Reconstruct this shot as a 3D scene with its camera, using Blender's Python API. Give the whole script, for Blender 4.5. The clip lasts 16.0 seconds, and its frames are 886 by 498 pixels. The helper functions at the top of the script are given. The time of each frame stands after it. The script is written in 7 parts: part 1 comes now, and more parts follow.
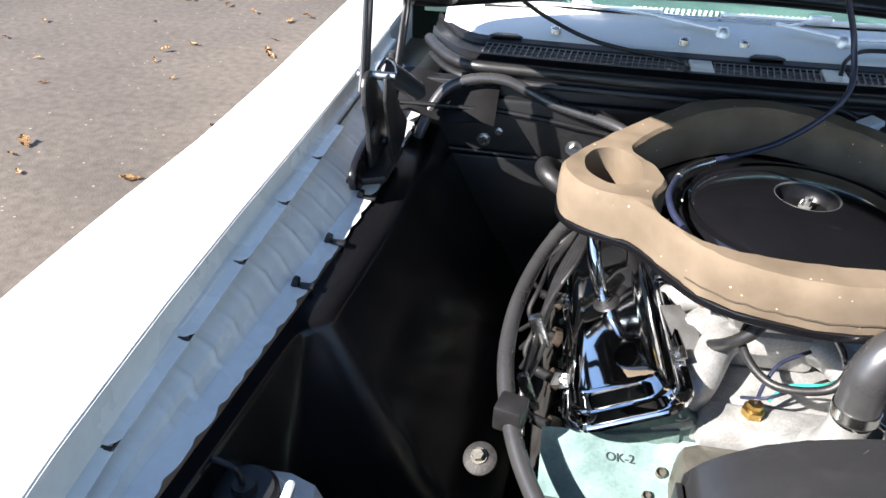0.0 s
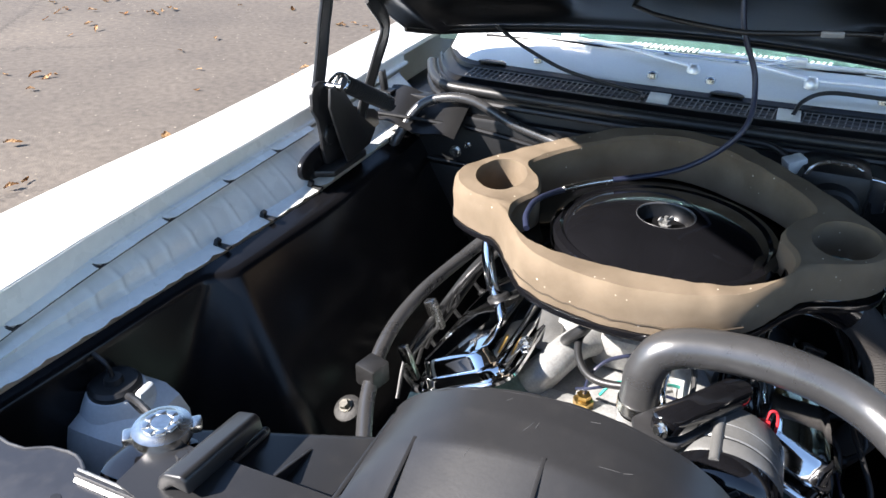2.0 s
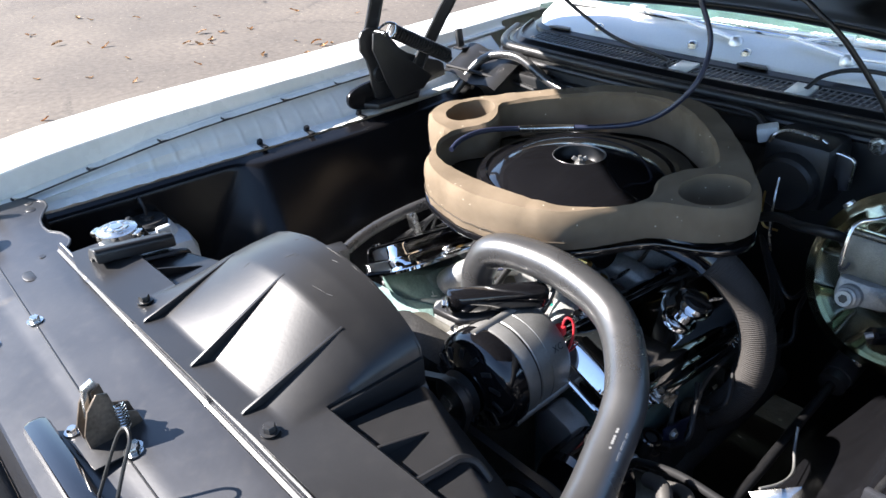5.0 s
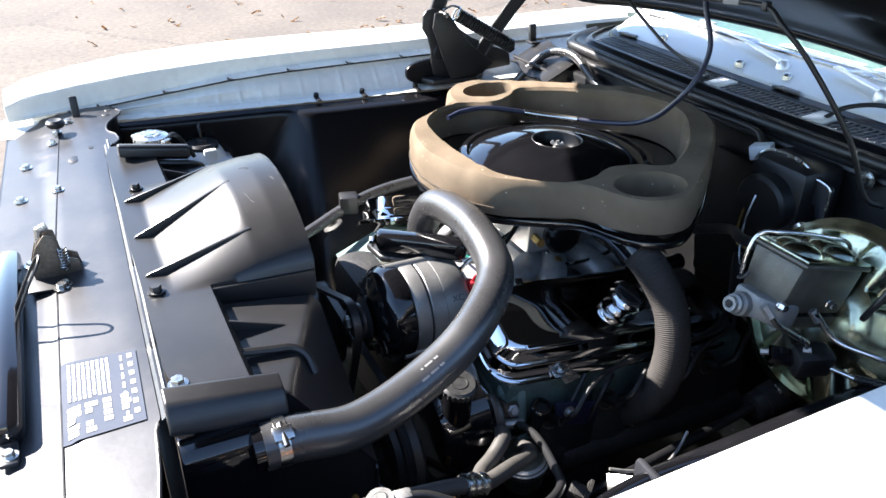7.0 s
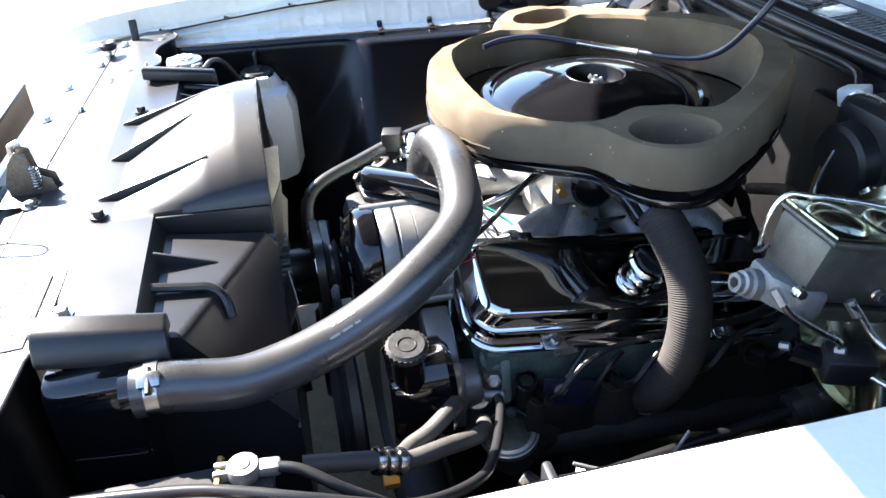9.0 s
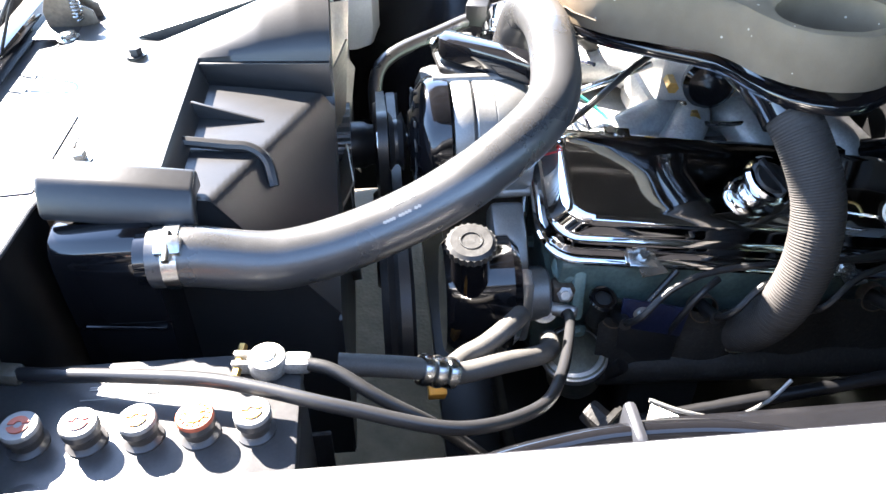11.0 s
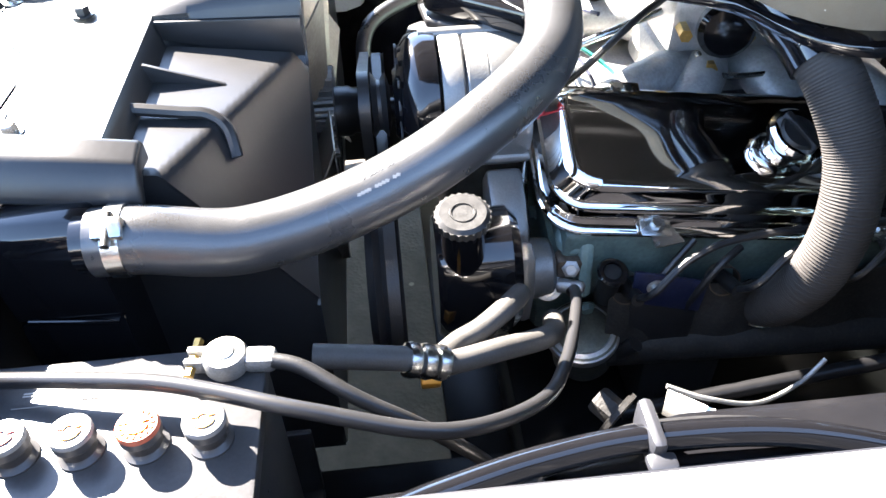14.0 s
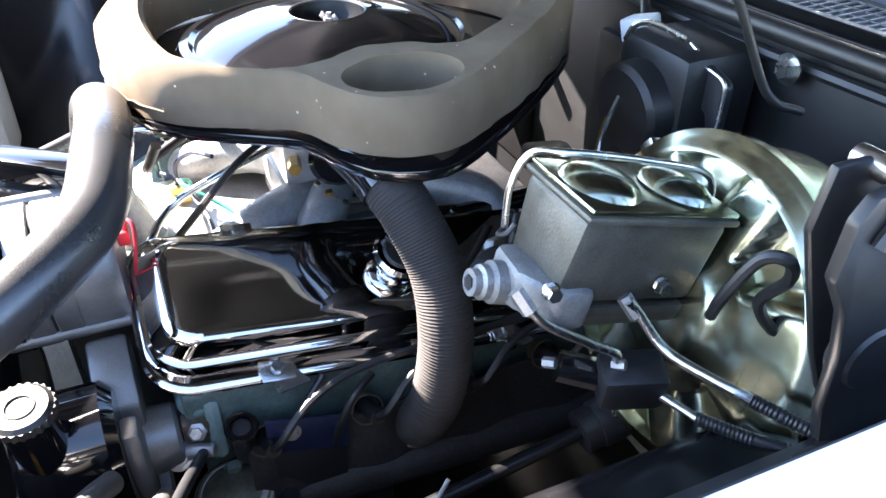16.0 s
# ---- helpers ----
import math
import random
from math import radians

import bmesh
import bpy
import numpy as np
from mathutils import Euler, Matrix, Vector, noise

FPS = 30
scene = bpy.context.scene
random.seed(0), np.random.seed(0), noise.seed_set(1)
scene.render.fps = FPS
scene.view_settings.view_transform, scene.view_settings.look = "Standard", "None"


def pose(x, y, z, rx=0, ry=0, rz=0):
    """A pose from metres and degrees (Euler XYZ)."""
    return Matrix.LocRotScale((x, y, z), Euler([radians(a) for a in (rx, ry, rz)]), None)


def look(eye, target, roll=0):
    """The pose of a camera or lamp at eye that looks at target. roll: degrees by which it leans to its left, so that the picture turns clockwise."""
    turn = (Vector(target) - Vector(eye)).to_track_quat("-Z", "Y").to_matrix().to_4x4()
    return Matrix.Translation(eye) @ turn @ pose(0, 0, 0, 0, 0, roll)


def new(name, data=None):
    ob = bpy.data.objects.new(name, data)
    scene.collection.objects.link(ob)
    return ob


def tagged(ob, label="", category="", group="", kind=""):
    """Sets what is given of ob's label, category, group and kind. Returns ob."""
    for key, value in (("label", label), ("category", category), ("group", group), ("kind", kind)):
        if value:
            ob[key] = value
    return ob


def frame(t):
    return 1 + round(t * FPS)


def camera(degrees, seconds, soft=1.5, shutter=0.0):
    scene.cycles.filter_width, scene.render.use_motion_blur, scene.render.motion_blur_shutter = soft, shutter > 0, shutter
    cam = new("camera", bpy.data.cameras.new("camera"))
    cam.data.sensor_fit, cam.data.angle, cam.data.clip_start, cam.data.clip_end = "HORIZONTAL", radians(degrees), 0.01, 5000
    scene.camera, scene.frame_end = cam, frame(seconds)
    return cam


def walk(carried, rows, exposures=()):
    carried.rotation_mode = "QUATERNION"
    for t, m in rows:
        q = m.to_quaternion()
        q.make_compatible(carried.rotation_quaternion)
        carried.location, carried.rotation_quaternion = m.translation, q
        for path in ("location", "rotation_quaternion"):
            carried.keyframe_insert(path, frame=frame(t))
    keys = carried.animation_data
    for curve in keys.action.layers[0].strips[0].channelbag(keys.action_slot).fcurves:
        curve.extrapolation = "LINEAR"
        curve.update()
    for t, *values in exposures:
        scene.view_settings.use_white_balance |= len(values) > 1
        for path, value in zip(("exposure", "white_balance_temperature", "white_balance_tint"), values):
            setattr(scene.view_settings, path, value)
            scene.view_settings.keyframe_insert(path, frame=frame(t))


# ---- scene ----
cam = camera(61.0, 16.0)
# seconds, eye, target, roll
PATH = [
    (0, (-0.363, -0.005, 1.35), (-0.592, 1.672, 0.285), 2.1),
    (0.5, (-0.223, -0.037, 1.368), (-0.598, 1.614, 0.304), 1.4),
    (1, (-0.065, -0.08, 1.395), (-0.616, 1.55, 0.376), 1.3),
    (1.5, (0.018, -0.098, 1.405), (-0.632, 1.497, 0.388), 0.1),
    (2, (0.106, -0.076, 1.396), (-0.565, 1.519, 0.392), 0.5),
    (2.5, (0.208, -0.045, 1.387), (-0.453, 1.55, 0.377), 1.5),
    (3, (0.334, -0.011, 1.381), (-0.475, 1.552, 0.432), 1.9),
    (3.5, (0.44, -0.014, 1.374), (-0.491, 1.498, 0.452), -0.3),
    (4, (0.574, -0.024, 1.375), (-0.456, 1.423, 0.456), 2.0),
    (4.2, (0.624, -0.019, 1.379), (-0.468, 1.367, 0.438), 0.7),
    (6.3, (0.935, 0.181, 1.326), (-0.539, 1.127, 0.36), -1.6),
    (6.5, (0.98, 0.198, 1.323), (-0.517, 1.124, 0.374), -1.3),
    (7, (1.075, 0.258, 1.321), (-0.492, 1.057, 0.369), 1.3),
    (7.5, (1.097, 0.359, 1.317), (-0.559, 0.956, 0.368), 0.2),
    (8, (1.083, 0.458, 1.281), (-0.583, 0.896, 0.265), 0.4),
    (8.5, (1.072, 0.522, 1.257), (-0.593, 0.869, 0.206), -1.0),
    (8.7, (1.067, 0.543, 1.255), (-0.591, 0.898, 0.195), -2.1),
    (10.8, (0.972, 0.567, 1.182), (-0.573, 0.802, -0.066), 0.7),
    (11, (0.956, 0.56, 1.163), (-0.572, 0.717, -0.118), 0.6),
    (11.5, (0.916, 0.517, 1.125), (-0.548, 0.503, -0.238), -1.4),
    (12, (0.888, 0.498, 1.112), (-0.552, 0.434, -0.274), -2.7),
    (12.5, (0.878, 0.514, 1.103), (-0.568, 0.481, -0.278), -3.9),
    (13, (0.887, 0.537, 1.099), (-0.553, 0.525, -0.288), -3.6),
    (13.5, (0.891, 0.544, 1.1), (-0.552, 0.542, -0.284), -2.7),
    (14, (0.893, 0.587, 1.111), (-0.589, 0.71, -0.228), -1.7),
    (14.5, (0.895, 0.652, 1.12), (-0.616, 0.968, -0.151), -1.7),
    (15, (0.891, 0.692, 1.124), (-0.623, 1.14, -0.103), -0.3),
    (15.5, (0.89, 0.751, 1.123), (-0.643, 1.284, -0.046), 0.9),
    (16, (0.89, 0.788, 1.118), (-0.627, 1.455, -0.003), 0.2),
]
EXPOSURES = [(0, 2.00, 6750, 13), (2, 2.06, 6750, 13), (4, 2.18, 6750, 13), (6.5, 2.52, 6800, 13), (8.5, 2.98, 6900, 13), (11, 4.30, 7100, 13), (12.5, 4.38, 7100, 13), (14.5, 4.32, 7150, 14), (16, 4.20, 7100, 17)]
walk(cam, [(t, look(eye, target, roll)) for t, eye, target, roll in PATH], EXPOSURES)

# ---- light ----
SUN = Vector((-1.0, -0.84, 1.0)).normalized()
world = bpy.data.worlds.new("sky")
scene.world = world
world.use_nodes = True
wn = world.node_tree.nodes
sky = wn.new("ShaderNodeTexSky")
sky.sky_type, sky.sun_disc = "NISHITA", False
sky.air_density, sky.dust_density, sky.ozone_density = 1.0, 0.12, 3.2
sky.sun_elevation = math.asin(SUN.z)
sky.sun_rotation = math.atan2(SUN.x, SUN.y)
world.node_tree.links.new(sky.outputs[0], wn["Background"].inputs[0])
wn["Background"].inputs[1].default_value = 0.082
sun_data = bpy.data.lights.new("sun", "SUN")
sun_data.energy, sun_data.angle, sun_data.color = 5.0, radians(0.5), (1.0, 0.975, 0.945)
sun = new("sun", sun_data)
sun.matrix_world = look(SUN * 10, (0, 0, 0))


# ---- materials ----
def mat(name, color, rough=0.5, metal=0.0, var=0.12, scale=30.0, bump=0.0, bump_scale=200.0, coat=0.0, tint=None, spec=0.5, dust=0.0, crumbs=0.0):
    """Principled paint, plastic, metal or rubber with stains at a large scale, grain at a small one, and a fine relief."""
    m = bpy.data.materials.new(name)
    m.use_nodes = True
    t = m.node_tree
    n, l = t.nodes, t.links
    p = n["Principled BSDF"]
    co = n.new("ShaderNodeTexCoord")
    big = n.new("ShaderNodeTexNoise")
    big.inputs["Scale"].default_value, big.inputs["Detail"].default_value = scale, 6
    fine = n.new("ShaderNodeTexNoise")
    fine.inputs["Scale"].default_value, fine.inputs["Detail"].default_value = bump_scale, 4
    l.new(co.outputs["Object"], big.inputs["Vector"])
    l.new(co.outputs["Object"], fine.inputs["Vector"])
    ramp = n.new("ShaderNodeValToRGB")
    lo = [max(0, c * (1 - var)) for c in color]
    hi = [min(1, c * (1 + var)) for c in (tint or color)]
    ramp.color_ramp.elements[0].color, ramp.color_ramp.elements[0].position = (*lo, 1), 0.3
    ramp.color_ramp.elements[1].color, ramp.color_ramp.elements[1].position = (*hi, 1), 0.72
    l.new(big.outputs["Fac"], ramp.inputs[0])
    mix = n.new("ShaderNodeMix")
    mix.data_type, mix.blend_type = "RGBA", "MULTIPLY"
    mix.inputs["Factor"].default_value = min(1, var * 2)
    l.new(ramp.outputs[0], mix.inputs["A"])
    l.new(fine.outputs["Color"], mix.inputs["B"])
    grey = n.new("ShaderNodeValToRGB")
    grey.color_ramp.elements[0].color, grey.color_ramp.elements[0].position = (0.6, 0.6, 0.6, 1), 0.3
    grey.color_ramp.elements[1].color, grey.color_ramp.elements[1].position = (1.2, 1.2, 1.2, 1), 0.7
    l.new(fine.outputs["Fac"], grey.inputs[0])
    l.new(grey.outputs[0], mix.inputs["B"])
    out = mix.outputs["Result"]
    if dust:
        d = n.new("ShaderNodeTexNoise")
        d.inputs["Scale"].default_value, d.inputs["Detail"].default_value = scale * 7, 8
        l.new(co.outputs["Object"], d.inputs["Vector"])
        dr = n.new("ShaderNodeMapRange")
        dr.inputs["From Min"].default_value, dr.inputs["From Max"].default_value = 0.52, 0.75
        dr.inputs["To Max"].default_value = dust
        l.new(d.outputs["Fac"], dr.inputs["Value"])
        dm = n.new("ShaderNodeMix")
        dm.data_type = "RGBA"
        dm.inputs["B"].default_value = (0.32, 0.29, 0.25, 1)
        l.new(dr.outputs[0], dm.inputs["Factor"])
        l.new(out, dm.inputs["A"])
        out = dm.outputs["Result"]
    if crumbs:
        v = n.new("ShaderNodeTexVoronoi")
        v.inputs["Scale"].default_value = crumbs
        l.new(co.outputs["Object"], v.inputs["Vector"])
        few = n.new("ShaderNodeMapRange")
        few.inputs["From Min"].default_value, few.inputs["From Max"].default_value = 0.86, 0.90
        l.new(v.outputs["Color"], few.inputs["Value"])
        dot = n.new("ShaderNodeMapRange")
        dot.inputs["From Min"].default_value, dot.inputs["From Max"].default_value = 0.24, 0.16
        l.new(v.outputs["Distance"], dot.inputs["Value"])
        mul = n.new("ShaderNodeMath")
        mul.operation = "MULTIPLY"
        l.new(few.outputs[0], mul.inputs[0])
        l.new(dot.outputs[0], mul.inputs[1])
        cm = n.new("ShaderNodeMix")
        cm.data_type = "RGBA"
        cm.inputs["B"].default_value = (0.55, 0.48, 0.38, 1)
        l.new(mul.outputs[0], cm.inputs["Factor"])
        l.new(out, cm.inputs["A"])
        out = cm.outputs["Result"]
    l.new(out, p.inputs["Base Color"])
    rr = n.new("ShaderNodeMapRange")
    rr.inputs["To Min"].default_value, rr.inputs["To Max"].default_value = max(0.0, rough * 0.75), min(1.0, rough * 1.3)
    l.new(big.outputs["Fac"], rr.inputs["Value"])
    l.new(rr.outputs[0], p.inputs["Roughness"])
    p.inputs["Metallic"].default_value = metal
    p.inputs["Coat Weight"].default_value = coat
    p.inputs["Coat Roughness"].default_value = 0.05
    p.inputs["Specular IOR Level"].default_value = spec
    if bump:
        b = n.new("ShaderNodeBump")
        b.inputs["Strength"].default_value, b.inputs["Distance"].default_value = bump, 0.002
        l.new(fine.outputs["Fac"], b.inputs["Height"])
        l.new(b.outputs[0], p.inputs["Normal"])
    return m


WHITE = mat("white_paint", (0.80, 0.80, 0.77), 0.22, var=0.04, scale=3, coat=0.6)
FLANGE = mat("white_flange_paint", (0.78, 0.78, 0.73), 0.26, var=0.05, scale=10, bump=0.03, bump_scale=70, coat=0.3)
BLACK = mat("satin_black_paint", (0.016, 0.016, 0.017), 0.38, var=0.25, scale=9, bump=0.06, bump_scale=140, dust=0.008)
LINER = mat("black_liner_paint", (0.006, 0.006, 0.007), 0.22, var=0.15, scale=5, bump=0.02, bump_scale=30, dust=0.003, spec=0.28)
SUPPORT = mat("core_support_black_paint", (0.022, 0.023, 0.027), 0.33, var=0.12, scale=8, bump=0.04, bump_scale=120, dust=0.03, spec=0.6)
PLASTIC = mat("black_moulded_plastic", (0.017, 0.017, 0.018), 0.33, var=0.10, scale=6, bump=0.03, bump_scale=260, dust=0.012, spec=0.5)
HOODBLACK = mat("hood_underside_black", (0.007, 0.007, 0.0075), 0.3, var=0.3, scale=5, bump=0.05, bump_scale=60, spec=0.22)
GLOSS = mat("gloss_black_enamel", (0.005, 0.005, 0.006), 0.09, var=0.15, scale=12, coat=0.5)
RUBBER = mat("black_rubber", (0.012, 0.012, 0.0125), 0.44, var=0.2, scale=40, bump=0.12, bump_scale=500, dust=0.010)
HOSE = mat("grey_black_hose_rubber", (0.034, 0.034, 0.035), 0.28, var=0.12, scale=22, bump=0.10, bump_scale=700, dust=0.02, spec=1.0)
FLEX = mat("grey_flexible_duct", (0.038, 0.035, 0.033), 0.65, var=0.15, scale=25, bump=0.05, bump_scale=300, spec=0.2)
CHROME = mat("chrome", (0.80, 0.80, 0.80), 0.05, metal=1.0, var=0.04, scale=20)
ZINC = mat("zinc_plated_steel", (0.62, 0.62, 0.60), 0.25, metal=1.0, var=0.15, scale=60, bump=0.08)
ALU = mat("cast_aluminium", (0.50, 0.50, 0.49), 0.42, metal=0.85, var=0.15, scale=40, bump=0.3, bump_scale=400)
CASTGREY = mat("grey_casting", (0.24, 0.24, 0.232), 0.5, metal=0.4, var=0.2, scale=40, bump=0.3, bump_scale=350)
ALTGREY = mat("alternator_casting", (0.23, 0.23, 0.224), 0.40, metal=0.6, var=0.12, scale=40, bump=0.15, bump_scale=500)
SILVER = mat("silver_engine_paint", (0.38, 0.38, 0.37), 0.42, metal=0.45, var=0.2, scale=35, bump=0.3, bump_scale=260)
TEAL = mat("pale_blue_green_engine_paint", (0.14, 0.22, 0.212), 0.35, var=0.2, scale=22, bump=0.2, bump_scale=200, tint=(0.18, 0.26, 0.245))
# Darker dusty copy of TEAL: the shade on the heads is in its colour.
HEADTEAL = mat("shaded_blue_green_engine_paint", (0.085, 0.13, 0.122), 0.38, var=0.3, scale=18, bump=0.25, bump_scale=180, tint=(0.12, 0.18, 0.165), dust=0.03)
CADMIUM = mat("iridescent_cadmium_plate", (0.44, 0.40, 0.24), 0.20, metal=1.0, var=0.2, scale=7, tint=(0.36, 0.43, 0.36))
IRON = mat("bare_cast_iron", (0.115, 0.108, 0.090), 0.42, metal=0.45, var=0.2, scale=50, bump=0.2, bump_scale=450)
FOAM = mat("tan_seal_foam", (0.136, 0.104, 0.072), 0.95, var=0.12, scale=14, bump=0.5, bump_scale=1500, spec=0.08, tint=(0.168, 0.130, 0.092), dust=0.03, crumbs=150)
BRASS = mat("brass", (0.60, 0.40, 0.14), 0.3, metal=1.0, var=0.2, scale=80)
RED = mat("red_wire_insulation", (0.55, 0.03, 0.04), 0.4, var=0.1, scale=50)
PUMPCAP = mat("worn_black_cap_metal", (0.028, 0.028, 0.028), 0.42, metal=0.2, var=0.3, scale=120, bump=0.12, bump_scale=500)
PUMPMETAL = mat("dull_olive_pump_metal", (0.13, 0.125, 0.095), 0.4, metal=0.5, var=0.3, scale=30, bump=0.2, bump_scale=220)
YELLOW = mat("yellow_orange_cap_plastic", (0.80, 0.36, 0.04), 0.45, var=0.1, scale=60)
BATTERY = mat("black_battery_case", (0.052, 0.052, 0.054), 0.30, var=0.15, scale=20, bump=0.05, bump_scale=400, dust=0.05)
CAPGREY = mat("grey_cap_plastic", (0.22, 0.22, 0.215), 0.45, var=0.1, scale=60)
BLACKIRON = mat("dark_cast_iron", (0.022, 0.021, 0.020), 0.6, metal=0.2, var=0.3, scale=30, bump=0.5, bump_scale=220, dust=0.06)
BOWL = mat("browned_pump_metal", (0.14, 0.11, 0.085), 0.42, metal=0.6, var=0.3, scale=25, bump=0.2, bump_scale=200)
CAPRED = mat("faded_red_cap_plastic", (0.42, 0.095, 0.05), 0.5, var=0.15, scale=80)
GREENWIRE = mat("green_wire_insulation", (0.03, 0.30, 0.24), 0.4, var=0.1, scale=50)
FIREWALL = mat("dusty_satin_black_firewall", (0.008, 0.008, 0.0085), 0.42, var=0.2, scale=6, bump=0.08, bump_scale=80, dust=0.005, spec=0.35)
WIPER = mat("satin_stainless_steel", (0.80, 0.80, 0.80), 0.38, metal=0.85, var=0.06, scale=40)
PSHOSE = mat("dusty_grey_hose_rubber", (0.055, 0.052, 0.048), 0.55, var=0.2, scale=40, bump=0.1, bump_scale=600)
TORN = mat("dark_foam_tear", (0.05, 0.036, 0.022), 0.95, var=0.2, scale=60)
SCRATCH = mat("pale_plastic_scratch", (0.055, 0.055, 0.055), 0.6, var=0.2, scale=200)
LEAD = mat("lead_terminal", (0.33, 0.33, 0.32), 0.45, metal=0.7, var=0.2, scale=90, bump=0.3, bump_scale=600)
BOTTLE = mat("translucent_white_polyethylene", (0.62, 0.66, 0.68), 0.4, var=0.08, scale=12)
CORD = mat("dark_blue_black_hose", (0.018, 0.022, 0.045), 0.35, var=0.15, scale=60)
STICKER = mat("blue_grey_sticker", (0.055, 0.066, 0.090), 0.70, var=0.06, scale=30, spec=0.10)
INK = mat("white_sticker_print", (0.5, 0.5, 0.5), 0.6, var=0.05, scale=30)
DARKINK = mat("dark_stamped_ink", (0.03, 0.04, 0.05), 0.6, var=0.05, scale=30)
LEAF = mat("dry_leaf", (0.26, 0.11, 0.04), 0.8, var=0.4, scale=3, tint=(0.42, 0.27, 0.13))
DASH = mat("dark_green_vinyl", (0.015, 0.04, 0.035), 0.6, var=0.2, scale=8)


def glass_material():
    m = bpy.data.materials.new("windscreen_glass")
    m.use_nodes = True
    p = m.node_tree.nodes["Principled BSDF"]
    p.inputs["Base Color"].default_value = (0.85, 0.95, 0.92, 1)
    p.inputs["Roughness"].default_value = 0.0
    p.inputs["Transmission Weight"].default_value = 1.0
    p.inputs["IOR"].default_value = 1.5
    return m


BLUEPAINT = mat("dark_blue_paint", (0.012, 0.018, 0.050), 0.4, var=0.25, scale=30, dust=0.05)
GRILLE = mat("grey_painted_wire", (0.16, 0.16, 0.165), 0.4, metal=0.3, var=0.15, scale=60)
FANMETAL = mat("dusty_bare_fan_metal", (0.36, 0.33, 0.28), 0.45, metal=0.5, var=0.2, scale=20, bump=0.1, bump_scale=200)
GLASS = glass_material()


def asphalt_material():
    m = bpy.data.materials.new("worn_asphalt")
    m.use_nodes = True
    t = m.node_tree
    n, l = t.nodes, t.links
    p = n["Principled BSDF"]
    co = n.new("ShaderNodeTexCoord")
    big = n.new("ShaderNodeTexNoise")
    big.inputs["Scale"].default_value, big.inputs["Detail"].default_value = 0.9, 5
    grit = n.new("ShaderNodeTexVoronoi")
    grit.inputs["Scale"].default_value = 110
    mid = n.new("ShaderNodeTexNoise")
    mid.inputs["Scale"].default_value, mid.inputs["Detail"].default_value = 24, 9
    crack = n.new("ShaderNodeTexVoronoi")
    crack.feature, crack.inputs["Scale"].default_value = "DISTANCE_TO_EDGE", 0.55
    warp = n.new("ShaderNodeMix")
    warp.data_type = "VECTOR"
    warp.inputs["Factor"].default_value = 0.22
    for node in (big, grit, mid):
        l.new(co.outputs["Object"], node.inputs["Vector"])
    l.new(co.outputs["Object"], warp.inputs["A"])
    l.new(mid.outputs["Color"], warp.inputs["B"])
    l.new(warp.outputs["Result"], crack.inputs["Vector"])
    ramp = n.new("ShaderNodeValToRGB")
    ramp.color_ramp.elements[0].color, ramp.color_ramp.elements[0].position = (0.066, 0.054, 0.044, 1), 0.3
    ramp.color_ramp.elements[1].color, ramp.color_ramp.elements[1].position = (0.112, 0.092, 0.073, 1), 0.7
    l.new(big.outputs["Fac"], ramp.inputs[0])
    gr = n.new("ShaderNodeValToRGB")
    gr.color_ramp.elements[0].color, gr.color_ramp.elements[0].position = (0.55, 0.55, 0.55, 1), 0.25
    gr.color_ramp.elements[1].color, gr.color_ramp.elements[1].position = (1.25, 1.25, 1.25, 1), 0.75
    l.new(mid.outputs["Fac"], gr.inputs[0])
    m1 = n.new("ShaderNodeMix")
    m1.data_type, m1.blend_type = "RGBA", "MULTIPLY"
    m1.inputs["Factor"].default_value = 0.8
    l.new(ramp.outputs[0], m1.inputs["A"])
    l.new(gr.outputs[0], m1.inputs["B"])
    cr = n.new("ShaderNodeMapRange")
    cr.inputs["From Max"].default_value = 0.012
    cr.inputs["To Min"].default_value, cr.inputs["To Max"].default_value = 0.55, 1.0
    l.new(crack.outputs["Distance"], cr.inputs["Value"])
    m2 = n.new("ShaderNodeMix")
    m2.data_type, m2.blend_type = "RGBA", "MULTIPLY"
    m2.inputs["Factor"].default_value = 1.0
    l.new(m1.outputs["Result"], m2.inputs["A"])
    l.new(cr.outputs[0], m2.inputs["B"])
    some = n.new("ShaderNodeMapRange")
    some.inputs["From Min"].default_value, some.inputs["From Max"].default_value = 0.48, 0.60
    patch = n.new("ShaderNodeTexNoise")
    patch.inputs["Scale"].default_value, patch.inputs["Detail"].default_value = 0.45, 3
    l.new(co.outputs["Object"], patch.inputs["Vector"])
    l.new(patch.outputs["Fac"], some.inputs["Value"])
    l.new(some.outputs[0], m2.inputs["Factor"])
    # pale stones and crumbs strewn over the surface
    stone = n.new("ShaderNodeTexVoronoi")
    stone.inputs["Scale"].default_value = 34
    l.new(co.outputs["Object"], stone.inputs["Vector"])
    pick = n.new("ShaderNodeMapRange")
    pick.inputs["From Min"].default_value, pick.inputs["From Max"].default_value = 0.80, 0.86
    l.new(stone.outputs["Color"], pick.inputs["Value"])
    size = n.new("ShaderNodeMapRange")
    size.inputs["From Min"].default_value, size.inputs["From Max"].default_value = 0.22, 0.15
    l.new(stone.outputs["Distance"], size.inputs["Value"])
    both = n.new("ShaderNodeMath")
    both.operation = "MULTIPLY"
    l.new(pick.outputs[0], both.inputs[0])
    l.new(size.outputs[0], both.inputs[1])
    m3 = n.new("ShaderNodeMix")
    m3.data_type = "RGBA"
    m3.inputs["B"].default_value = (0.26, 0.22, 0.17, 1)
    l.new(both.outputs[0], m3.inputs["Factor"])
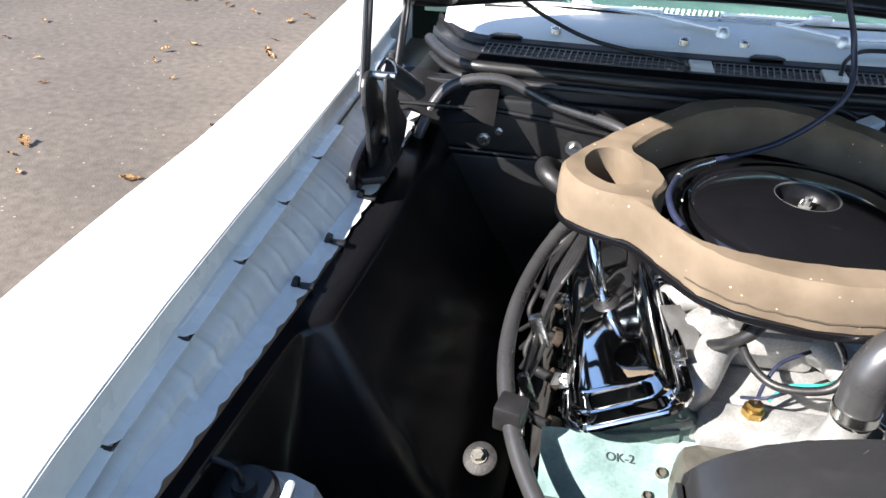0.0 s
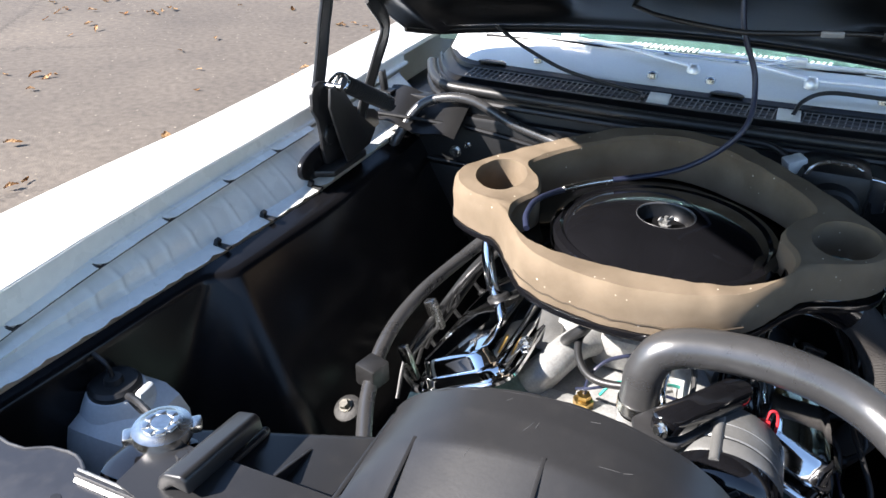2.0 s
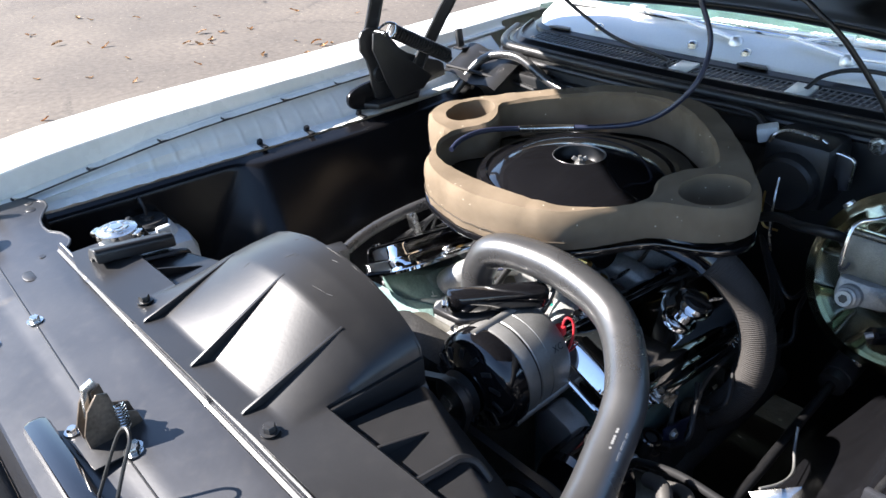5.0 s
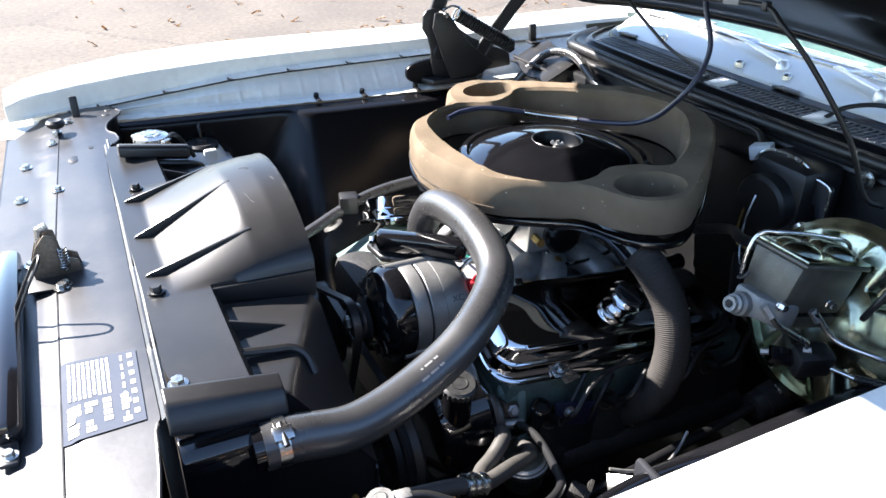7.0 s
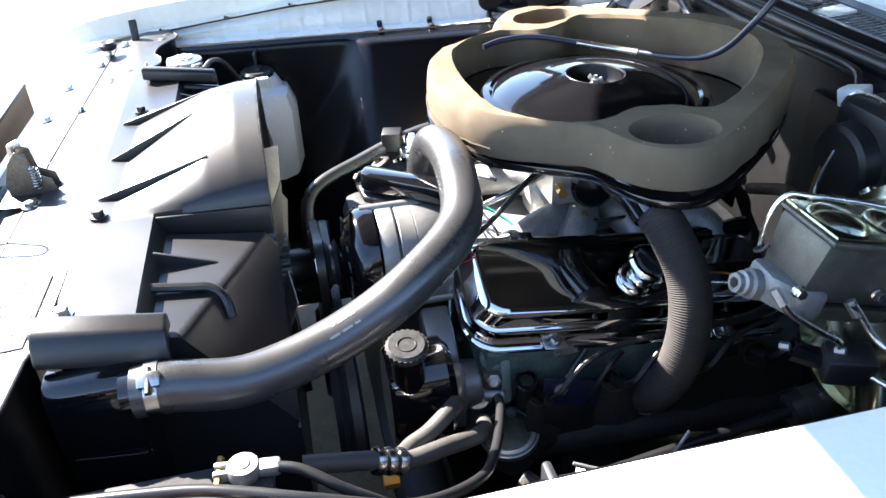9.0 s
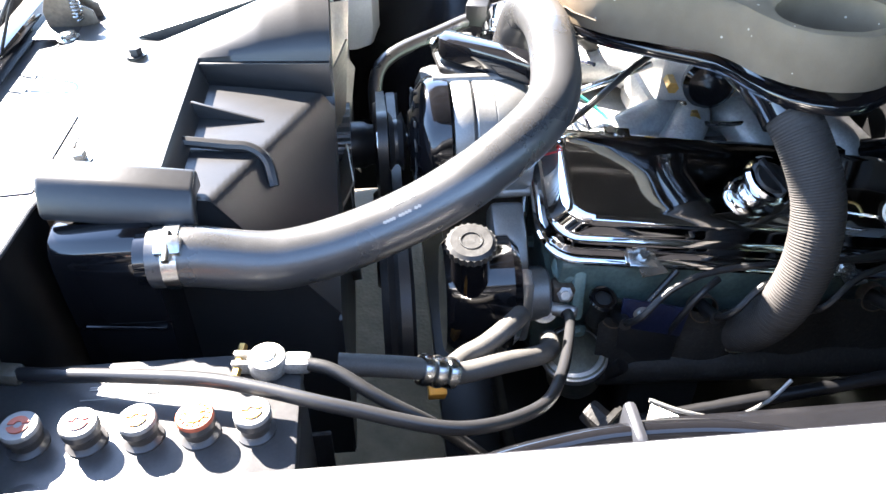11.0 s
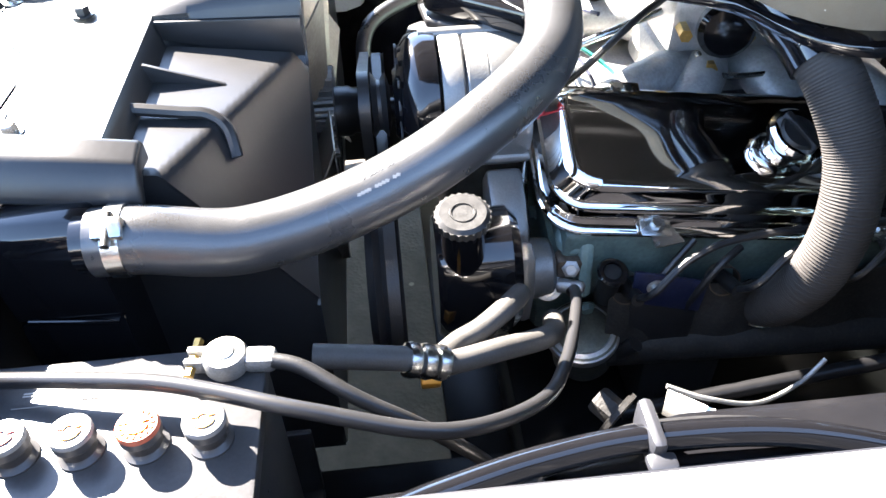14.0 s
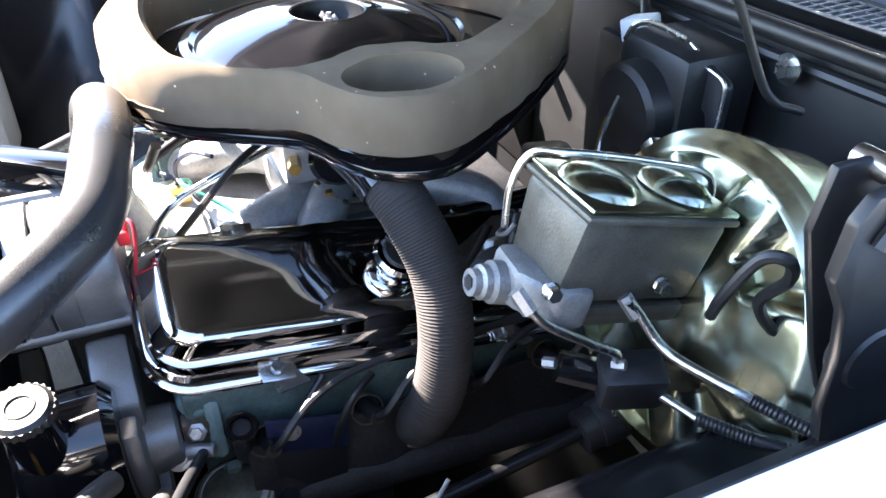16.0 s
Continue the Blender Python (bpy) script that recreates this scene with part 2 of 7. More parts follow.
    l.new(m2.outputs["Result"], m3.inputs["A"])
    l.new(m3.outputs["Result"], p.inputs["Base Color"])
    p.inputs["Roughness"].default_value = 0.9
    b = n.new("ShaderNodeBump")
    b.inputs["Strength"].default_value, b.inputs["Distance"].default_value = 0.25, 0.004
    l.new(grit.outputs["Distance"], b.inputs["Height"])
    l.new(b.outputs[0], p.inputs["Normal"])
    return m


ASPHALT = asphalt_material()


# ---- builders ----
def thing(name, at, label, category, group="", kind=""):
    ob = new(name)
    ob.location = at
    ob.empty_display_size = 0.05
    return tagged(ob, label, category, group, kind)


def part(name, bm, material, parent=None, label="", flat=False):
    """Links a bmesh, in world metres, as one mesh object under a thing or part."""
    me = bpy.data.meshes.new(name)
    bmesh.ops.recalc_face_normals(bm, faces=bm.faces)
    if not flat:
        for fc in bm.faces:
            fc.smooth = True
        for e in bm.edges:
            if len(e.link_faces) == 2 and e.calc_face_angle(0) > radians(38):
                e.smooth = False
    bm.to_mesh(me)
    bm.free()
    me.materials.append(material)
    ob = new(name, me)
    if parent is not None:
        at = Vector()
        top = parent
        while top is not None:
            at += top.location
            top = top.parent
        me.transform(Matrix.Translation(-at))
        ob.parent = parent
    return tagged(ob, label)


def box(sx, sy, sz, m=Matrix(), bevel=0.003, seg=2, bm=None):
    bm = bm or bmesh.new()
    r = bmesh.ops.create_cube(bm, size=1)
    bmesh.ops.scale(bm, vec=(sx, sy, sz), verts=r["verts"])
    edges = {e for v in r["verts"] for e in v.link_edges}
    vs = set(r["verts"])
    if bevel:
        b = bmesh.ops.bevel(bm, geom=list(edges), offset=min(bevel, 0.45 * min(sx, sy, sz)), segments=seg, profile=0.5, affect="EDGES")
        vs = {v for fc in b["faces"] for v in fc.verts} | {v for v in r["verts"] if v.is_valid}
        stack = list(vs)
        while stack:
            for e in stack.pop().link_edges:
                for w in e.verts:
                    if w not in vs:
                        vs.add(w)
                        stack.append(w)
    bmesh.ops.transform(bm, matrix=m, verts=list(vs))
    return bm


def bx(x0, x1, y0, y1, z0, z1, bevel=0.003, rx=0, ry=0, rz=0, bm=None):
    return box(x1 - x0, y1 - y0, z1 - z0, pose((x0 + x1) / 2, (y0 + y1) / 2, (z0 + z1) / 2, rx, ry, rz), bevel, bm=bm)


def lathe(profile, m=Matrix(), seg=32, bm=None):
    """Turns (radius, height) rows about z."""
    bm = bm or bmesh.new()
    rings = []
    for r, z in profile:
        if r < 1e-5:
            rings.append([bm.verts.new(m @ Vector((0, 0, z)))])
        else:
            rings.append([bm.verts.new(m @ Vector((r * math.cos(2 * math.pi * k / seg), r * math.sin(2 * math.pi * k / seg), z))) for k in range(seg)])
    for a, b in zip(rings, rings[1:]):
        for k in range(seg):
            j = (k + 1) % seg
            if len(a) == 1 and len(b) > 1:
                bm.faces.new((a[0], b[j], b[k]))
            elif len(b) == 1 and len(a) > 1:
                bm.faces.new((a[k], a[j], b[0]))
            elif len(a) > 1:
                bm.faces.new((a[k], a[j], b[j], b[k]))
    return bm


def toward(at, way, roll=0):
    """The pose at a place whose z runs along way."""
    return Matrix.Translation(at) @ Vector(way).to_track_quat("Z", "Y").to_matrix().to_4x4() @ pose(0, 0, 0, 0, 0, roll)


def rod(a, b, r, r2=None, seg=16, bevel=0.0, bm=None):
    a, b = Vector(a), Vector(b)
    d = (b - a).length
    r2 = r if r2 is None else r2
    if bevel:
        prof = [(0, 0), (r - bevel, 0), (r, bevel), (r2, d - bevel), (r2 - bevel, d), (0, d)]
    else:
        prof = [(0, 0), (r, 0), (r2, d), (0, d)]
    return lathe(prof, toward(a, b - a), seg, bm)


def spline(points, n=8):
    """Catmull-Rom through the points."""
    p = [Vector(q) for q in points]
    p = [2 * p[0] - p[1]] + p + [2 * p[-1] - p[-2]]
    out = []
    for i in range(1, len(p) - 2):
        for k in range(n):
            t = k / n
            out.append(0.5 * (2 * p[i] + (p[i + 1] - p[i - 1]) * t + (2 * p[i - 1] - 5 * p[i] + 4 * p[i + 1] - p[i + 2]) * t * t + (3 * p[i] - p[i - 1] - 3 * p[i + 1] + p[i + 2]) * t ** 3))
    out.append(p[-2])
    return out


def tube(points, r, seg=12, n=8, wave=0.0, pitch=0.006, bm=None, smooth=True):
    """A hose or wire along a smooth line; wave: corrugation depth."""
    bm = bm or bmesh.new()
    c = spline(points, n) if smooth else [Vector(q) for q in points]
    if wave:
        fine = [c[0]]
        for a, b in zip(c, c[1:]):
            k = max(1, round((b - a).length / (pitch / 2)))
            fine += [a.lerp(b, i / k) for i in range(1, k + 1)]
        c = fine
    up = Vector((0, 0, 1)) if abs((c[1] - c[0]).normalized().z) < 0.9 else Vector((1, 0, 0))
    rings = []
    for i, q in enumerate(c):
        d = (c[min(i + 1, len(c) - 1)] - c[max(i - 1, 0)]).normalized()
        side = d.cross(up).normalized()
        up = side.cross(d).normalized()
        rad = r(i / (len(c) - 1)) if callable(r) else r
        if wave and i % 2:
            rad -= wave
        rings.append([bm.verts.new(q + rad * (math.cos(2 * math.pi * k / seg) * side + math.sin(2 * math.pi * k / seg) * up)) for k in range(seg)])
    for a, b in zip(rings, rings[1:]):
        for k in range(seg):
            j = (k + 1) % seg
            bm.faces.new((a[k], a[j], b[j], b[k]))
    bm.faces.new(rings[0][::-1])
    bm.faces.new(rings[-1])
    return bm


def prism(poly, z0, z1, m=Matrix(), bevel=0.0, seg=2, bm=None):
    """A plate with the outline poly (x, y) from z0 to z1."""
    own = bmesh.new()
    lo = [own.verts.new((x, y, z0)) for x, y in poly]
    hi = [own.verts.new((x, y, z1)) for x, y in poly]
    n = len(poly)
    own.faces.new(lo[::-1])
    own.faces.new(hi)
    for k in range(n):
        j = (k + 1) % n
        own.faces.new((lo[k], lo[j], hi[j], hi[k]))
    bmesh.ops.recalc_face_normals(own, faces=own.faces)
    if bevel:
        ed = [e for e in own.edges if e.calc_face_angle(0) > 0.5]
        bmesh.ops.bevel(own, geom=ed, offset=bevel, segments=seg, profile=0.5, affect="EDGES")
    bmesh.ops.transform(own, matrix=m, verts=own.verts)
    if bm is None:
        return own
    me = bpy.data.meshes.new("tmp")
    own.to_mesh(me)
    own.free()
    bm.from_mesh(me)
    bpy.data.meshes.remove(me)
    return bm


def sheet(fn, nu, nv, thick=0.0015, bm=None):
    """A pressed sheet: fn(u, v) over 0..1 gives its upper face; it is given a thickness."""
    bm = bm or bmesh.new()
    g = [[bm.verts.new(fn(i / nu, j / nv)) for j in range(nv + 1)] for i in range(nu + 1)]
    fs = []
    for i in range(nu):
        for j in range(nv):
            fs.append(bm.faces.new((g[i][j], g[i + 1][j], g[i + 1][j + 1], g[i][j + 1])))
    if thick:
        bmesh.ops.recalc_face_normals(bm, faces=fs)
        bmesh.ops.solidify(bm, geom=fs, thickness=thick)
    return bm


def along(rows, u):
    """Interpolates between rows of equal length, evenly spaced over u in 0..1."""
    k = min(int(u * (len(rows) - 1)), len(rows) - 2)
    t = u * (len(rows) - 1) - k
    return [a + (b - a) * t for a, b in zip(rows[k], rows[k + 1])]


def at_y(table, y):
    """Linear look-up in rows of (y, value, ...)."""
    if y <= table[0][0]:
        return table[0][1:]
    for a, b in zip(table, table[1:]):
        if y <= b[0]:
            t = (y - a[0]) / (b[0] - a[0])
            return [p + (q - p) * t for p, q in zip(a[1:], b[1:])]
    return table[-1][1:]


def bolt(parent, at, way=(0, 0, 1), r=0.006, h=0.006, washer=1.6, material=None, name="bolt", label=""):
    """A hex head on a washer."""
    m = toward(at, way, random.uniform(0, 60))
    bm = lathe([(0, 0), (r * washer, 0), (r * washer, 0.0015), (0, 0.0015)], m, 18)
    lathe([(0, 0.0015), (r, 0.0015), (r, h * 0.85), (r * 0.88, h), (0, h)], m, 6, bm)
    return part(name, bm, material or ZINC, parent, label)


# ---- ground ----
def ground_sheet(u, v):
    k = lambda w: math.copysign(abs(2 * w - 1) ** 4, 2 * w - 1) * 600 + (2 * w - 1) * 12
    x, y = k(u), k(v)
    near = max(0.0, 1 - max(abs(x), abs(y)) / 40)
    return Vector((x, y, 0.012 * near * noise.noise((x * 0.5, y * 0.5, 0))))


ground = part("ground", sheet(ground_sheet, 90, 90, 0), ASPHALT)
tagged(ground, "worn grey-brown asphalt car park with cracks and grit", "ground", kind="structure")

# ---- fenders ----
# inner top edge, seam and lower lip of the wing: y, x, z of each
EDGE = [(0.10, -0.710, 0.802), (0.16, -0.742, 0.818), (0.26, -0.752, 0.830), (0.40, -0.752, 0.845), (0.60, -0.747, 0.857), (0.80, -0.742, 0.862), (1.00, -0.735, 0.865), (1.30, -0.726, 0.872), (1.62, -0.722, 0.878)]
SEAM = [(0.10, -0.705, 0.766), (0.30, -0.737, 0.780), (0.47, -0.733, 0.799), (0.59, -0.723, 0.814), (0.72, -0.716, 0.823), (0.91, -0.709, 0.829), (1.30, -0.697, 0.838), (1.62, -0.693, 0.846)]
LIP = [(0.10, -0.690, 0.752), (0.26, -0.714, 0.753), (0.40, -0.698, 0.754), (0.70, -0.662, 0.758), (1.00, -0.630, 0.761), (1.30, -0.612, 0.770), (1.62, -0.612, 0.775)]
CROWN = [(0.12, 0.225), (0.40, 0.222), (0.70, 0.205), (1.00, 0.182), (1.30, 0.176), (2.72, 0.180)]


DRIVER_EDGE = [(0.10, -0.700, 0.815), (0.16, -0.738, 0.832), (0.26, -0.744, 0.845), (0.40, -0.748, 0.858), (0.70, -0.756, 0.872), (1.00, -0.764, 0.884), (1.30, -0.770, 0.895), (1.62, -0.772, 0.902)]


DRIVER_LIP = [(0.10, -0.690, 0.750), (0.40, -0.692, 0.735), (0.70, -0.668, 0.722), (1.00, -0.662, 0.713), (1.30, -0.660, 0.710), (1.62, -0.660, 0.710)]


def edge_at(side, y):
    return at_y(EDGE if side < 0 else DRIVER_EDGE, y)


def shifted(table, side, y):
    """Seam or lip, moved out with the driver's wider edge."""
    if side > 0 and table is LIP:
        return at_y(DRIVER_LIP, y)
    x, z = at_y(table, y)
    if side > 0:
        ex, ez = edge_at(1, y)
        return ex + 0.012, ez - 0.037
    return x, z


def fender_skin(side):
    def fn(u, v):
        y = 0.12 + 2.6 * u
        ex, ez = edge_at(side, y)
        nose = max(0.0, 1 - (y - 0.12) / 0.35)
        w = at_y(CROWN, y)[0] if side < 0 else 0.243 - 0.036 * min(1, max(0, (y - 0.4) / 0.9))
        w *= math.sqrt(1 - 0.55 * nose * nose)
        out = ex - w
        rows = [(ex + 0.002, ez - 0.010), (ex, ez), (ex - 0.010, ez + 0.003), (ex - 0.3 * w, ez + 0.012), (ex - 0.62 * w, ez + 0.012), (ex - 0.84 * w, ez - 0.002), (out + 0.012, ez - 0.030), (out, ez - 0.09), (out - 0.012, ez - 0.2), (out - 0.012, 0.50), (out + 0.02, 0.24)]
        x, z = along(rows, v)
        return Vector((side * -x, y, z))
    return fn


def fender(side, name, label):
    inner = FLANGE if side < 0 else SUPPORT
    shade = "dull white" if side < 0 else "satin black"
    ob = thing(name, (side * 0.8, 0.9, 0.8), label, "car fender")
    part("outer_panel", sheet(fender_skin(side), 60, 60, 0.0012), WHITE, ob)

    def gutter(u, v):
        y = 0.12 + 1.5 * u
        ex, ez = edge_at(side, y)
        sx, sz = shifted(SEAM, side, y)
        low = ez - 0.020 if side > 0 else sz + 0.008 - 0.18 * max(0.0, sx - 0.016 - ex)
        rows = [(ex + 0.001, ez - 0.002), (ex + 0.0015, ez + 0.6 * (low - ez)), (ex + 0.004, low), (sx - 0.016, sz + 0.006), (sx - 0.014, sz + 0.002)]
        x, z = along(rows, v)
        return Vector((side * -x, y, z))
    part("gutter_wall", sheet(gutter, 50, 9, 0.0012), inner, ob, shade + " painted flange wall")

    rng = random.Random(21 + side)
    beads, y = [], 0.235
    while y < 1.55:
        beads.append((y, rng.uniform(0.0016, 0.0036), rng.uniform(-0.012, 0.012)))
        y += rng.uniform(0.042, 0.060)

    def wall(u, v):
        y = 0.25 + 1.31 * u
        sx, sz = shifted(SEAM, side, y)
        lx, lz = shifted(LIP, side, y)
        deep = 0.0022 * noise.noise((y * 16, v * 2, 4)) * math.sin(math.pi * min(1, v * 1.15))
        scallop = 0.0
        for c, h, lean in beads:
            d = (y - c - lean * (v - 0.4)) / 0.0042
            if abs(d) < 3:
                deep += h * math.exp(-d * d) * math.sin(math.pi * min(1, v * 1.2))
                scallop += math.exp(-d * d / 4)
        wave = (-0.004 * scallop + 0.0025 * noise.noise((y * 40, 0, 0))) if side < 0 else 0.0
        rows = [(sx - 0.011, sz - 0.003), (sx - 0.008, sz - 0.010), (sx + 0.22 * (lx - sx), sz + 0.45 * (lz - sz)), (max(sx - 0.004, lx - 0.036), lz + 0.014), (max(sx - 0.002, lx - 0.028), lz + 0.005), (max(sx, lx - 0.014), lz + 0.003), (lx + wave, lz - 0.001)]
        x, z = along(rows, v)
        return Vector((-side * (x + deep), y, z))
    part("ribbed_wall", sheet(wall, 420, 18, 0.0012), inner, ob, shade + " ribbed inner flange")
    # overlapping tabs along the seam; black strips draw the shade in joint and gaps
    line = []
    for k in range(26):
        sx, sz = shifted(SEAM, side, 0.24 + 0.036 * k)
        line.append((-side * (sx - 0.0045), 0.24 + 0.036 * k, sz - 0.0035))
    part("joint_shade", tube(line, 0.0022, 6, 2), BLACK, ob, "black strip standing for the shade in the joint under the tabs")
    ends = [0.24, 0.300, 0.445, 0.592, 0.735, 0.885, 1.03, 1.16]
    for y0, y1 in zip(ends, ends[1:]):
        def tab(u, v, y0=y0, y1=y1):
            yy = y0 + 0.0035 + (y1 - y0 - 0.0035) * u
            sx, sz = shifted(SEAM, side, yy)
            curl = 0.003 * max(0, 1 - u * 9) + 0.0008 * noise.noise((yy * 30, v, 2))
            cut = max(0.0, 1 - u * 14) * 0.008
            return Vector((-side * (sx - 0.019 + (0.020 - cut) * v), yy, sz + 0.006 - 0.005 * v + curl))
        part("seam_tab", sheet(tab, 24, 3, 0.0014), inner, ob)
        sx, sz = shifted(SEAM, side, y0 + 0.002)
        part("tab_gap_shade", bx(-side * sx + side * 0.001, -side * sx + side * 0.014, y0 - 0.001, y0 + 0.0045, sz + 0.000, sz + 0.0030, 0.0005) if side > 0 else bx(sx - 0.014, sx - 0.001, y0 - 0.001, y0 + 0.0045, sz + 0.000, sz + 0.0030, 0.0005), BLACK, ob)
    return ob


passenger_fender = fender(-1, "car_fender", "glossy white front fender with a ribbed dull white inner flange")
for y in (0.790, 0.905, 1.045):
    lx, lz = at_y(LIP, y)
    bm = bx(lx - 0.020, lx + 0.008, y - 0.006, y + 0.006, lz + 0.001, lz + 0.006, 0.002)
    bx(lx - 0.022, lx - 0.012, y - 0.007, y + 0.005, lz + 0.002, lz + 0.017, 0.003, ry=20, bm=bm)
    part("liner_clip", bm, RUBBER, passenger_fender, "black push-in liner clip")
driver_fender = fender(1, "car_fender", "glossy white front fender, bright in sun, beside the brake booster")

# ---- inner liners ----
def liner(side):
    def fn(u, v):
        y = 0.16 + 1.35 * u
        lx, lz = shifted(LIP, side, y)
        lx += 0.002
        d = v
        near, far = 0.738 - 0.27 * d, 0.768 - 0.05 * d
        h = (y - near) / (far - near)
        h = min(1.0, 0.5 * (h + math.sqrt(h * h + 0.03)))
        house = h * (2 - h)
        inward = 0.014 + 0.03 * d + house * (0.010 + 0.235 * min(1, d * 1.2))
        if v < 0.06:
            inward = inward * v / 0.06
            z = lz - 0.004 - 0.008 * v / 0.06
        else:
            z = lz - 0.012 - 0.50 * (v - 0.06) / 0.94
        back = max(0, (y - 1.1) / 0.4)
        z += 0.002 * noise.noise((y * 4, v * 3, 7))
        return Vector((-side * (lx + inward - 0.05 * back * d), y, z))
    return fn


for side in (-1, 1):
    ob = part("inner_fender", sheet(liner(side), 160, 60, 0.002), LINER)
    tagged(ob, "satin black pressed steel inner fender with a wheel bulge", "inner fender", kind="structure")

# ---- core support ----
core = thing("radiator_support", (0, 0.2, 0.76), "satin black pressed steel radiator support with bolts and notched rear lip", "radiator support")


def front_line(x):
    """Front edge of the support: it recedes towards the fenders."""
    return 0.097 + (0.030 if x < 0 else 0.0) * abs(x)


def support_height(x, y):
    z = 0.782 - 0.16 * max(0.0, 0.272 - y) - 0.3 * max(0.0, 0.07 - y)
    if y < 0.186:
        z -= 0.003
    return z


bm = bmesh.new()
nx, ny = 240, 14
rows = []
for i in range(nx + 1):
    x = -0.735 + 1.435 * i / nx
    if x < -0.46:
        yb = at_y([(-0.735, 0.318), (-0.712, 0.330), (-0.685, 0.342), (-0.662, 0.338), (-0.637, 0.322), (-0.610, 0.309), (-0.580, 0.304), (-0.556, 0.305), (-0.533, 0.318), (-0.50, 0.322), (-0.475, 0.312), (-0.46, 0.290)], x)[0]
    elif x < 0.40:
        yb = at_y([(-0.46, 0.290), (0.40, 0.273)], x)[0]
    else:
        yb = at_y([(0.40, 0.273), (0.412, 0.266), (0.473, 0.261), (0.514, 0.255), (0.552, 0.250), (0.590, 0.249), (0.614, 0.257), (0.641, 0.262), (0.680, 0.263), (0.70, 0.262)], x)[0]
    yf = front_line(x)
    rows.append([Vector((x, yf + (yb - yf) * j / ny, support_height(x, yf + (yb - yf) * j / ny))) for j in range(ny + 1)])
part("top_panel", sheet(lambda u, v: rows[round(u * nx)][round(v * ny)], nx, ny, 0.003, bm), SUPPORT, core)


def baffle(x0, x1):
    def fn(u, v):
        p = rows[round((x0 + (x1 - x0) * u + 0.735) / 1.435 * nx)][ny]
        return Vector((p.x, p.y - 0.006, p.z - 0.004 - 0.42 * v))
    return fn


part("side_baffle", sheet(baffle(-0.735, -0.46), 44, 4, 0.002), HOODBLACK, core)
part("side_baffle", sheet(baffle(0.40, 0.70), 50, 4, 0.002), HOODBLACK, core)


for x0, x1 in ((-0.735, -0.47), (0.405, 0.70)):
    a, b = round((x0 + 0.735) / 1.435 * nx), round((x1 + 0.735) / 1.435 * nx)
    part("rolled_rim", tube([rows[i][ny] + Vector((0, 0.0005, -0.0005)) for i in range(a, b + 1, 2)], 0.0022, 8, 1), SUPPORT, core, "rolled edge, paint worn thin")


def rear_lip(u, v):
    x = -0.47 + 0.875 * u
    y = 0.291 - 0.017 * u
    notch = 0.0
    for c in (-0.34, -0.165, 0.062, 0.275, 0.43):
        notch = max(notch, math.exp(-((x - c) / 0.006) ** 2))
    z = 0.782 + (0.010 - 0.006 * notch) * min(1, v * 2) if v < 0.5 else 0.792 - 0.006 * notch
    return Vector((x, y + (0.004 if v > 0 else 0) + max(0, v - 0.5) * 0.016 * (1 + 0.5 * notch), z))


part("rear_lip", sheet(rear_lip, 150, 6, 0.002), SUPPORT, core, "raised lip with bright worn edge")
part("worn_edge", tube([(-0.468 + 0.87 * k / 40, 0.2995 - 0.017 * k / 40, 0.7935) for k in range(41)], 0.0016, 6, 1), LEAD, core, "paint worn bright along the lip")


def front_face(u, v):
    x = -0.735 + 1.435 * u
    yf = front_line(x)
    return Vector((x, yf - 0.01 * v, support_height(x, yf) - 0.19 * v))


part("front_wall", sheet(front_face, 40, 6, 0.003), SUPPORT, core)
bm = bmesh.new()
for a, b in (((-0.655, 0.217), (-0.097, 0.188)), ((-0.09, 0.188), (0.482, 0.174))):
    d = Vector((b[0] - a[0], b[1] - a[1], 0))
    za, zb = support_height(*a), support_height(*b)
    rod((a[0], a[1], za + 0.0005), (b[0], b[1], zb + 0.0005), 0.0012, seg=6, bm=bm)
part("panel_seam", bm, BLACK, core, "narrow dark panel joint")
for x, y in ((-0.66, 0.235), (-0.305, 0.14), (-0.30, 0.20), (0.054, 0.192), (0.0, 0.158), (-0.55, 0.20), (-0.46, 0.15)):
    bolt(core, (x, y, support_height(x, y) + 0.001), r=0.007, h=0.008)
for x, y, rx_, ry_ in ((-0.700, 0.318, 0.008, 0.006), (-0.668, 0.312, 0.010, 0.008), (-0.43, 0.235, 0.017, 0.010), (-0.47, 0.268, 0.006, 0.005), (0.488, 0.197, 0.010, 0.008), (-0.66, 0.205, 0.010, 0.008), (-0.692, 0.213, 0.006, 0.005), (0.615, 0.20, 0.012, 0.010)):
    m = pose(x, y, support_height(x, y) + 0.0005) @ Matrix.Diagonal((rx_ / 0.01, ry_ / 0.01, 1, 1))
    part("hole", lathe([(0, 0.0005), (0.01, 0.0005), (0.0108, 0.0), (0.0, -0.001)], m, 20), BLACK, core, "punched hole with dark inside")

# ---- radiator and fan shroud ----
radiator = thing("radiator", (0, 0.33, 0.55), "black painted radiator with side tanks and a bright filler cap", "radiator")
part("core_block", bx(-0.36, 0.36, 0.305, 0.365, 0.26, 0.755, 0.004), BLACK, radiator)
shroud = thing("fan_shroud", (0, 0.4, 0.78), "black moulded plastic fan shroud with ribs and a rounded hump", "fan shroud")


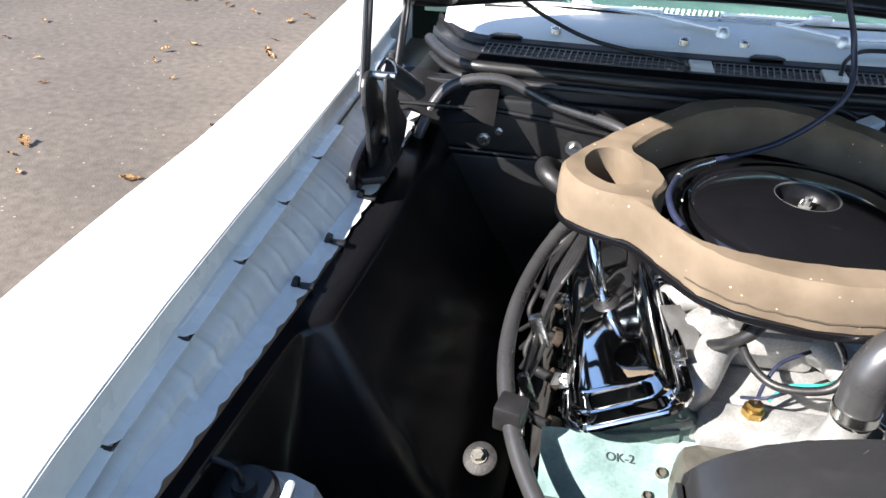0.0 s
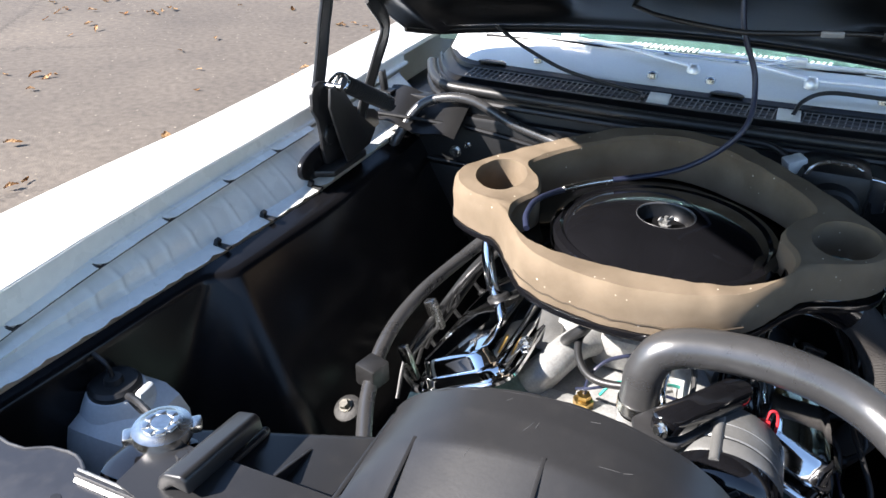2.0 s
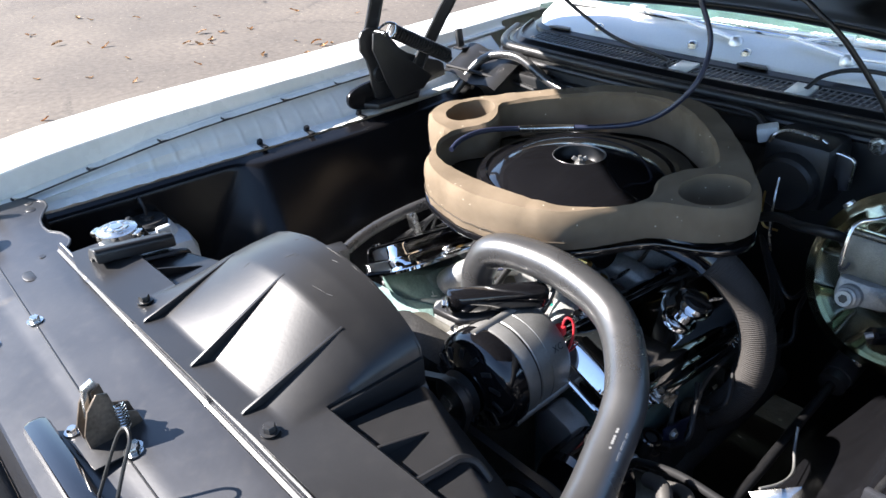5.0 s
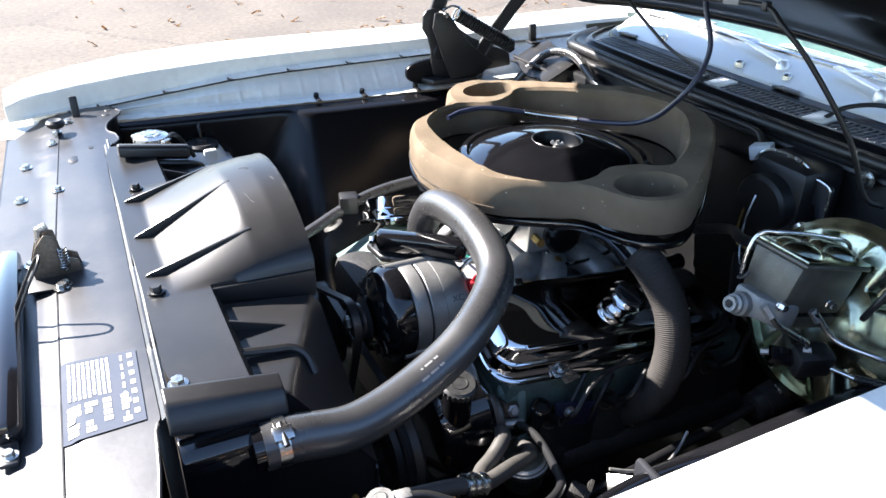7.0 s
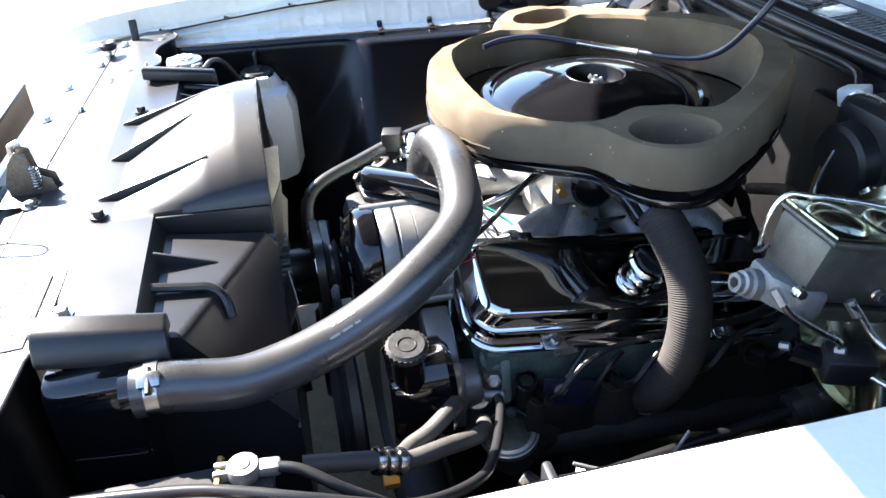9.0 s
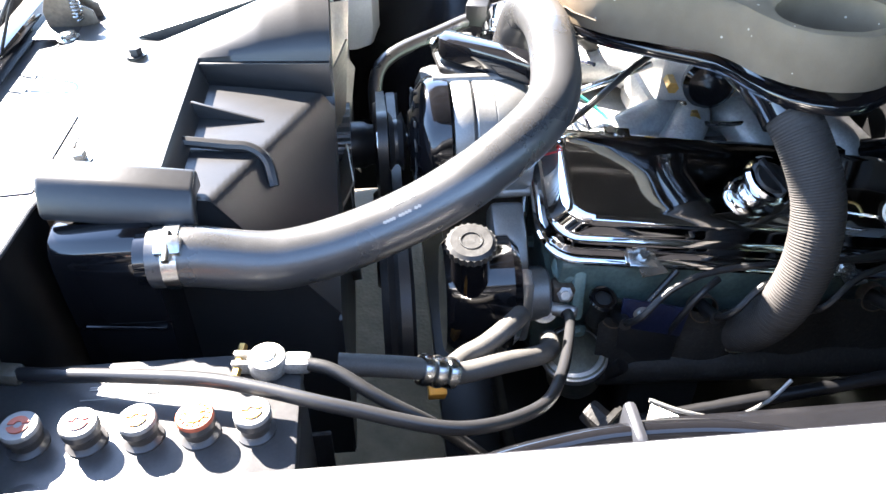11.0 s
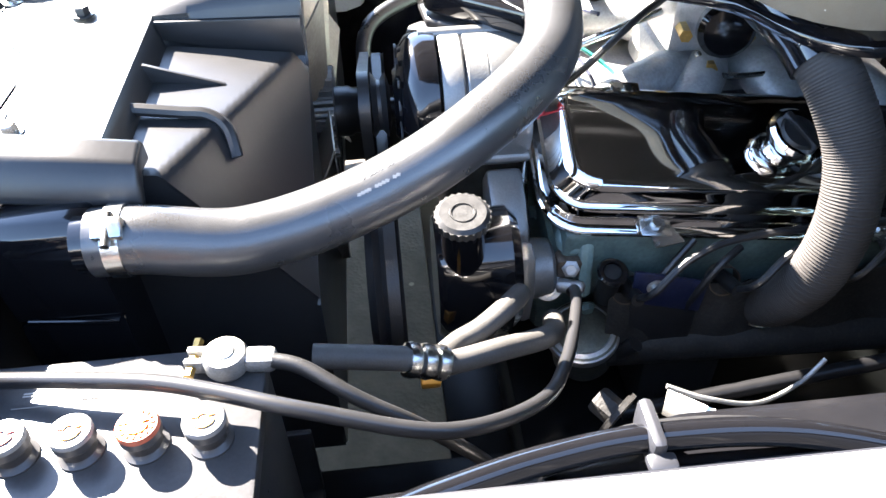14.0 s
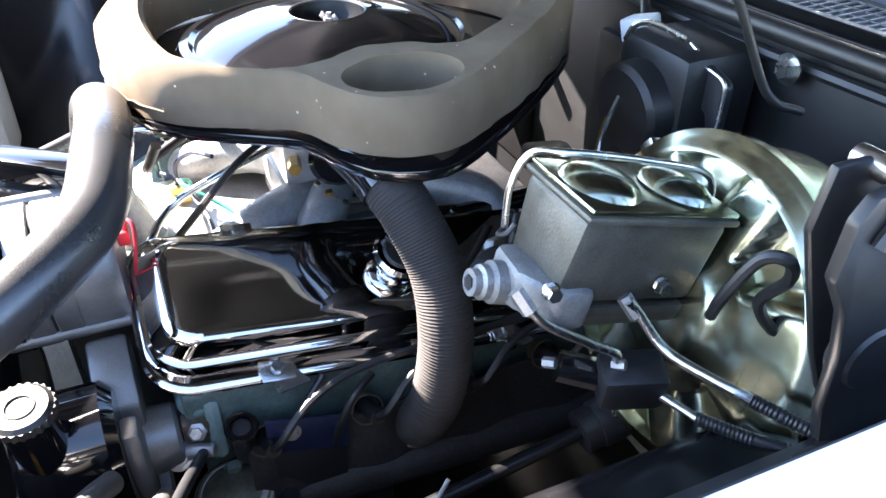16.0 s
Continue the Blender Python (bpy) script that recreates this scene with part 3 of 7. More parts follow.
def shroud_top(x, y):
    """Height of the shroud's upper face."""
    h = max(0.0, 1 - ((x + 0.010) / 0.187) ** 2)
    if h > 0:
        r = at_y([(0.322, 0.0), (0.437, 0.84), (0.48, 0.97), (0.514, 1.0)], y)[0]
        return 0.797 + 0.079 * h ** 0.68 * r
    q = x if x > 0 else -0.02 - x
    pad = min(1.0, max(0.0, (0.380 - y) / 0.006))
    edge = 0.486 - 0.086 * (q - 0.228) / 0.202
    z = 0.774 - 0.13 * max(0, y - 0.385)
    if y > edge:
        z -= 1.3 * (y - edge)
    side = min(1.0, max(0.0, (q - 0.186) / 0.006))
    if q > 0.396:
        pad = 0
    return pad * 0.797 + (1 - pad) * (z * side + (1 - side) * 0.74)


def shroud_front(x):
    """Front edge of the shroud: it curves back towards the tanks."""
    q = x if x > 0 else -0.02 - x
    return 0.288 + at_y([(0.0, 0.0), (0.34, 0.0), (0.36, 0.003), (0.38, 0.008), (0.44, 0.018)], q)[0]


def shroud_skin(u, v):
    x = -0.432 + 0.837 * u
    y0 = shroud_front(x)
    y = at_y([(0.0, y0), (0.36, 0.3755), (0.40, 0.3815), (1.0, 0.514)], v)[0]
    return Vector((x, y, shroud_top(x, y)))


part("top_skin", sheet(shroud_skin, 150, 50, 0.003), PLASTIC, shroud)


def throat_edge(a):
    """From the fan opening outwards to the rim of the shroud's rear face, at an angle."""
    c = Vector((-0.012, 0.0, 0.615))
    d = Vector((math.cos(a), 0, math.sin(a)))
    r = 0.234
    while r < 0.7:
        p = c + d * r
        if not -0.432 < p.x < 0.405 or p.z < 0.38 or p.z > shroud_top(p.x, 0.514) - 0.001:
            break
        r += 0.002
    return c + d * 0.234, c + d * max(0.236, r)


def shroud_rear(u, v):
    a, b = throat_edge(2 * math.pi * u)
    p = a.lerp(b, max(0.0, v - 0.2) / 0.8)
    return Vector((p.x, 0.514 - 0.012 * max(0.0, 1 - v / 0.2), p.z))


part("rear_wall", sheet(shroud_rear, 144, 10, 0.003), PLASTIC, shroud)
for x in (-0.141, -0.005, 0.118):
    zt = shroud_top(x, 0.44)
    bm = prism([(0.296, 0.798), (0.330, 0.796), (0.442, zt - 0.003), (0.442, zt + 0.0015), (0.300, 0.801)], -0.0022, 0.0022, Matrix(((0, 0, 1, x), (1, 0, 0, 0), (0, 1, 0, 0), (0, 0, 0, 1))), 0.0006)
    part("gusset", bm, PLASTIC, shroud)
for x in (0.180, -0.200):
    bm = prism([(0.300, 0.797), (0.512, 0.790), (0.512, 0.74), (0.380, 0.775), (0.30, 0.79)], -0.003, 0.003, Matrix(((0, 0, 1, x), (1, 0, 0, 0), (0, 1, 0, 0), (0, 0, 0, 1))), 0.0008)
    part("hump_flange", bm, PLASTIC, shroud)
for q in (1, -1):
    mx = lambda x: x if q > 0 else -0.012 - x
    bm = prism([(mx(0.388), 0.794), (mx(0.390), 0.812), (mx(0.396), 0.817), (mx(0.418), 0.812), (mx(0.427), 0.803), (mx(0.434), 0.784), (mx(0.431), 0.777), (mx(0.425), 0.777), (mx(0.418), 0.790), (mx(0.410), 0.797)], 0.278, 0.402, Matrix(((1, 0, 0, 0), (0, 0, 1, 0), (0, 1, 0, 0), (0, 0, 0, 1))), 0.0035, 3)
    for vert in bm.verts:
        vert.co.z -= 0.15 * (vert.co.y - 0.278)
    if q < 0:
        bmesh.ops.translate(bm, verts=bm.verts, vec=(0.072, 0.032, 0.010))
    part("end_visor", bm, PLASTIC, shroud, "folded black plastic end cover")
    part("rib", prism([(0.376, 0.772), (0.376, 0.792), (0.445, 0.767)], -0.002, 0.002, Matrix(((0, 0, 1, mx(0.262)), (1, 0, 0, 0), (0, 1, 0, 0), (0, 0, 0, 1))), 0.0006), PLASTIC, shroud)
    part("curved_rib", tube([(mx(0.322), 0.372, 0.783), (mx(0.322), 0.415, 0.776), (mx(0.322), 0.437, 0.772), (mx(0.330), 0.452, 0.762), (mx(0.345), 0.458, 0.742)], 0.0055, 8), PLASTIC, shroud)
for x, y in ((-0.188, 0.320), (0.166, 0.304), (-0.37, 0.350)):
    bolt(shroud, (x, y, shroud_top(x, y) + 0.002), r=0.0075, h=0.009, washer=1.5, material=BLACK, label="black hex bolt")

bolt(shroud, (0.371, 0.298, 0.797), r=0.0075, h=0.009, washer=1.5)
def shroud_end(u, v):
    y = shroud_front(0.402) + (0.512 - shroud_front(0.402)) * u
    top = shroud_top(0.402, y) - 0.003
    return Vector((0.4035 - 0.004 * v, y, top - (top - 0.38) * v))


part("side_wall", sheet(shroud_end, 24, 8, 0.003), PLASTIC, shroud)
rs = random.Random(9)
for x, y, turn, size in ((-0.03, 0.47, 60, 0.014), (-0.022, 0.474, 75, 0.007), (0.055, 0.455, 10, 0.020), (0.072, 0.459, 25, 0.009), (-0.08, 0.43, 70, 0.008), (-0.06, 0.50, 40, 0.006), (0.03, 0.50, 15, 0.010)):
    pts = []
    for k in range(4):
        q = (k / 3 - 0.5) * size
        px_, py_ = x + q * math.cos(radians(turn)), y + q * math.sin(radians(turn))
        pts.append((px_, py_, shroud_top(px_, py_) + 0.0002))
    part("scratch", tube(pts, rs.uniform(0.00025, 0.00045), 5, 2), SCRATCH, shroud, "pale scuff")

# ---- hood ----
hood = thing("car_hood", (0, 1.55, 0.98), "open car hood, its black underside showing stamped bracing", "car hood")
HOOD_FRONT = Vector((0, 0.134, 1.725))


def hood_at(x, run, lift):
    """A place on the open hood: run is 0 at its rear edge and 1.35 at the front, lift is metres over its lower face."""
    k = 1 - (x / 0.645) ** 2
    rear = Vector((x, 1.508 + 0.085 * k, 0.956 + 0.036 * k))
    front = Vector((x, HOOD_FRONT.y, HOOD_FRONT.z))
    return rear.lerp(front, run / 1.35) + lift * Vector((0, 0.475, 0.88))


def hood_start(x):
    """How far the rounded rear corner is cut back at x."""
    return 0.030 * max(0.0, (abs(x) - 0.56) / 0.085) ** 2


part("outer_skin", sheet(lambda u, v: hood_at((2 * u - 1) * 0.648, hood_start((2 * u - 1) * 0.648) + (1.35 - hood_start((2 * u - 1) * 0.648)) * v, 0.045), 60, 30, 0.0012), WHITE, hood, "white painted outer skin")


def hood_under(u, v):
    x = (2 * u - 1) * 0.645
    a = abs(x)
    lo = hood_start(x)
    run = lo + 0.002 + (1.346 - lo) * v
    # broad recesses pressed up between the braces
    deep = 0.0
    for cx, cr, hx, hr in ((0.39, 0.46, 0.18, 0.22), (0.39, 1.00, 0.18, 0.20), (0.0, 0.70, 0.09, 0.45)):
        q = ((a - cx) / hx) ** 4 + ((run - cr) / hr) ** 4
        deep = max(deep, 1 / (1 + q ** 3))
    # oval recess near the rear corners and a raised bead along the edge
    q = ((a - 0.40) / 0.13) ** 4 + ((run - 0.14) / 0.05) ** 4
    deep = max(deep, 0.8 / (1 + q ** 3))
    bead = math.exp(-((a - 0.575) / 0.016) ** 2) + math.exp(-((run - 0.055) / 0.016) ** 2) * (1 if a < 0.55 else 0)
    return hood_at(x, run, 0.002 + 0.034 * deep - 0.008 * bead)


part("underside_bracing", sheet(hood_under, 150, 150, 0.0012), HOODBLACK, hood, "gloss black stamped inner bracing")
part("rear_edge_fold", tube([hood_at(-0.645 + 1.29 * k / 60, hood_start(-0.645 + 1.29 * k / 60), 0.004) for k in range(61)], 0.0115, 10, 1), HOODBLACK, hood)
for side in (-1, 1):
    part("side_edge_fold", tube([hood_at(side * 0.645, 0.03 + 1.32 * k / 12, 0.010) for k in range(13)], 0.010, 10, 2), HOODBLACK, hood)
    # The hem's grey shine is put in as a lighter black.
    part("edge_hem", tube([hood_at(side * 0.652, 0.03 + 1.32 * k / 12, 0.018) for k in range(13)], 0.0035, 8, 2), SUPPORT, hood, "hood edge hem in a lighter black standing for its grey shine")

# ---- cowl, windscreen and firewall ----
cowl = thing("cowl_panel", (0, 1.5, 0.88), "black cowl panel with three mesh air intake grilles", "cowl panel")


def cowl_line(x):
    """How far forward the bowed cowl stands at x."""
    return 0.035 * (1 - (x / 0.66) ** 2) - 0.150 * (max(0.0, abs(x) - 0.50) / 0.126) ** 2


def bow(x):
    """The bow of the windscreen's lower edge."""
    return 0.035 * (1 - (x / 0.66) ** 2)


COWL = [(0.0, 0.846), (0.004, 0.868), (0.020, 0.878), (0.034, 0.872), (0.044, 0.872), (0.056, 0.881), (0.066, 0.882), (0.070, 0.874), (0.122, 0.880), (0.126, 0.889), (0.145, 0.893)]


def cowl_skin(u, v):
    x = -0.626 + 1.252 * u
    y, z = along(COWL, v)
    return Vector((x, 1.435 + y - cowl_line(x), z))


part("panel", sheet(cowl_skin, 60, 40, 0.002), HOODBLACK, cowl)
part("weatherstrip", tube([(x, 1.437 - cowl_line(x), 0.872) for x in [-0.626 + 1.252 * k / 40 for k in range(41)]], 0.011, 12, 2), RUBBER, cowl, "black rubber hood weatherstrip")
part("lower_weatherstrip", tube([(x, 1.428 - cowl_line(x), 0.850) for x in [-0.615 + 1.23 * k / 40 for k in range(41)]], 0.007, 8, 2), RUBBER, cowl)
for x0, x1 in ((-0.50, -0.09), (-0.045, 0.155), (0.21, 0.60)):
    bm = bmesh.new()
    n = round((x1 - x0) / 0.0125)
    for k in range(n + 1):
        x = x0 + (x1 - x0) * k / n
        y = 1.435 - cowl_line(x)
        box(0.0022, 0.054, 0.0022, pose(x, y + 0.096, 0.8815, 6.3, 0, -8), 0, bm=bm)
    for q in (0.0, 0.018, 0.036, 0.054):
        pts = [(x0 + (x1 - x0) * k / 10, 1.435 - cowl_line(x0 + (x1 - x0) * k / 10) + 0.069 + q, 0.8785 + q * 0.11) for k in range(11)]
        tube(pts, 0.0013, 4, 1, bm=bm)
    part("intake_grille", bm, GRILLE, cowl, "grey wire mesh intake grille")
for x in (-0.07, 0.183):
    y = 1.435 - cowl_line(x)
    part("bridge_plate", bx(x - 0.022, x + 0.022, y + 0.068, y + 0.124, 0.876, 0.885, 0.002, rx=6), FLANGE, cowl, "pale painted bridge between grilles")


def cowl_top(u, v):
    x = -0.605 + 1.21 * u
    rows = [(0.0, 0.890), (0.06, 0.896), (0.26, 0.905), (0.58, 0.921), (0.84, 0.931), (1.0, 0.932)]
    t, z = along(rows, v)
    front = min(1.66, 1.435 + 0.142 - cowl_line(x))
    rear = 1.72 - bow(x) + 0.06 * (x / 0.66) ** 4
    return Vector((x, front + (rear - front) * t, z))


for side in (-1, 1):
    # Black sheet fills the cowl gap with the dark of its shadow.
    ob = part("cowl_gap_shade", bx(side * 0.655 - 0.055, side * 0.655 + 0.055, 1.40, 1.80, 0.79, 0.805, 0.004), HOODBLACK)
    tagged(ob, "black sheet standing for the shade in the gap between cowl and fender", "drain channel", kind="structure")
cowl_upper = thing("upper_cowl", (0, 1.62, 0.9), "glossy white upper cowl with wiper pivots below the windscreen", "cowl")
part("panel", sheet(cowl_top, 50, 20, 0.0015), WHITE, cowl_upper)
for x in (-0.46, 0.06, 0.47):
    y = 1.435 - cowl_line(x) + 0.143
    part("drain_tab", prism([(x - 0.035, y - 0.006), (x - 0.022, y + 0.012), (x + 0.022, y + 0.012), (x + 0.035, y - 0.006)], 0.893, 0.899, bevel=0.002), BLACK, cowl_upper, "black drain notch")
for x, y in ((-0.36, 1.585), (-0.10, 1.575), (0.02, 1.585), (0.35, 1.59)):
    part("pivot_boss", lathe([(0.012, 0), (0.011, 0.010), (0.006, 0.014), (0, 0.015)], pose(x, y, 0.902), 14), ZINC, cowl_upper, "bright washer nozzle boss")

firewall = part("firewall", bx(-0.66, 0.66, 1.405, 1.44, 0.25, 0.848, 0.004), FIREWALL)
tagged(firewall, "satin black firewall behind the engine", "firewall", kind="structure")


def screen(u, v):
    x = -0.665 + 1.33 * u
    return Vector((x * (1 - 0.10 * v), 1.70 - bow(x) + 0.06 * (x / 0.66) ** 4 + 0.62 * v, 0.930 + 0.42 * v))


windscreen = thing("windscreen", (0, 1.7, 0.93), "raked green-tinted glass windscreen over a dark dashboard", "windscreen")
pane = part("pane", sheet(screen, 24, 14, 0.005), GLASS, windscreen)
pane.visible_shadow = False
part("lower_moulding", tube([screen(k / 24, 0) + Vector((0, -0.004, 0.002)) for k in range(25)], 0.006, 8, 2), CHROME, windscreen, "bright metal lower moulding")
dash = thing("dashboard", (0, 1.95, 0.9), "dark green vinyl dashboard with pale defroster slots", "dashboard")
part("top_pad", sheet(lambda u, v: Vector((-0.66 + 1.32 * u, 1.715 + 0.5 * v, 0.905 - 0.03 * v)), 20, 12, 0.01), DASH, dash)
for k in range(34):
    x = -0.19 + 0.0125 * k + (0.03 if k > 16 else 0)
    part("defroster_slot", bx(x, x + 0.006, 1.80, 1.835, 0.9045, 0.9075, 0.0008, rz=-12), INK, dash, "pale defroster vent slot")
cabin = part("cabin_shell", bx(-0.80, 0.80, 2.28, 2.33, 0.3, 1.32, 0.02), DASH)
tagged(cabin, "dark car cabin behind the windscreen", "car cabin", kind="structure")
roof = part("roof", bx(-0.62, 0.62, 2.26, 3.6, 1.33, 1.36, 0.02), WHITE)
tagged(roof, "white car roof behind the windscreen", "car roof", kind="structure")

body = thing("car", (0, 2.6, 0.3), "white car seen from its open engine bay", "car")
for s in (-1, 1):
    part("roof_pillar", rod((s * 0.665, 1.76, 0.92), (s * 0.60, 2.32, 1.34), 0.024, seg=12), WHITE, body)
    part("rear_pillar", rod((s * 0.70, 3.95, 0.86), (s * 0.60, 3.55, 1.34), 0.05, seg=12), WHITE, body)
    part("side_panel", bx(s * 0.925 - 0.03, s * 0.925 + 0.03, 2.70, 4.70, 0.24, 0.86, 0.02), WHITE, body)
part("rear_deck", bx(-0.90, 0.90, 3.60, 4.70, 0.82, 0.87, 0.02), WHITE, body)
part("tail_panel", bx(-0.90, 0.90, 4.66, 4.71, 0.28, 0.83, 0.02), WHITE, body)
part("floor_pan", bx(-0.90, 0.90, 1.45, 4.66, 0.20, 0.24, 0.01), HOODBLACK, body)
# Unseen panel added to close the front and cut light off the ground.
part("unseen_nose_panel", bx(-0.72, 0.72, -0.20, -0.16, 0.26, 0.60, 0.02), WHITE, body)

# ---- air cleaner and its foam seal ----
foam = thing("foam_seal", (0.018, 1.06, 0.81), "tan foam hood seal ring with two round holes", "foam seal")
bm = bmesh.new()
N = 160


HALF_OUT = [(0.0, 0.766), (0.09, 0.782), (0.150, 0.814), (0.187, 0.863), (0.213, 0.905), (0.236, 0.931), (0.260, 0.940), (0.288, 0.952), (0.315, 0.972), (0.331, 1.000), (0.335, 1.032), (0.318, 1.068), (0.289, 1.107), (0.244, 1.164), (0.175, 1.240), (0.10, 1.302), (0.0, 1.326)]
HALF_IN = [(0.0, 0.819), (0.09, 0.826), (0.145, 0.844), (0.190, 0.888), (0.205, 0.930), (0.201, 0.962), (0.188, 0.987), (0.184, 1.012), (0.198, 1.050), (0.225, 1.086), (0.211, 1.125), (0.160, 1.188), (0.075, 1.256), (0.0, 1.279)]
CX, CY = 0.005, 1.055


def ring_line(half):
    """The closed outline, evenly divided, from one half of it."""
    right = [(CX + x, y, 0) for x, y in half]
    left = [(CX - x, y, 0) for x, y in half[-2:0:-1]]
    loop = right + left
    pts = spline(loop[-2:] + loop + loop[:3], 12)[24:24 + 12 * len(loop) + 1]
    length = [0.0]
    for a, b in zip(pts, pts[1:]):
        length.append(length[-1] + (b - a).length)
    out, k = [], 0
    for i in range(N):
        want = length[-1] * i / N
        while length[k + 1] < want:
            k += 1
        out.append(pts[k].lerp(pts[k + 1], (want - length[k]) / (length[k + 1] - length[k])))
    return out


outer, inner = ring_line(HALF_OUT), ring_line(HALF_IN)
Z0, Z1 = 0.803, 0.868
prof = []
for i in range(N):
    o, n_ = outer[i], inner[i]
    d = (outer[(i + 1) % N] - outer[i - 1]).normalized().cross(Vector((0, 0, 1)))
    e = (inner[(i + 1) % N] - inner[i - 1]).normalized().cross(Vector((0, 0, 1)))
    w = 0.0022 * noise.noise((o.x * 30, o.y * 30, 1)) + 0.0012 * noise.noise((o.x * 110, o.y * 110, 5))
    top = 0.866 + 0.055 * max(0.0, o.y - 0.95)
    up = lambda z, top=top: Vector((0, 0, z if z < Z0 + 0.03 else z + top - Z1))
    low = Z0 + 0.012 * max(0.0, min(1.0, (o.x - 0.14) / 0.2))
    prof.append([n_ + up(low), n_ - e * w + up(Z1 - 0.006), n_ + e * 0.005 + up(Z1 + w), o - d * 0.006 + up(Z1 + w), o + d * w + up(Z1 - 0.007), o + d * (0.002 + w) + up(Z0 + 0.04), o + d * (0.0015 - w) + up(low + 0.012), o + d * 2 * w + up(low)])
vs = [[bm.verts.new(p) for p in row] for row in prof]
for i in range(N):
    a, b = vs[i], vs[(i + 1) % N]
    for k in range(len(a)):
        j = (k + 1) % len(a)
        bm.faces.new((a[k], a[j], b[j], b[k]))
# round holes through the lobes
bmesh.ops.recalc_face_normals(bm, faces=bm.faces)
for hx, hy, h1, h2, turn in ((-0.254, 1.032, 0.043, 0.056, 8), (0.275, 1.018, 0.046, 0.056, -18)):
    cut_me = bpy.data.meshes.new("cut")
    cb = bmesh.new()
    lathe([(0, -0.1), (0.05, -0.1), (0.05, 0.1), (0, 0.1)], pose(hx, hy, 0.84, 0, 0, turn) @ Matrix.Diagonal((h1 / 0.05, h2 / 0.05, 1, 1)), 40, cb)
    bmesh.ops.recalc_face_normals(cb, faces=cb.faces)
    cb.to_mesh(cut_me)
    cb.free()
    body_me = bpy.data.meshes.new("body")
    bm.to_mesh(body_me)
    bm.free()
    oa, ob2 = new("foam_body", body_me), new("foam_cut", cut_me)
    mod = oa.modifiers.new("hole", "BOOLEAN")
    mod.operation, mod.object, mod.solver = "DIFFERENCE", ob2, "EXACT"
    bpy.context.view_layer.update()
    got = bpy.data.meshes.new_from_object(oa.evaluated_get(bpy.context.evaluated_depsgraph_get()))
    bpy.data.objects.remove(oa)
    bpy.data.objects.remove(ob2)
    bm = bmesh.new()
    bm.from_mesh(got)
    bpy.data.meshes.remove(got)
part("foam_ring", bm, FOAM, foam)
rt = random.Random(3)
tear = []
for i in range(N - 16, N + 15):
    o = outer[i % N]
    d = (outer[(i + 1) % N] - outer[i % N - 1]).normalized().cross(Vector((0, 0, 1)))
    tear.append(o + d * 0.0026 + Vector((0, 0, Z0 + 0.014 + rt.uniform(-0.0016, 0.0016))))
part("torn_edge", tube(tear, 0.0012, 5, 1, smooth=False), TORN, foam, "dark torn line along the foam")

cleaner = thing("air_cleaner", (0.018, 1.02, 0.77), "gloss black round air cleaner with a wing nut on its lid", "air cleaner")
pan = [(CX + (outer[i].x - CX) * 1.012, CY + (outer[i].y - CY) * 1.012) for i in range(0, N, 2)]
part("base_pan", prism(pan, 0.790, 0.802, bevel=0.003), GLOSS, cleaner)
part("lid", lathe([(0.176, 0.803), (0.177, 0.822), (0.172, 0.829), (0.162, 0.831), (0.157, 0.828), (0.151, 0.832), (0.13, 0.840), (0.09, 0.850), (0.06, 0.8545), (0.046, 0.856), (0.0435, 0.854)], pose(0.022, 1.020, 0), 72), GLOSS, cleaner)
part("well", lathe([(0.0437, 0.8545), (0.041, 0.840), (0.036, 0.833), (0.0, 0.832)], pose(0.022, 1.020, 0), 48), HOODBLACK, cleaner, "dull black centre well")
part("well_rim", lathe([(0.0462, 0.8556), (0.0455, 0.8564), (0.0445, 0.8560), (0.0435, 0.854)], pose(0.022, 1.020, 0), 48), BATTERY, cleaner, "worn rim of the centre well")
bm = rod((0.023, 1.021, 0.837), (0.023, 1.021, 0.853), 0.003, bm=None)
lathe([(0, 0.838), (0.010, 0.838), (0.010, 0.840), (0.0065, 0.8405), (0.0065, 0.847), (0, 0.847)], pose(0.023, 1.021, 0), 6, bm)
for q in (-1, 1):
    box(0.009, 0.0022, 0.008, pose(0.023, 1.021, 0.8475, 0, 0, 35) @ pose(q * 0.0085, 0, 0, 0, q * -35), 0.0008, bm=bm)
part("wing_nut", bm, LEAD, cleaner, "small bright wing nut")
part("neck", lathe([(0.075, 0.70), (0.075, 0.80)], pose(0.018, 1.02, 0), 32), GLOSS, cleaner)
# ---- radiator fittings and hoses ----
tank_profile = [(0.400, 0.30), (0.400, 0.764), (0.410, 0.770), (0.434, 0.772), (0.448, 0.768), (0.456, 0.758), (0.458, 0.742), (0.458, 0.70), (0.456, 0.676), (0.453, 0.672), (0.456, 0.668), (0.458, 0.64), (0.458, 0.30)]
bm = prism(tank_profile, 0.283, 0.366, Matrix(((1, 0, 0, 0), (0, 0, 1, 0), (0, 1, 0, 0), (0, 0, 0, 1))), 0.003)
part("side_tank", bm, GLOSS, radiator, "gloss black side tank")
part("tank_seam", rod((0.4565, 0.292, 0.676), (0.4565, 0.360, 0.668), 0.0018, seg=8), GLOSS, radiator, "soldered tank crease")
part("outlet_neck", rod((0.450, 0.355, 0.747), (0.451, 0.395, 0.748), 0.0225, seg=28), GLOSS, radiator)
part("side_tank", bx(-0.475, -0.375, 0.312, 0.408, 0.42, 0.778, 0.022), GLOSS, radiator)
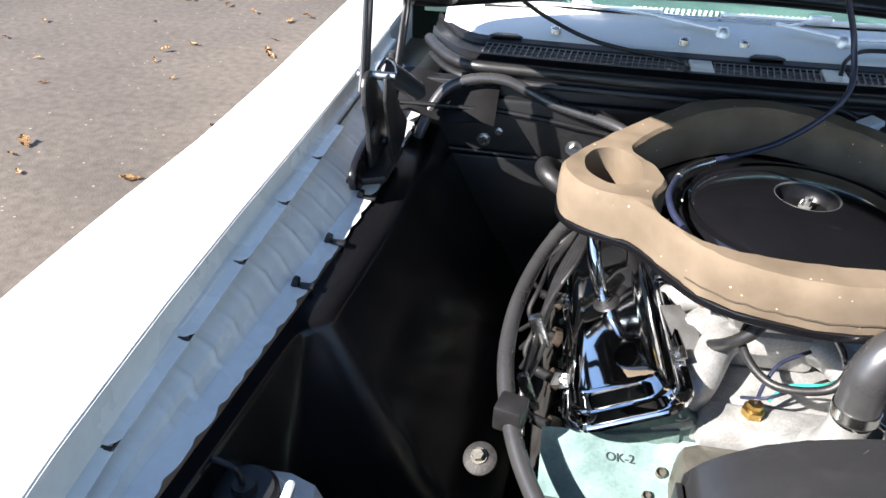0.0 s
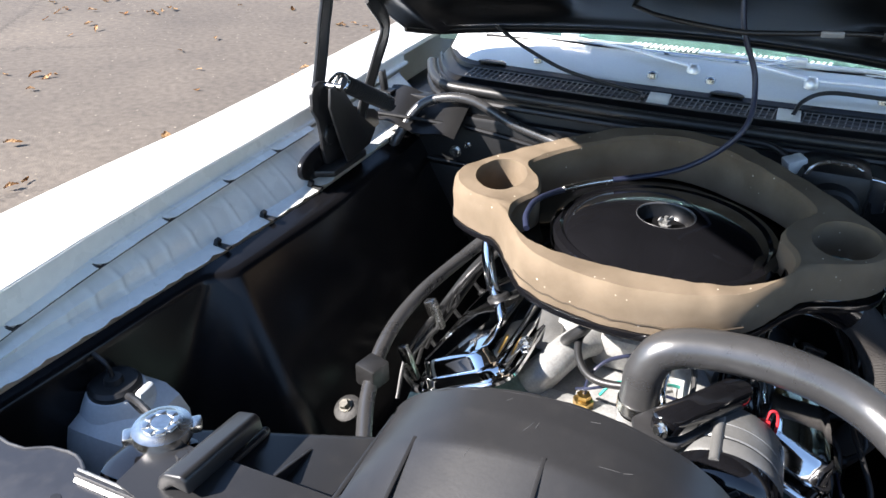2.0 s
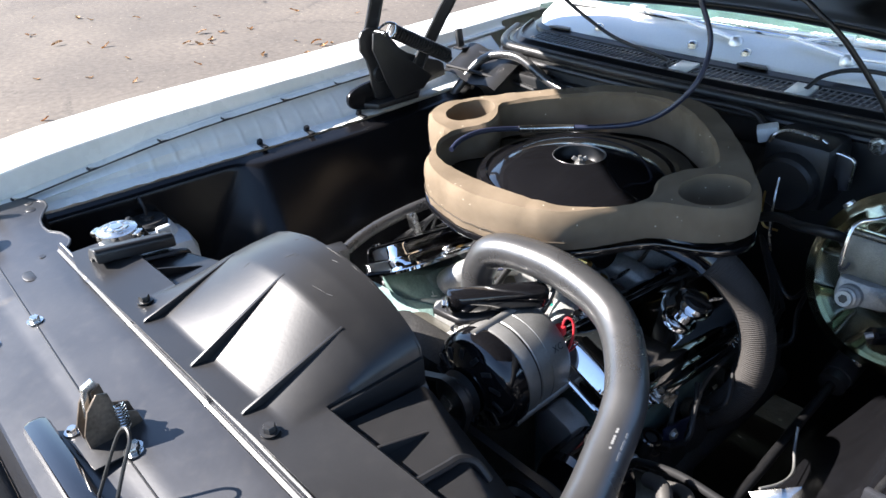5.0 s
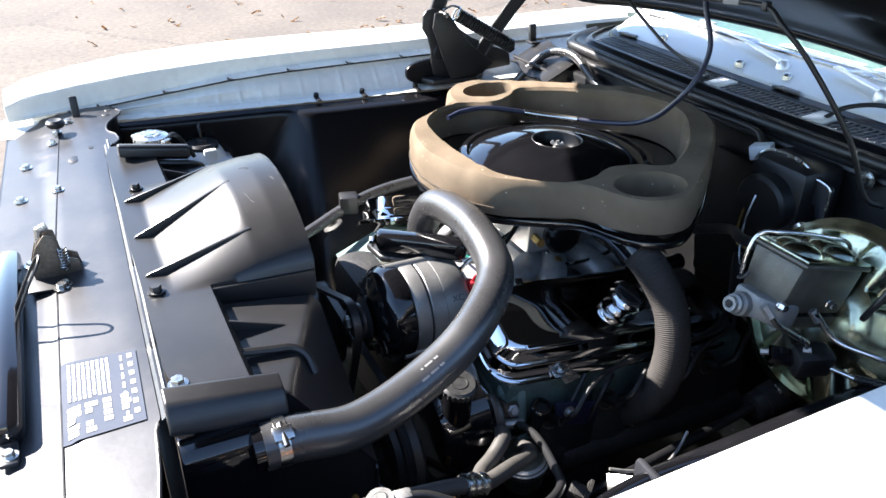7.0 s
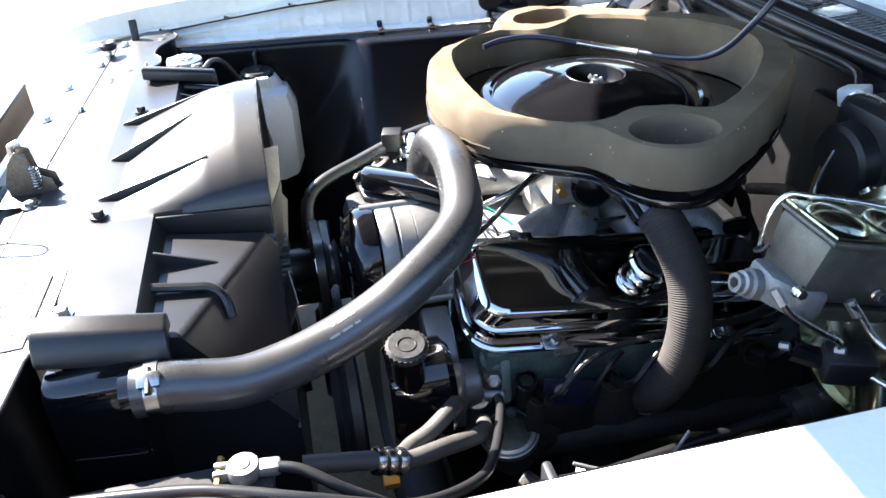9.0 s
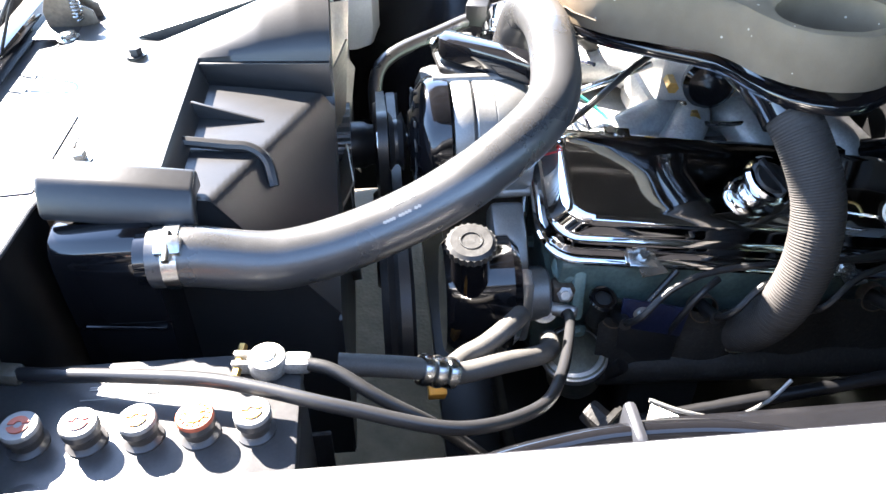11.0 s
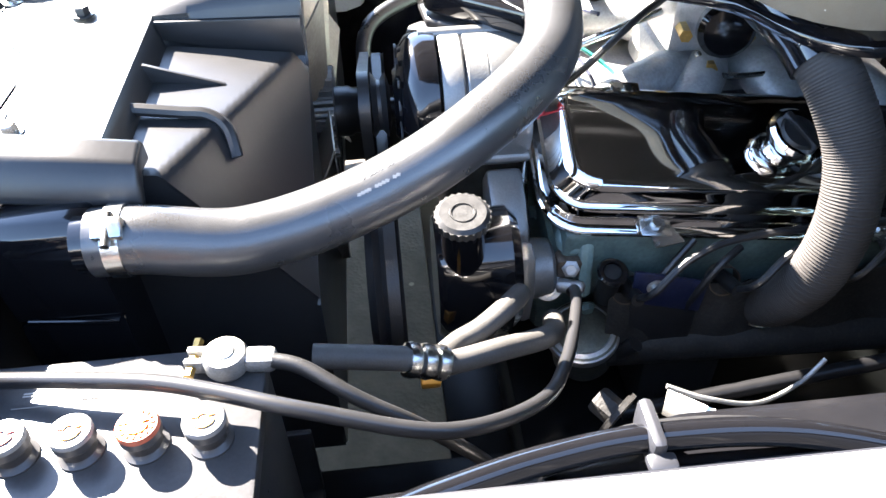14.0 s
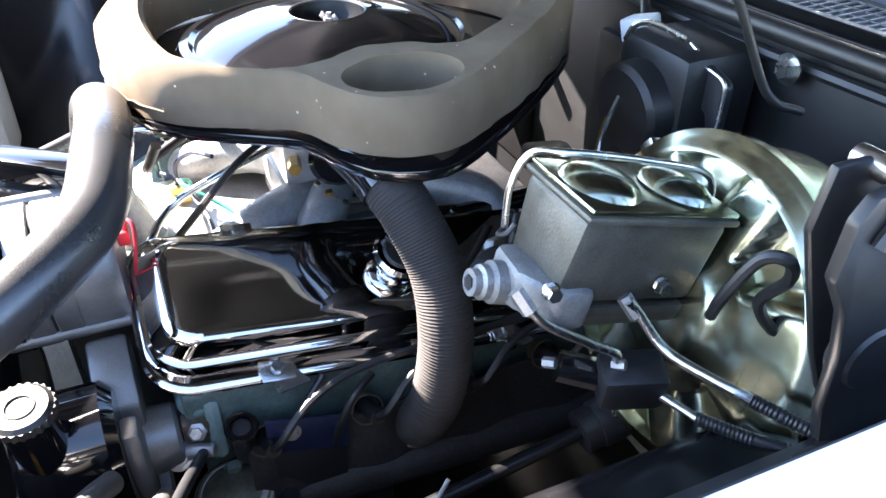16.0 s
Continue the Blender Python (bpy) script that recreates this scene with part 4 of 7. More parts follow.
part("filler_neck", lathe([(0.026, 0.74), (0.026, 0.778), (0.033, 0.780), (0.033, 0.786), (0.0, 0.786)], pose(-0.420, 0.376, 0.014), 28), ZINC, radiator)
cap_m = pose(-0.420, 0.376, 0.797, 0, 0, 40) @ Matrix.Diagonal((0.9, 0.9, 0.9, 1))
bm = lathe([(0.0, 0.018), (0.012, 0.018), (0.014, 0.015), (0.024, 0.015), (0.027, 0.013), (0.036, 0.011), (0.0375, 0.0), (0.034, -0.004)], cap_m, 40)
cap = part("filler_cap", bm, ZINC, radiator, "bright zinc pressure cap with two ears")
for k in range(8):
    a = k * math.pi / 4
    part("cap_boss", box(0.008, 0.012, 0.004, cap_m @ pose(0.0185 * math.cos(a), 0.0185 * math.sin(a), 0.0155, 0, 0, math.degrees(a)), 0.001), ZINC, cap)
for a in (0, 180):
    part("cap_ear", box(0.014, 0.022, 0.012, cap_m @ pose(0, 0, 0, 0, 0, a) @ pose(0.040, 0, 0.003), 0.003), ZINC, cap)
part("overflow_tube", tube([(-0.46, 0.405, 0.772), (-0.50, 0.42, 0.775), (-0.54, 0.44, 0.755), (-0.56, 0.47, 0.70)], 0.005, 8), RUBBER, radiator)

HOSE_LINE = [(0.450, 0.366, 0.747), (0.451, 0.40, 0.747), (0.445, 0.473, 0.733), (0.418, 0.562, 0.741), (0.385, 0.650, 0.771), (0.310, 0.730, 0.796), (0.218, 0.752, 0.814), (0.128, 0.757, 0.811), (0.072, 0.751, 0.797), (0.052, 0.744, 0.765), (0.050, 0.740, 0.735), (0.050, 0.738, 0.70)]
rad_hose = thing("radiator_hose", (0.30, 0.6, 0.75), "thick grey-black rubber upper radiator hose with pale printed marks", "hose")
part("hose", tube(HOSE_LINE, 0.0262, 28, 10), HOSE, rad_hose)


def band(parent, a, b, r, label, material=ZINC):
    """A worm-drive clamp round a hose."""
    a, b = Vector(a), Vector(b)
    m = toward(a, b - a)
    d = (b - a).length
    clamp = part("hose_clamp", lathe([(r, 0), (r + 0.0014, 0.0006), (r + 0.0014, d - 0.0006), (r, d), (r - 0.001, d), (r - 0.001, 0), (r, 0)], m, 32), material, parent, label)
    return clamp, m, d


clamp, cm, cd = band(rad_hose, (0.4505, 0.378, 0.7475), (0.4508, 0.392, 0.7475), 0.0265, "bright steel hose clamp with screw")
bm = box(0.016, 0.022, 0.010, pose(0.466, 0.385, 0.771, 0, 32, 0), 0.002)
rod((0.455, 0.385, 0.777), (0.481, 0.385, 0.767), 0.0035, seg=10, bm=bm)
part("clamp_screw", bm, ZINC, clamp)
line = spline(HOSE_LINE, 10)
for row, (k0, k1, off) in enumerate(((31, 34, 0.25), (30, 34, 0.70))):
    bm = bmesh.new()
    for k in range(k0 * 3, k1 * 3):
        if k % 5 == 4:
            continue
        p, q = line[k // 3].lerp(line[k // 3 + 1], (k % 3) / 3), line[k // 3 + 2]
        d = (q - p).normalized()
        side = d.cross(Vector((0, 0, 1))).normalized()
        upv = side.cross(d)
        ang = off
        nrm = (side * math.sin(ang) + upv * math.cos(ang)).normalized()
        m = Matrix.Translation(p + nrm * 0.0263) @ nrm.to_track_quat("Z", "Y").to_matrix().to_4x4()
        box(0.0030, 0.0026, 0.0004, m, 0, bm=bm)
    part("print_mark", bm, CAPGREY, rad_hose, "worn white printed bars")

# ---- washer bottle ----
bottle = thing("washer_bottle", (-0.60, 0.50, 0.52), "translucent white plastic washer bottle with a black cap", "washer bottle")
bm = bx(-0.705, -0.556, 0.418, 0.578, 0.44, 0.676, 0.052)
lathe([(0.058, 0.650), (0.047, 0.672), (0.040, 0.684), (0.030, 0.686), (0.0, 0.684)], pose(-0.636, 0.500, 0.006), 28, bm)
for q in (-1, 1):
    box(0.012, 0.030, 0.030, pose(-0.636 + q * 0.042, 0.500 + q * 0.010, 0.684, 0, q * 14), 0.005, bm=bm)
part("tank", bm, BOTTLE, bottle)
part("cap", lathe([(0.034, 0.674), (0.037, 0.678), (0.037, 0.690), (0.032, 0.695), (0.014, 0.694), (0.012, 0.702), (0.0, 0.702)], pose(-0.636, 0.500, 0.008), 28), RUBBER, bottle, "black ribbed cap")
part("feed_hose", tube([(-0.636, 0.500, 0.70), (-0.640, 0.500, 0.725), (-0.650, 0.50, 0.735), (-0.690, 0.51, 0.738)], 0.0035, 8), RUBBER, bottle)

# ---- support fittings ----
label_z = lambda x, y: support_height(x, y) + 0.0016
sticker = thing("emission_sticker", (0.32, 0.22, 0.785), "dark blue-grey sticker with white printed lines, on the radiator support", "sticker")


def sticker_at(a, b):
    """a runs along the bay, b towards the lip."""
    x = 0.236 + 0.147 * a + 0.026 * b * (1 - a) + 0.012 * b * a
    y = 0.180 - 0.004 * a + 0.084 * b
    return Vector((x, y, label_z(x, y)))


part("backing", sheet(lambda u, v: sticker_at(u, v), 10, 10, 0.0004), STICKER, sticker)


def print_bar(a0, a1, b0, b1, bm):
    h = Vector((0, 0, 0.0007))
    c = [bm.verts.new(sticker_at(a, b) + h) for a, b in ((a0, b0), (a1, b0), (a1, b1), (a0, b1))]
    bm.faces.new(c)


rng = random.Random(4)
bm = bmesh.new()
for k in range(9):
    b = 0.10 + 0.062 * k
    a = 0.05
    while a < 0.52:
        w = rng.uniform(0.02, 0.07)
        print_bar(a, min(0.54, a + w), b, b + 0.034, bm)
        a += w + 0.010
part("text_block", bm, INK, sticker, flat=True)
for k in range(5):
    for j in range(4):
        a, b = 0.60 + 0.075 * k, 0.08 + 0.22 * j
        if rng.random() < 0.85:
            bm = bmesh.new()
            print_bar(a, a + 0.055, b, b + rng.uniform(0.08, 0.17), bm)
            part("table_bar", bm, INK, sticker, flat=True)
for k in range(7):
    for a, w, b0, b1 in ((0.06, 0.08, 0.78, 0.81), (0.05, 0.06, 0.88, 0.94)):
        bm = bmesh.new()
        print_bar(a + 0.13 * k, a + 0.13 * k + w, b0, b1, bm)
        part("heading_bar", bm, INK, sticker, flat=True)

latch = thing("hood_latch", (0.0, 0.185, 0.77), "dark worn steel hood latch standing on the radiator support", "hood latch")
side_m = lambda x: Matrix(((0, 0, 1, x), (1, 0, 0, 0), (0, 1, 0, 0), (0, 0, 0, 1)))
for x in (-0.010, 0.014):
    part("side_plate", prism([(0.160, 0.766), (0.158, 0.790), (0.168, 0.818), (0.182, 0.835), (0.194, 0.830), (0.198, 0.800), (0.218, 0.790), (0.222, 0.768)], -0.002, 0.002, side_m(x), 0.001), BOWL, latch)
part("hook", prism([(0.166, 0.80), (0.172, 0.842), (0.186, 0.848), (0.190, 0.838), (0.180, 0.834), (0.182, 0.805)], -0.004, 0.004, side_m(0.002), 0.0015), ZINC, latch, "worn bright hook")
part("foot_plate", prism([(-0.035, 0.145), (0.05, 0.15), (0.055, 0.225), (-0.02, 0.225)], 0.7675, 0.7705, Matrix.Translation((0, 0, 0)), 0.001), BLACK, latch)
part("coil_spring", tube([(0.020 + 0.006 * math.cos(k * 1.3), 0.20 + 0.006 * math.sin(k * 1.3), 0.782 + 0.0009 * k) for k in range(36)], 0.0014, 6, 2), ZINC, latch)
part("release_wire", tube([(0.102, 0.128, 0.764), (0.104, 0.138, 0.784), (0.106, 0.160, 0.825), (0.108, 0.174, 0.848), (0.118, 0.179, 0.855), (0.130, 0.175, 0.848), (0.136, 0.160, 0.825), (0.142, 0.138, 0.784), (0.144, 0.128, 0.764)], 0.0020, 8), RUBBER, latch, "black hairpin release wire")
for x, y in ((-0.028, 0.155), (0.048, 0.196)):
    bolt(latch, (x, y, 0.771), r=0.006, h=0.007)

front_bar = thing("seal_bar", (0.14, 0.13, 0.77), "gloss black rounded bar on the radiator support", "seal bar")
part("bar", bx(-0.07, 0.352, 0.112, 0.142, 0.752, 0.786, 0.010), GLOSS, front_bar)
part("end_tab", bx(0.35, 0.385, 0.118, 0.136, 0.758, 0.764, 0.002), SUPPORT, front_bar)
bolt(front_bar, (0.372, 0.127, 0.763), r=0.006, h=0.007)

for x, y, h in ((-0.597, 0.212, 0.032), (0.62, 0.165, 0.030)):
    ob = thing("hood_bumper", (x, y, 0.775), "black rubber hood bumper on a threaded stud", "rubber bumper", "hood bumpers")
    z = support_height(x, y)
    part("stud", rod((x, y, z - 0.005), (x, y, z + h - 0.010), 0.005, seg=12), ZINC, ob)
    part("lock_nut", lathe([(0, 0), (0.010, 0), (0.010, 0.006), (0, 0.006)], pose(x, y, z + 0.002), 6), ZINC, ob)
    part("rubber_head", lathe([(0, 0), (0.015, 0), (0.018, 0.004), (0.018, 0.010), (0.013, 0.015), (0.006, 0.013), (0, 0.012)], pose(x, y, z + h - 0.014), 24), RUBBER, ob)
tab = thing("fender_bumper", (-0.70, 0.255, 0.79), "black rubber edge bumper clipped to the fender flange", "rubber bumper")
part("block", bx(-0.700, -0.690, 0.246, 0.262, 0.775, 0.822, 0.003, ry=-12), RUBBER, tab)
part("foot", bx(-0.702, -0.676, 0.242, 0.266, 0.770, 0.776, 0.002), RUBBER, tab)
tab = thing("fender_bumper", (-0.675, 1.40, 0.87), "black rubber edge bumper clipped to the fender flange", "rubber bumper")
part("block", bx(-0.672, -0.660, 1.392, 1.412, 0.85, 0.895, 0.003, ry=-8), RUBBER, tab)
part("foot", bx(-0.675, -0.640, 1.385, 1.418, 0.846, 0.852, 0.002), RUBBER, tab)

def header(u, v):
    x = -0.70 + 1.40 * u
    y, z = along([(0.003, 0.700), (0.0, 0.704), (-0.002, 0.700), (-0.002, 0.52), (0.006, 0.505), (front_line(x) - 0.012, 0.50)], v)
    return Vector((x, y, z))


grille_pan = part("grille_header", sheet(header, 30, 30, 0.003), HOODBLACK)
tagged(grille_pan, "black sheet metal trough in front of the radiator support", "header panel", kind="structure")

# ---- engine ----
engine = thing("engine", (0.012, 0.95, 0.5), "V8 engine with pale green painted heads and silver intake manifold", "engine")
EX = 0.012
part("block", bx(EX - 0.17, EX + 0.17, 0.77, 1.30, 0.28, 0.56, 0.02), TEAL, engine)
for s in (-1, 1):
    prof = [(0.10, 0.58), (0.165, 0.625), (0.300, 0.572), (0.290, 0.50), (0.270, 0.455), (0.20, 0.42), (0.12, 0.48)]
    y0 = 0.765 if s > 0 else 0.802
    bm = prism([(EX + s * x, z) for x, z in prof], y0, 1.265, Matrix(((1, 0, 0, 0), (0, 0, 1, 0), (0, 1, 0, 0), (0, 0, 0, 1))), 0.006)
    for vert in bm.verts:
        vert.co.z += 0.016 - 0.10 * (vert.co.y - 0.77)
    head = part("cylinder_head", bm, HEADTEAL, engine, "dusty blue-green painted cylinder head with shade in its colour")
    part("front_face", prism([(EX + s * 0.13, 0.50), (EX + s * 0.14, 0.585), (EX + s * 0.28, 0.545), (EX + s * 0.28, 0.49), (EX + s * 0.24, 0.46)], y0 - 0.007, y0 + 0.002, Matrix(((1, 0, 0, 0), (0, 0, 1, 0), (0, 1, 0, 0), (0, 0, 0, 1))), 0.002), HEADTEAL, head)
    for x, z in ((0.19, 0.535), (0.26, 0.52), (0.23, 0.49)):
        bolt(head, (EX + s * x, y0 - 0.008, z), (0, -1, 0), 0.008, 0.008, 1.3, HEADTEAL, "head_bolt")
    for y in (0.80, 0.92, 1.04, 1.16):
        bolt(head, (EX + s * 0.296, y, 0.475), (s, 0, -0.3), 0.008, 0.008, 1.3, HEADTEAL if y != 0.92 else ZINC, "side_bolt")
    # sparking plug boots and leads
    for k, y in enumerate((0.835, 0.945, 1.055, 1.165)):
        plug = part("plug_boot", rod((EX + s * 0.305, y, 0.515), (EX + s * 0.345, y + 0.004, 0.530), 0.010, 0.008, 14), RUBBER, head)
        part("plug_shield", lathe([(0.017, 0), (0.018, 0.002), (0.018, 0.016), (0.0165, 0.016), (0.0165, 0.002)], toward((EX + s * 0.306, y, 0.5155), (s * 0.93, 0, 0.35)), 20), BOWL, head, "browned round plug shield")
        part("plug_lead", tube([(EX + s * 0.342, y + 0.004, 0.529), (EX + s * 0.365, y + 0.01, 0.560), (EX + s * 0.350, y + 0.05, 0.590), (EX + s * 0.335, y + 0.12, 0.600), (EX + s * 0.325, 1.16 + 0.02 * k, 0.610), (EX + s * 0.24, 1.27, 0.68)], 0.0042, 8), RUBBER, plug)
    # Dark sheet added to draw the shade along the lower head.
    part("shade_sheet", sheet(lambda u, v: Vector((EX + s * (0.322 + 0.010 * v + 0.003 * math.sin(24 * u)), 0.815 + 0.44 * u, 0.520 - 0.10 * v)), 40, 5, 0.002), BLACKIRON, engine, "dark sheet added for the black shade along the lower head")
    # exhaust manifold
    log = part("exhaust_manifold", rod((EX + s * 0.312, 0.80, 0.425), (EX + s * 0.322, 1.25, 0.415), 0.027, seg=18), BLACKIRON, engine, "dark cast iron exhaust manifold")
    for y in (0.835, 0.945, 1.055, 1.165):
        part("port_runner", rod((EX + s * 0.27, y, 0.47), (EX + s * 0.322, y, 0.425), 0.020, seg=12), BLACKIRON, log)


def valve_cover(s):
    """Chrome rocker cover on a tilted head: local x outwards, local z off the head."""
    tilt = radians(27)
    o = Vector((EX + s * 0.222, 0, 0.612))
    ax = Vector((s * math.cos(tilt), 0, -math.sin(tilt)))
    az = Vector((s * math.sin(tilt), 0, math.cos(tilt)))
    m = Matrix(((ax.x, 0, az.x, o.x), (ax.y, 1, az.y, 0), (ax.z, -0.14, az.z, o.z + 0.022 + 0.14 * 0.77), (0, 0, 0, 1)))
    ob = thing("valve_cover", o + Vector((0, 1.0, 0)), "mirror-bright chrome valve cover with a stepped flange", "valve cover", "valve covers")
    rings = [(0.000, 0.0), (0.0, 0.005), (0.004, 0.0075), (0.010, 0.0075), (0.014, 0.011), (0.0155, 0.022), (0.018, 0.0255), (0.024, 0.0265), (0.027, 0.029), (0.030, 0.044), (0.034, 0.0505), (0.042, 0.053)]
    bm = bmesh.new()
    hx, y0, y1 = 0.091, 0.738, 1.245
    loops = []
    for inset, z in rings:
        loop = []
        r = max(0.014, 0.046 - inset * 0.5)
        front = -0.45 * inset + (0.6 if s > 0 else 0.15) * max(0.0, z - 0.029)
        for cx, cy, a0 in ((hx - inset - r, y1 - inset - r, 0), (-hx + inset + r, y1 - inset - r, 90), (-hx + inset + r, y0 + front + inset + r, 180), (hx - inset - r, y0 + front + inset + r, 270)):
            for k in range(9):
                a = radians(a0 + 90 * k / 8)
                loop.append(bm.verts.new(m @ Vector((cx + r * math.cos(a), cy + r * math.sin(a), z))))
        loops.append(loop)
    for a, b in zip(loops, loops[1:]):
        for k in range(len(a)):
            j = (k + 1) % len(a)
            bm.faces.new((a[k], a[j], b[j], b[k]))
    bm.faces.new(loops[-1])
    bm.faces.new(loops[0][::-1])
    part("cover", bm, CHROME, ob)
    for y in (0.86, 1.12):
        for sx in (1, -1):
            p = m @ Vector((sx * 0.078, y, 0.009))
            c = box(0.030, 0.034, 0.004, m @ pose(sx * 0.080, y, 0.0115), 0.0015)
            if sx > 0:
                prism([(0.074, y - 0.012), (0.074, y + 0.012), (0.100, y + 0.030), (0.108, y - 0.004)], 0.010, 0.012, m, 0, bm=c)
            lathe([(0.010, 0.0), (0.008, 0.010), (0.0, 0.012)], m @ pose(sx * 0.064, y, 0.012) @ pose(0, 0, 0, 0, -40), 12, c)
            br = part("hold_down_tab", c, ZINC, ob, "bright hold-down tab")
            bolt(br, m @ Vector((sx * 0.082, y, 0.0135)), az, 0.006, 0.008)
    return ob, m


cover_driver, mdrv = valve_cover(1)
cover_passenger, mpas = valve_cover(-1)
oil = thing("oil_filler_cap", (0.29, 1.0, 0.68), "chrome twist oil filler cap with a black centre", "oil cap")
om = mdrv @ pose(0.004, 1.012, 0.052)
part("neck", lathe([(0.021, 0), (0.021, 0.012), (0.028, 0.014), (0.031, 0.018), (0.031, 0.028), (0.027, 0.032), (0.020, 0.031)], om, 32), CHROME, oil)
part("centre", lathe([(0.022, 0.030), (0.018, 0.034), (0.008, 0.035), (0.0, 0.034)], om, 24), RUBBER, oil, "black ribbed centre")
part("grip", box(0.046, 0.008, 0.010, om @ pose(0, 0, 0.035, 0, 0, 30), 0.002), RUBBER, oil)
pcv = thing("crankcase_pipe", (-0.23, 0.99, 0.68), "bright elbow pipe rising from the valve cover", "pipe")
part("pipe", tube([mpas @ Vector((0.0, 0.99, 0.052)), mpas @ Vector((0.0, 0.99, 0.085)), (-0.265, 1.01, 0.735), (-0.262, 1.05, 0.775), (-0.22, 1.08, 0.79)], 0.011, 14), CHROME, pcv)
part("grommet", lathe([(0.022, 0), (0.020, 0.006), (0.012, 0.009)], mpas @ pose(0, 0.99, 0.052), 18), RUBBER, pcv)

# stencilled inspection mark on the head
def lettering(name, words, size, m, material, parent, label=""):
    cu = bpy.data.curves.new(name, "FONT")
    cu.body, cu.size, cu.align_x, cu.align_y, cu.extrude = words, size, "CENTER", "CENTER", 0.0002
    tmp = new("lettering_source", cu)
    bpy.context.view_layer.update()
    me = bpy.data.meshes.new_from_object(tmp.evaluated_get(bpy.context.evaluated_depsgraph_get()))
    bpy.data.objects.remove(tmp)
    bm = bmesh.new()
    bm.from_mesh(me)
    bpy.data.meshes.remove(me)
    bmesh.ops.transform(bm, matrix=m, verts=bm.verts)
    return part(name, bm, material, parent, label, flat=True)


plate = part("mounting_pad", sheet(lambda u, v: Vector((-0.318 + 0.215 * u, 0.696 + 0.030 * abs(u - 0.3) + (0.100 - 0.030 * abs(u - 0.3)) * v, 0.520 + 0.038 * v + 0.004 * math.sin(6 * u))), 16, 10, 0.012), TEAL, engine, "pale green accessory pad with holes")
pm = Matrix.Translation((-0.207, 0.765, 0.5476)) @ pose(0, 0, 0, 22, 5, 4)
lettering("stamp", "OK-2", 0.018, pm, DARKINK, plate, "dark stencilled inspection mark")
for x, y, r in ((-0.243, 0.722, 0.015), (-0.170, 0.722, 0.005), (-0.15, 0.755, 0.006)):
    zz = 0.520 + 0.38 * (y - 0.70) + 0.0005
    part("threaded_hole", lathe([(r * 1.25, -0.008), (r * 1.25, 0.001), (r * 1.1, 0.002), (r, 0.001), (r * 0.85, -0.004), (0, -0.004)], pose(x, y, zz, 21), 20), SILVER if r > 0.01 else IRON, plate)

# intake manifold, carburettor and water outlet
intake = thing("intake_manifold", (EX, 1.0, 0.62), "silver painted cast intake manifold with curved runners", "intake manifold")
part("valley_cover", bx(EX - 0.13, EX + 0.13, 0.80, 1.27, 0.56, 0.60, 0.01), SILVER, intake)
part("plenum", bx(EX - 0.065, EX + 0.065, 0.93, 1.11, 0.60, 0.665, 0.014), SILVER, intake)
for s in (-1, 1):
    for y0, y1 in ((0.97, 0.845), (1.0, 0.955), (1.04, 1.065), (1.07, 1.175)):
        part("runner", tube([(EX + s * 0.045, y0, 0.635), (EX + s * 0.085, (y0 * 0.6 + y1 * 0.4), 0.645), (EX + s * 0.125, y1, 0.625), (EX + s * 0.155, y1, 0.585)], lambda t: 0.026 + 0.004 * t, 16), SILVER, intake)
    part("flange", bx(EX + s * 0.150 - 0.03, EX + s * 0.150 + 0.03, 0.80, 1.24, 0.575, 0.592, 0.004, ry=s * 25), SILVER, intake)
    for y in (0.81, 0.90, 1.01, 1.12, 1.22):
        bolt(intake, (EX + s * 0.140, y, 0.602), (s * 0.4, 0, 0.9), 0.009, 0.010, 1.4, ALU)
part("water_crossover", bx(EX - 0.12, EX + 0.13, 0.775, 0.84, 0.565, 0.615, 0.014), SILVER, intake)
part("thermostat_housing", lathe([(0.042, 0.0), (0.044, 0.010), (0.034, 0.016), (0.028, 0.040), (0.024, 0.065), (0.026, 0.085)], pose(0.050, 0.750, 0.615, 7, 0, 0), 24), SILVER, intake)
part("housing_flange", prism([(-0.01, 0.710), (0.05, 0.695), (0.108, 0.725), (0.110, 0.775), (0.05, 0.805), (-0.01, 0.775)], 0.606, 0.622, bevel=0.004), SILVER, intake)
for x, y in ((0.000, 0.742), (0.098, 0.748)):
    bolt(intake, (x, y, 0.622), r=0.009, h=0.010)
sender = part("temperature_sender", lathe([(0, 0), (0.016, 0), (0.016, 0.016), (0.011, 0.018), (0.011, 0.026), (0, 0.028)], pose(-0.035, 0.815, 0.610), 6), BRASS, intake, "brass hex temperature sender")
part("sender_lead", tube([(-0.035, 0.815, 0.636), (-0.03, 0.82, 0.67), (-0.01, 0.84, 0.69), (0.03, 0.86, 0.70)], 0.003, 8), CORD, sender)
band(rad_hose, (0.050, 0.738, 0.703), (0.050, 0.739, 0.718), 0.0268, "bright steel hose clamp")
carb = thing("carburettor", (EX, 1.02, 0.67), "cast metal four-barrel carburettor with brass fittings", "carburettor")
part("main_body", bx(EX - 0.07, EX + 0.07, 0.935, 1.105, 0.666, 0.735, 0.008), ALU, carb)
part("air_horn", lathe([(0.068, 0.73), (0.072, 0.745), (0.068, 0.785), (0.0, 0.785)], pose(0.018, 1.02, 0), 32), ALU, carb)
for k, (x, y, z) in enumerate(((0.10, 0.95, 0.70), (0.095, 1.03, 0.69), (-0.075, 0.95, 0.70), (0.11, 0.985, 0.66))):
    part("fitting", rod((x - 0.03, y, z), (x + 0.012, y - 0.008, z + 0.004), 0.008, seg=6), BRASS, carb, "brass fitting")
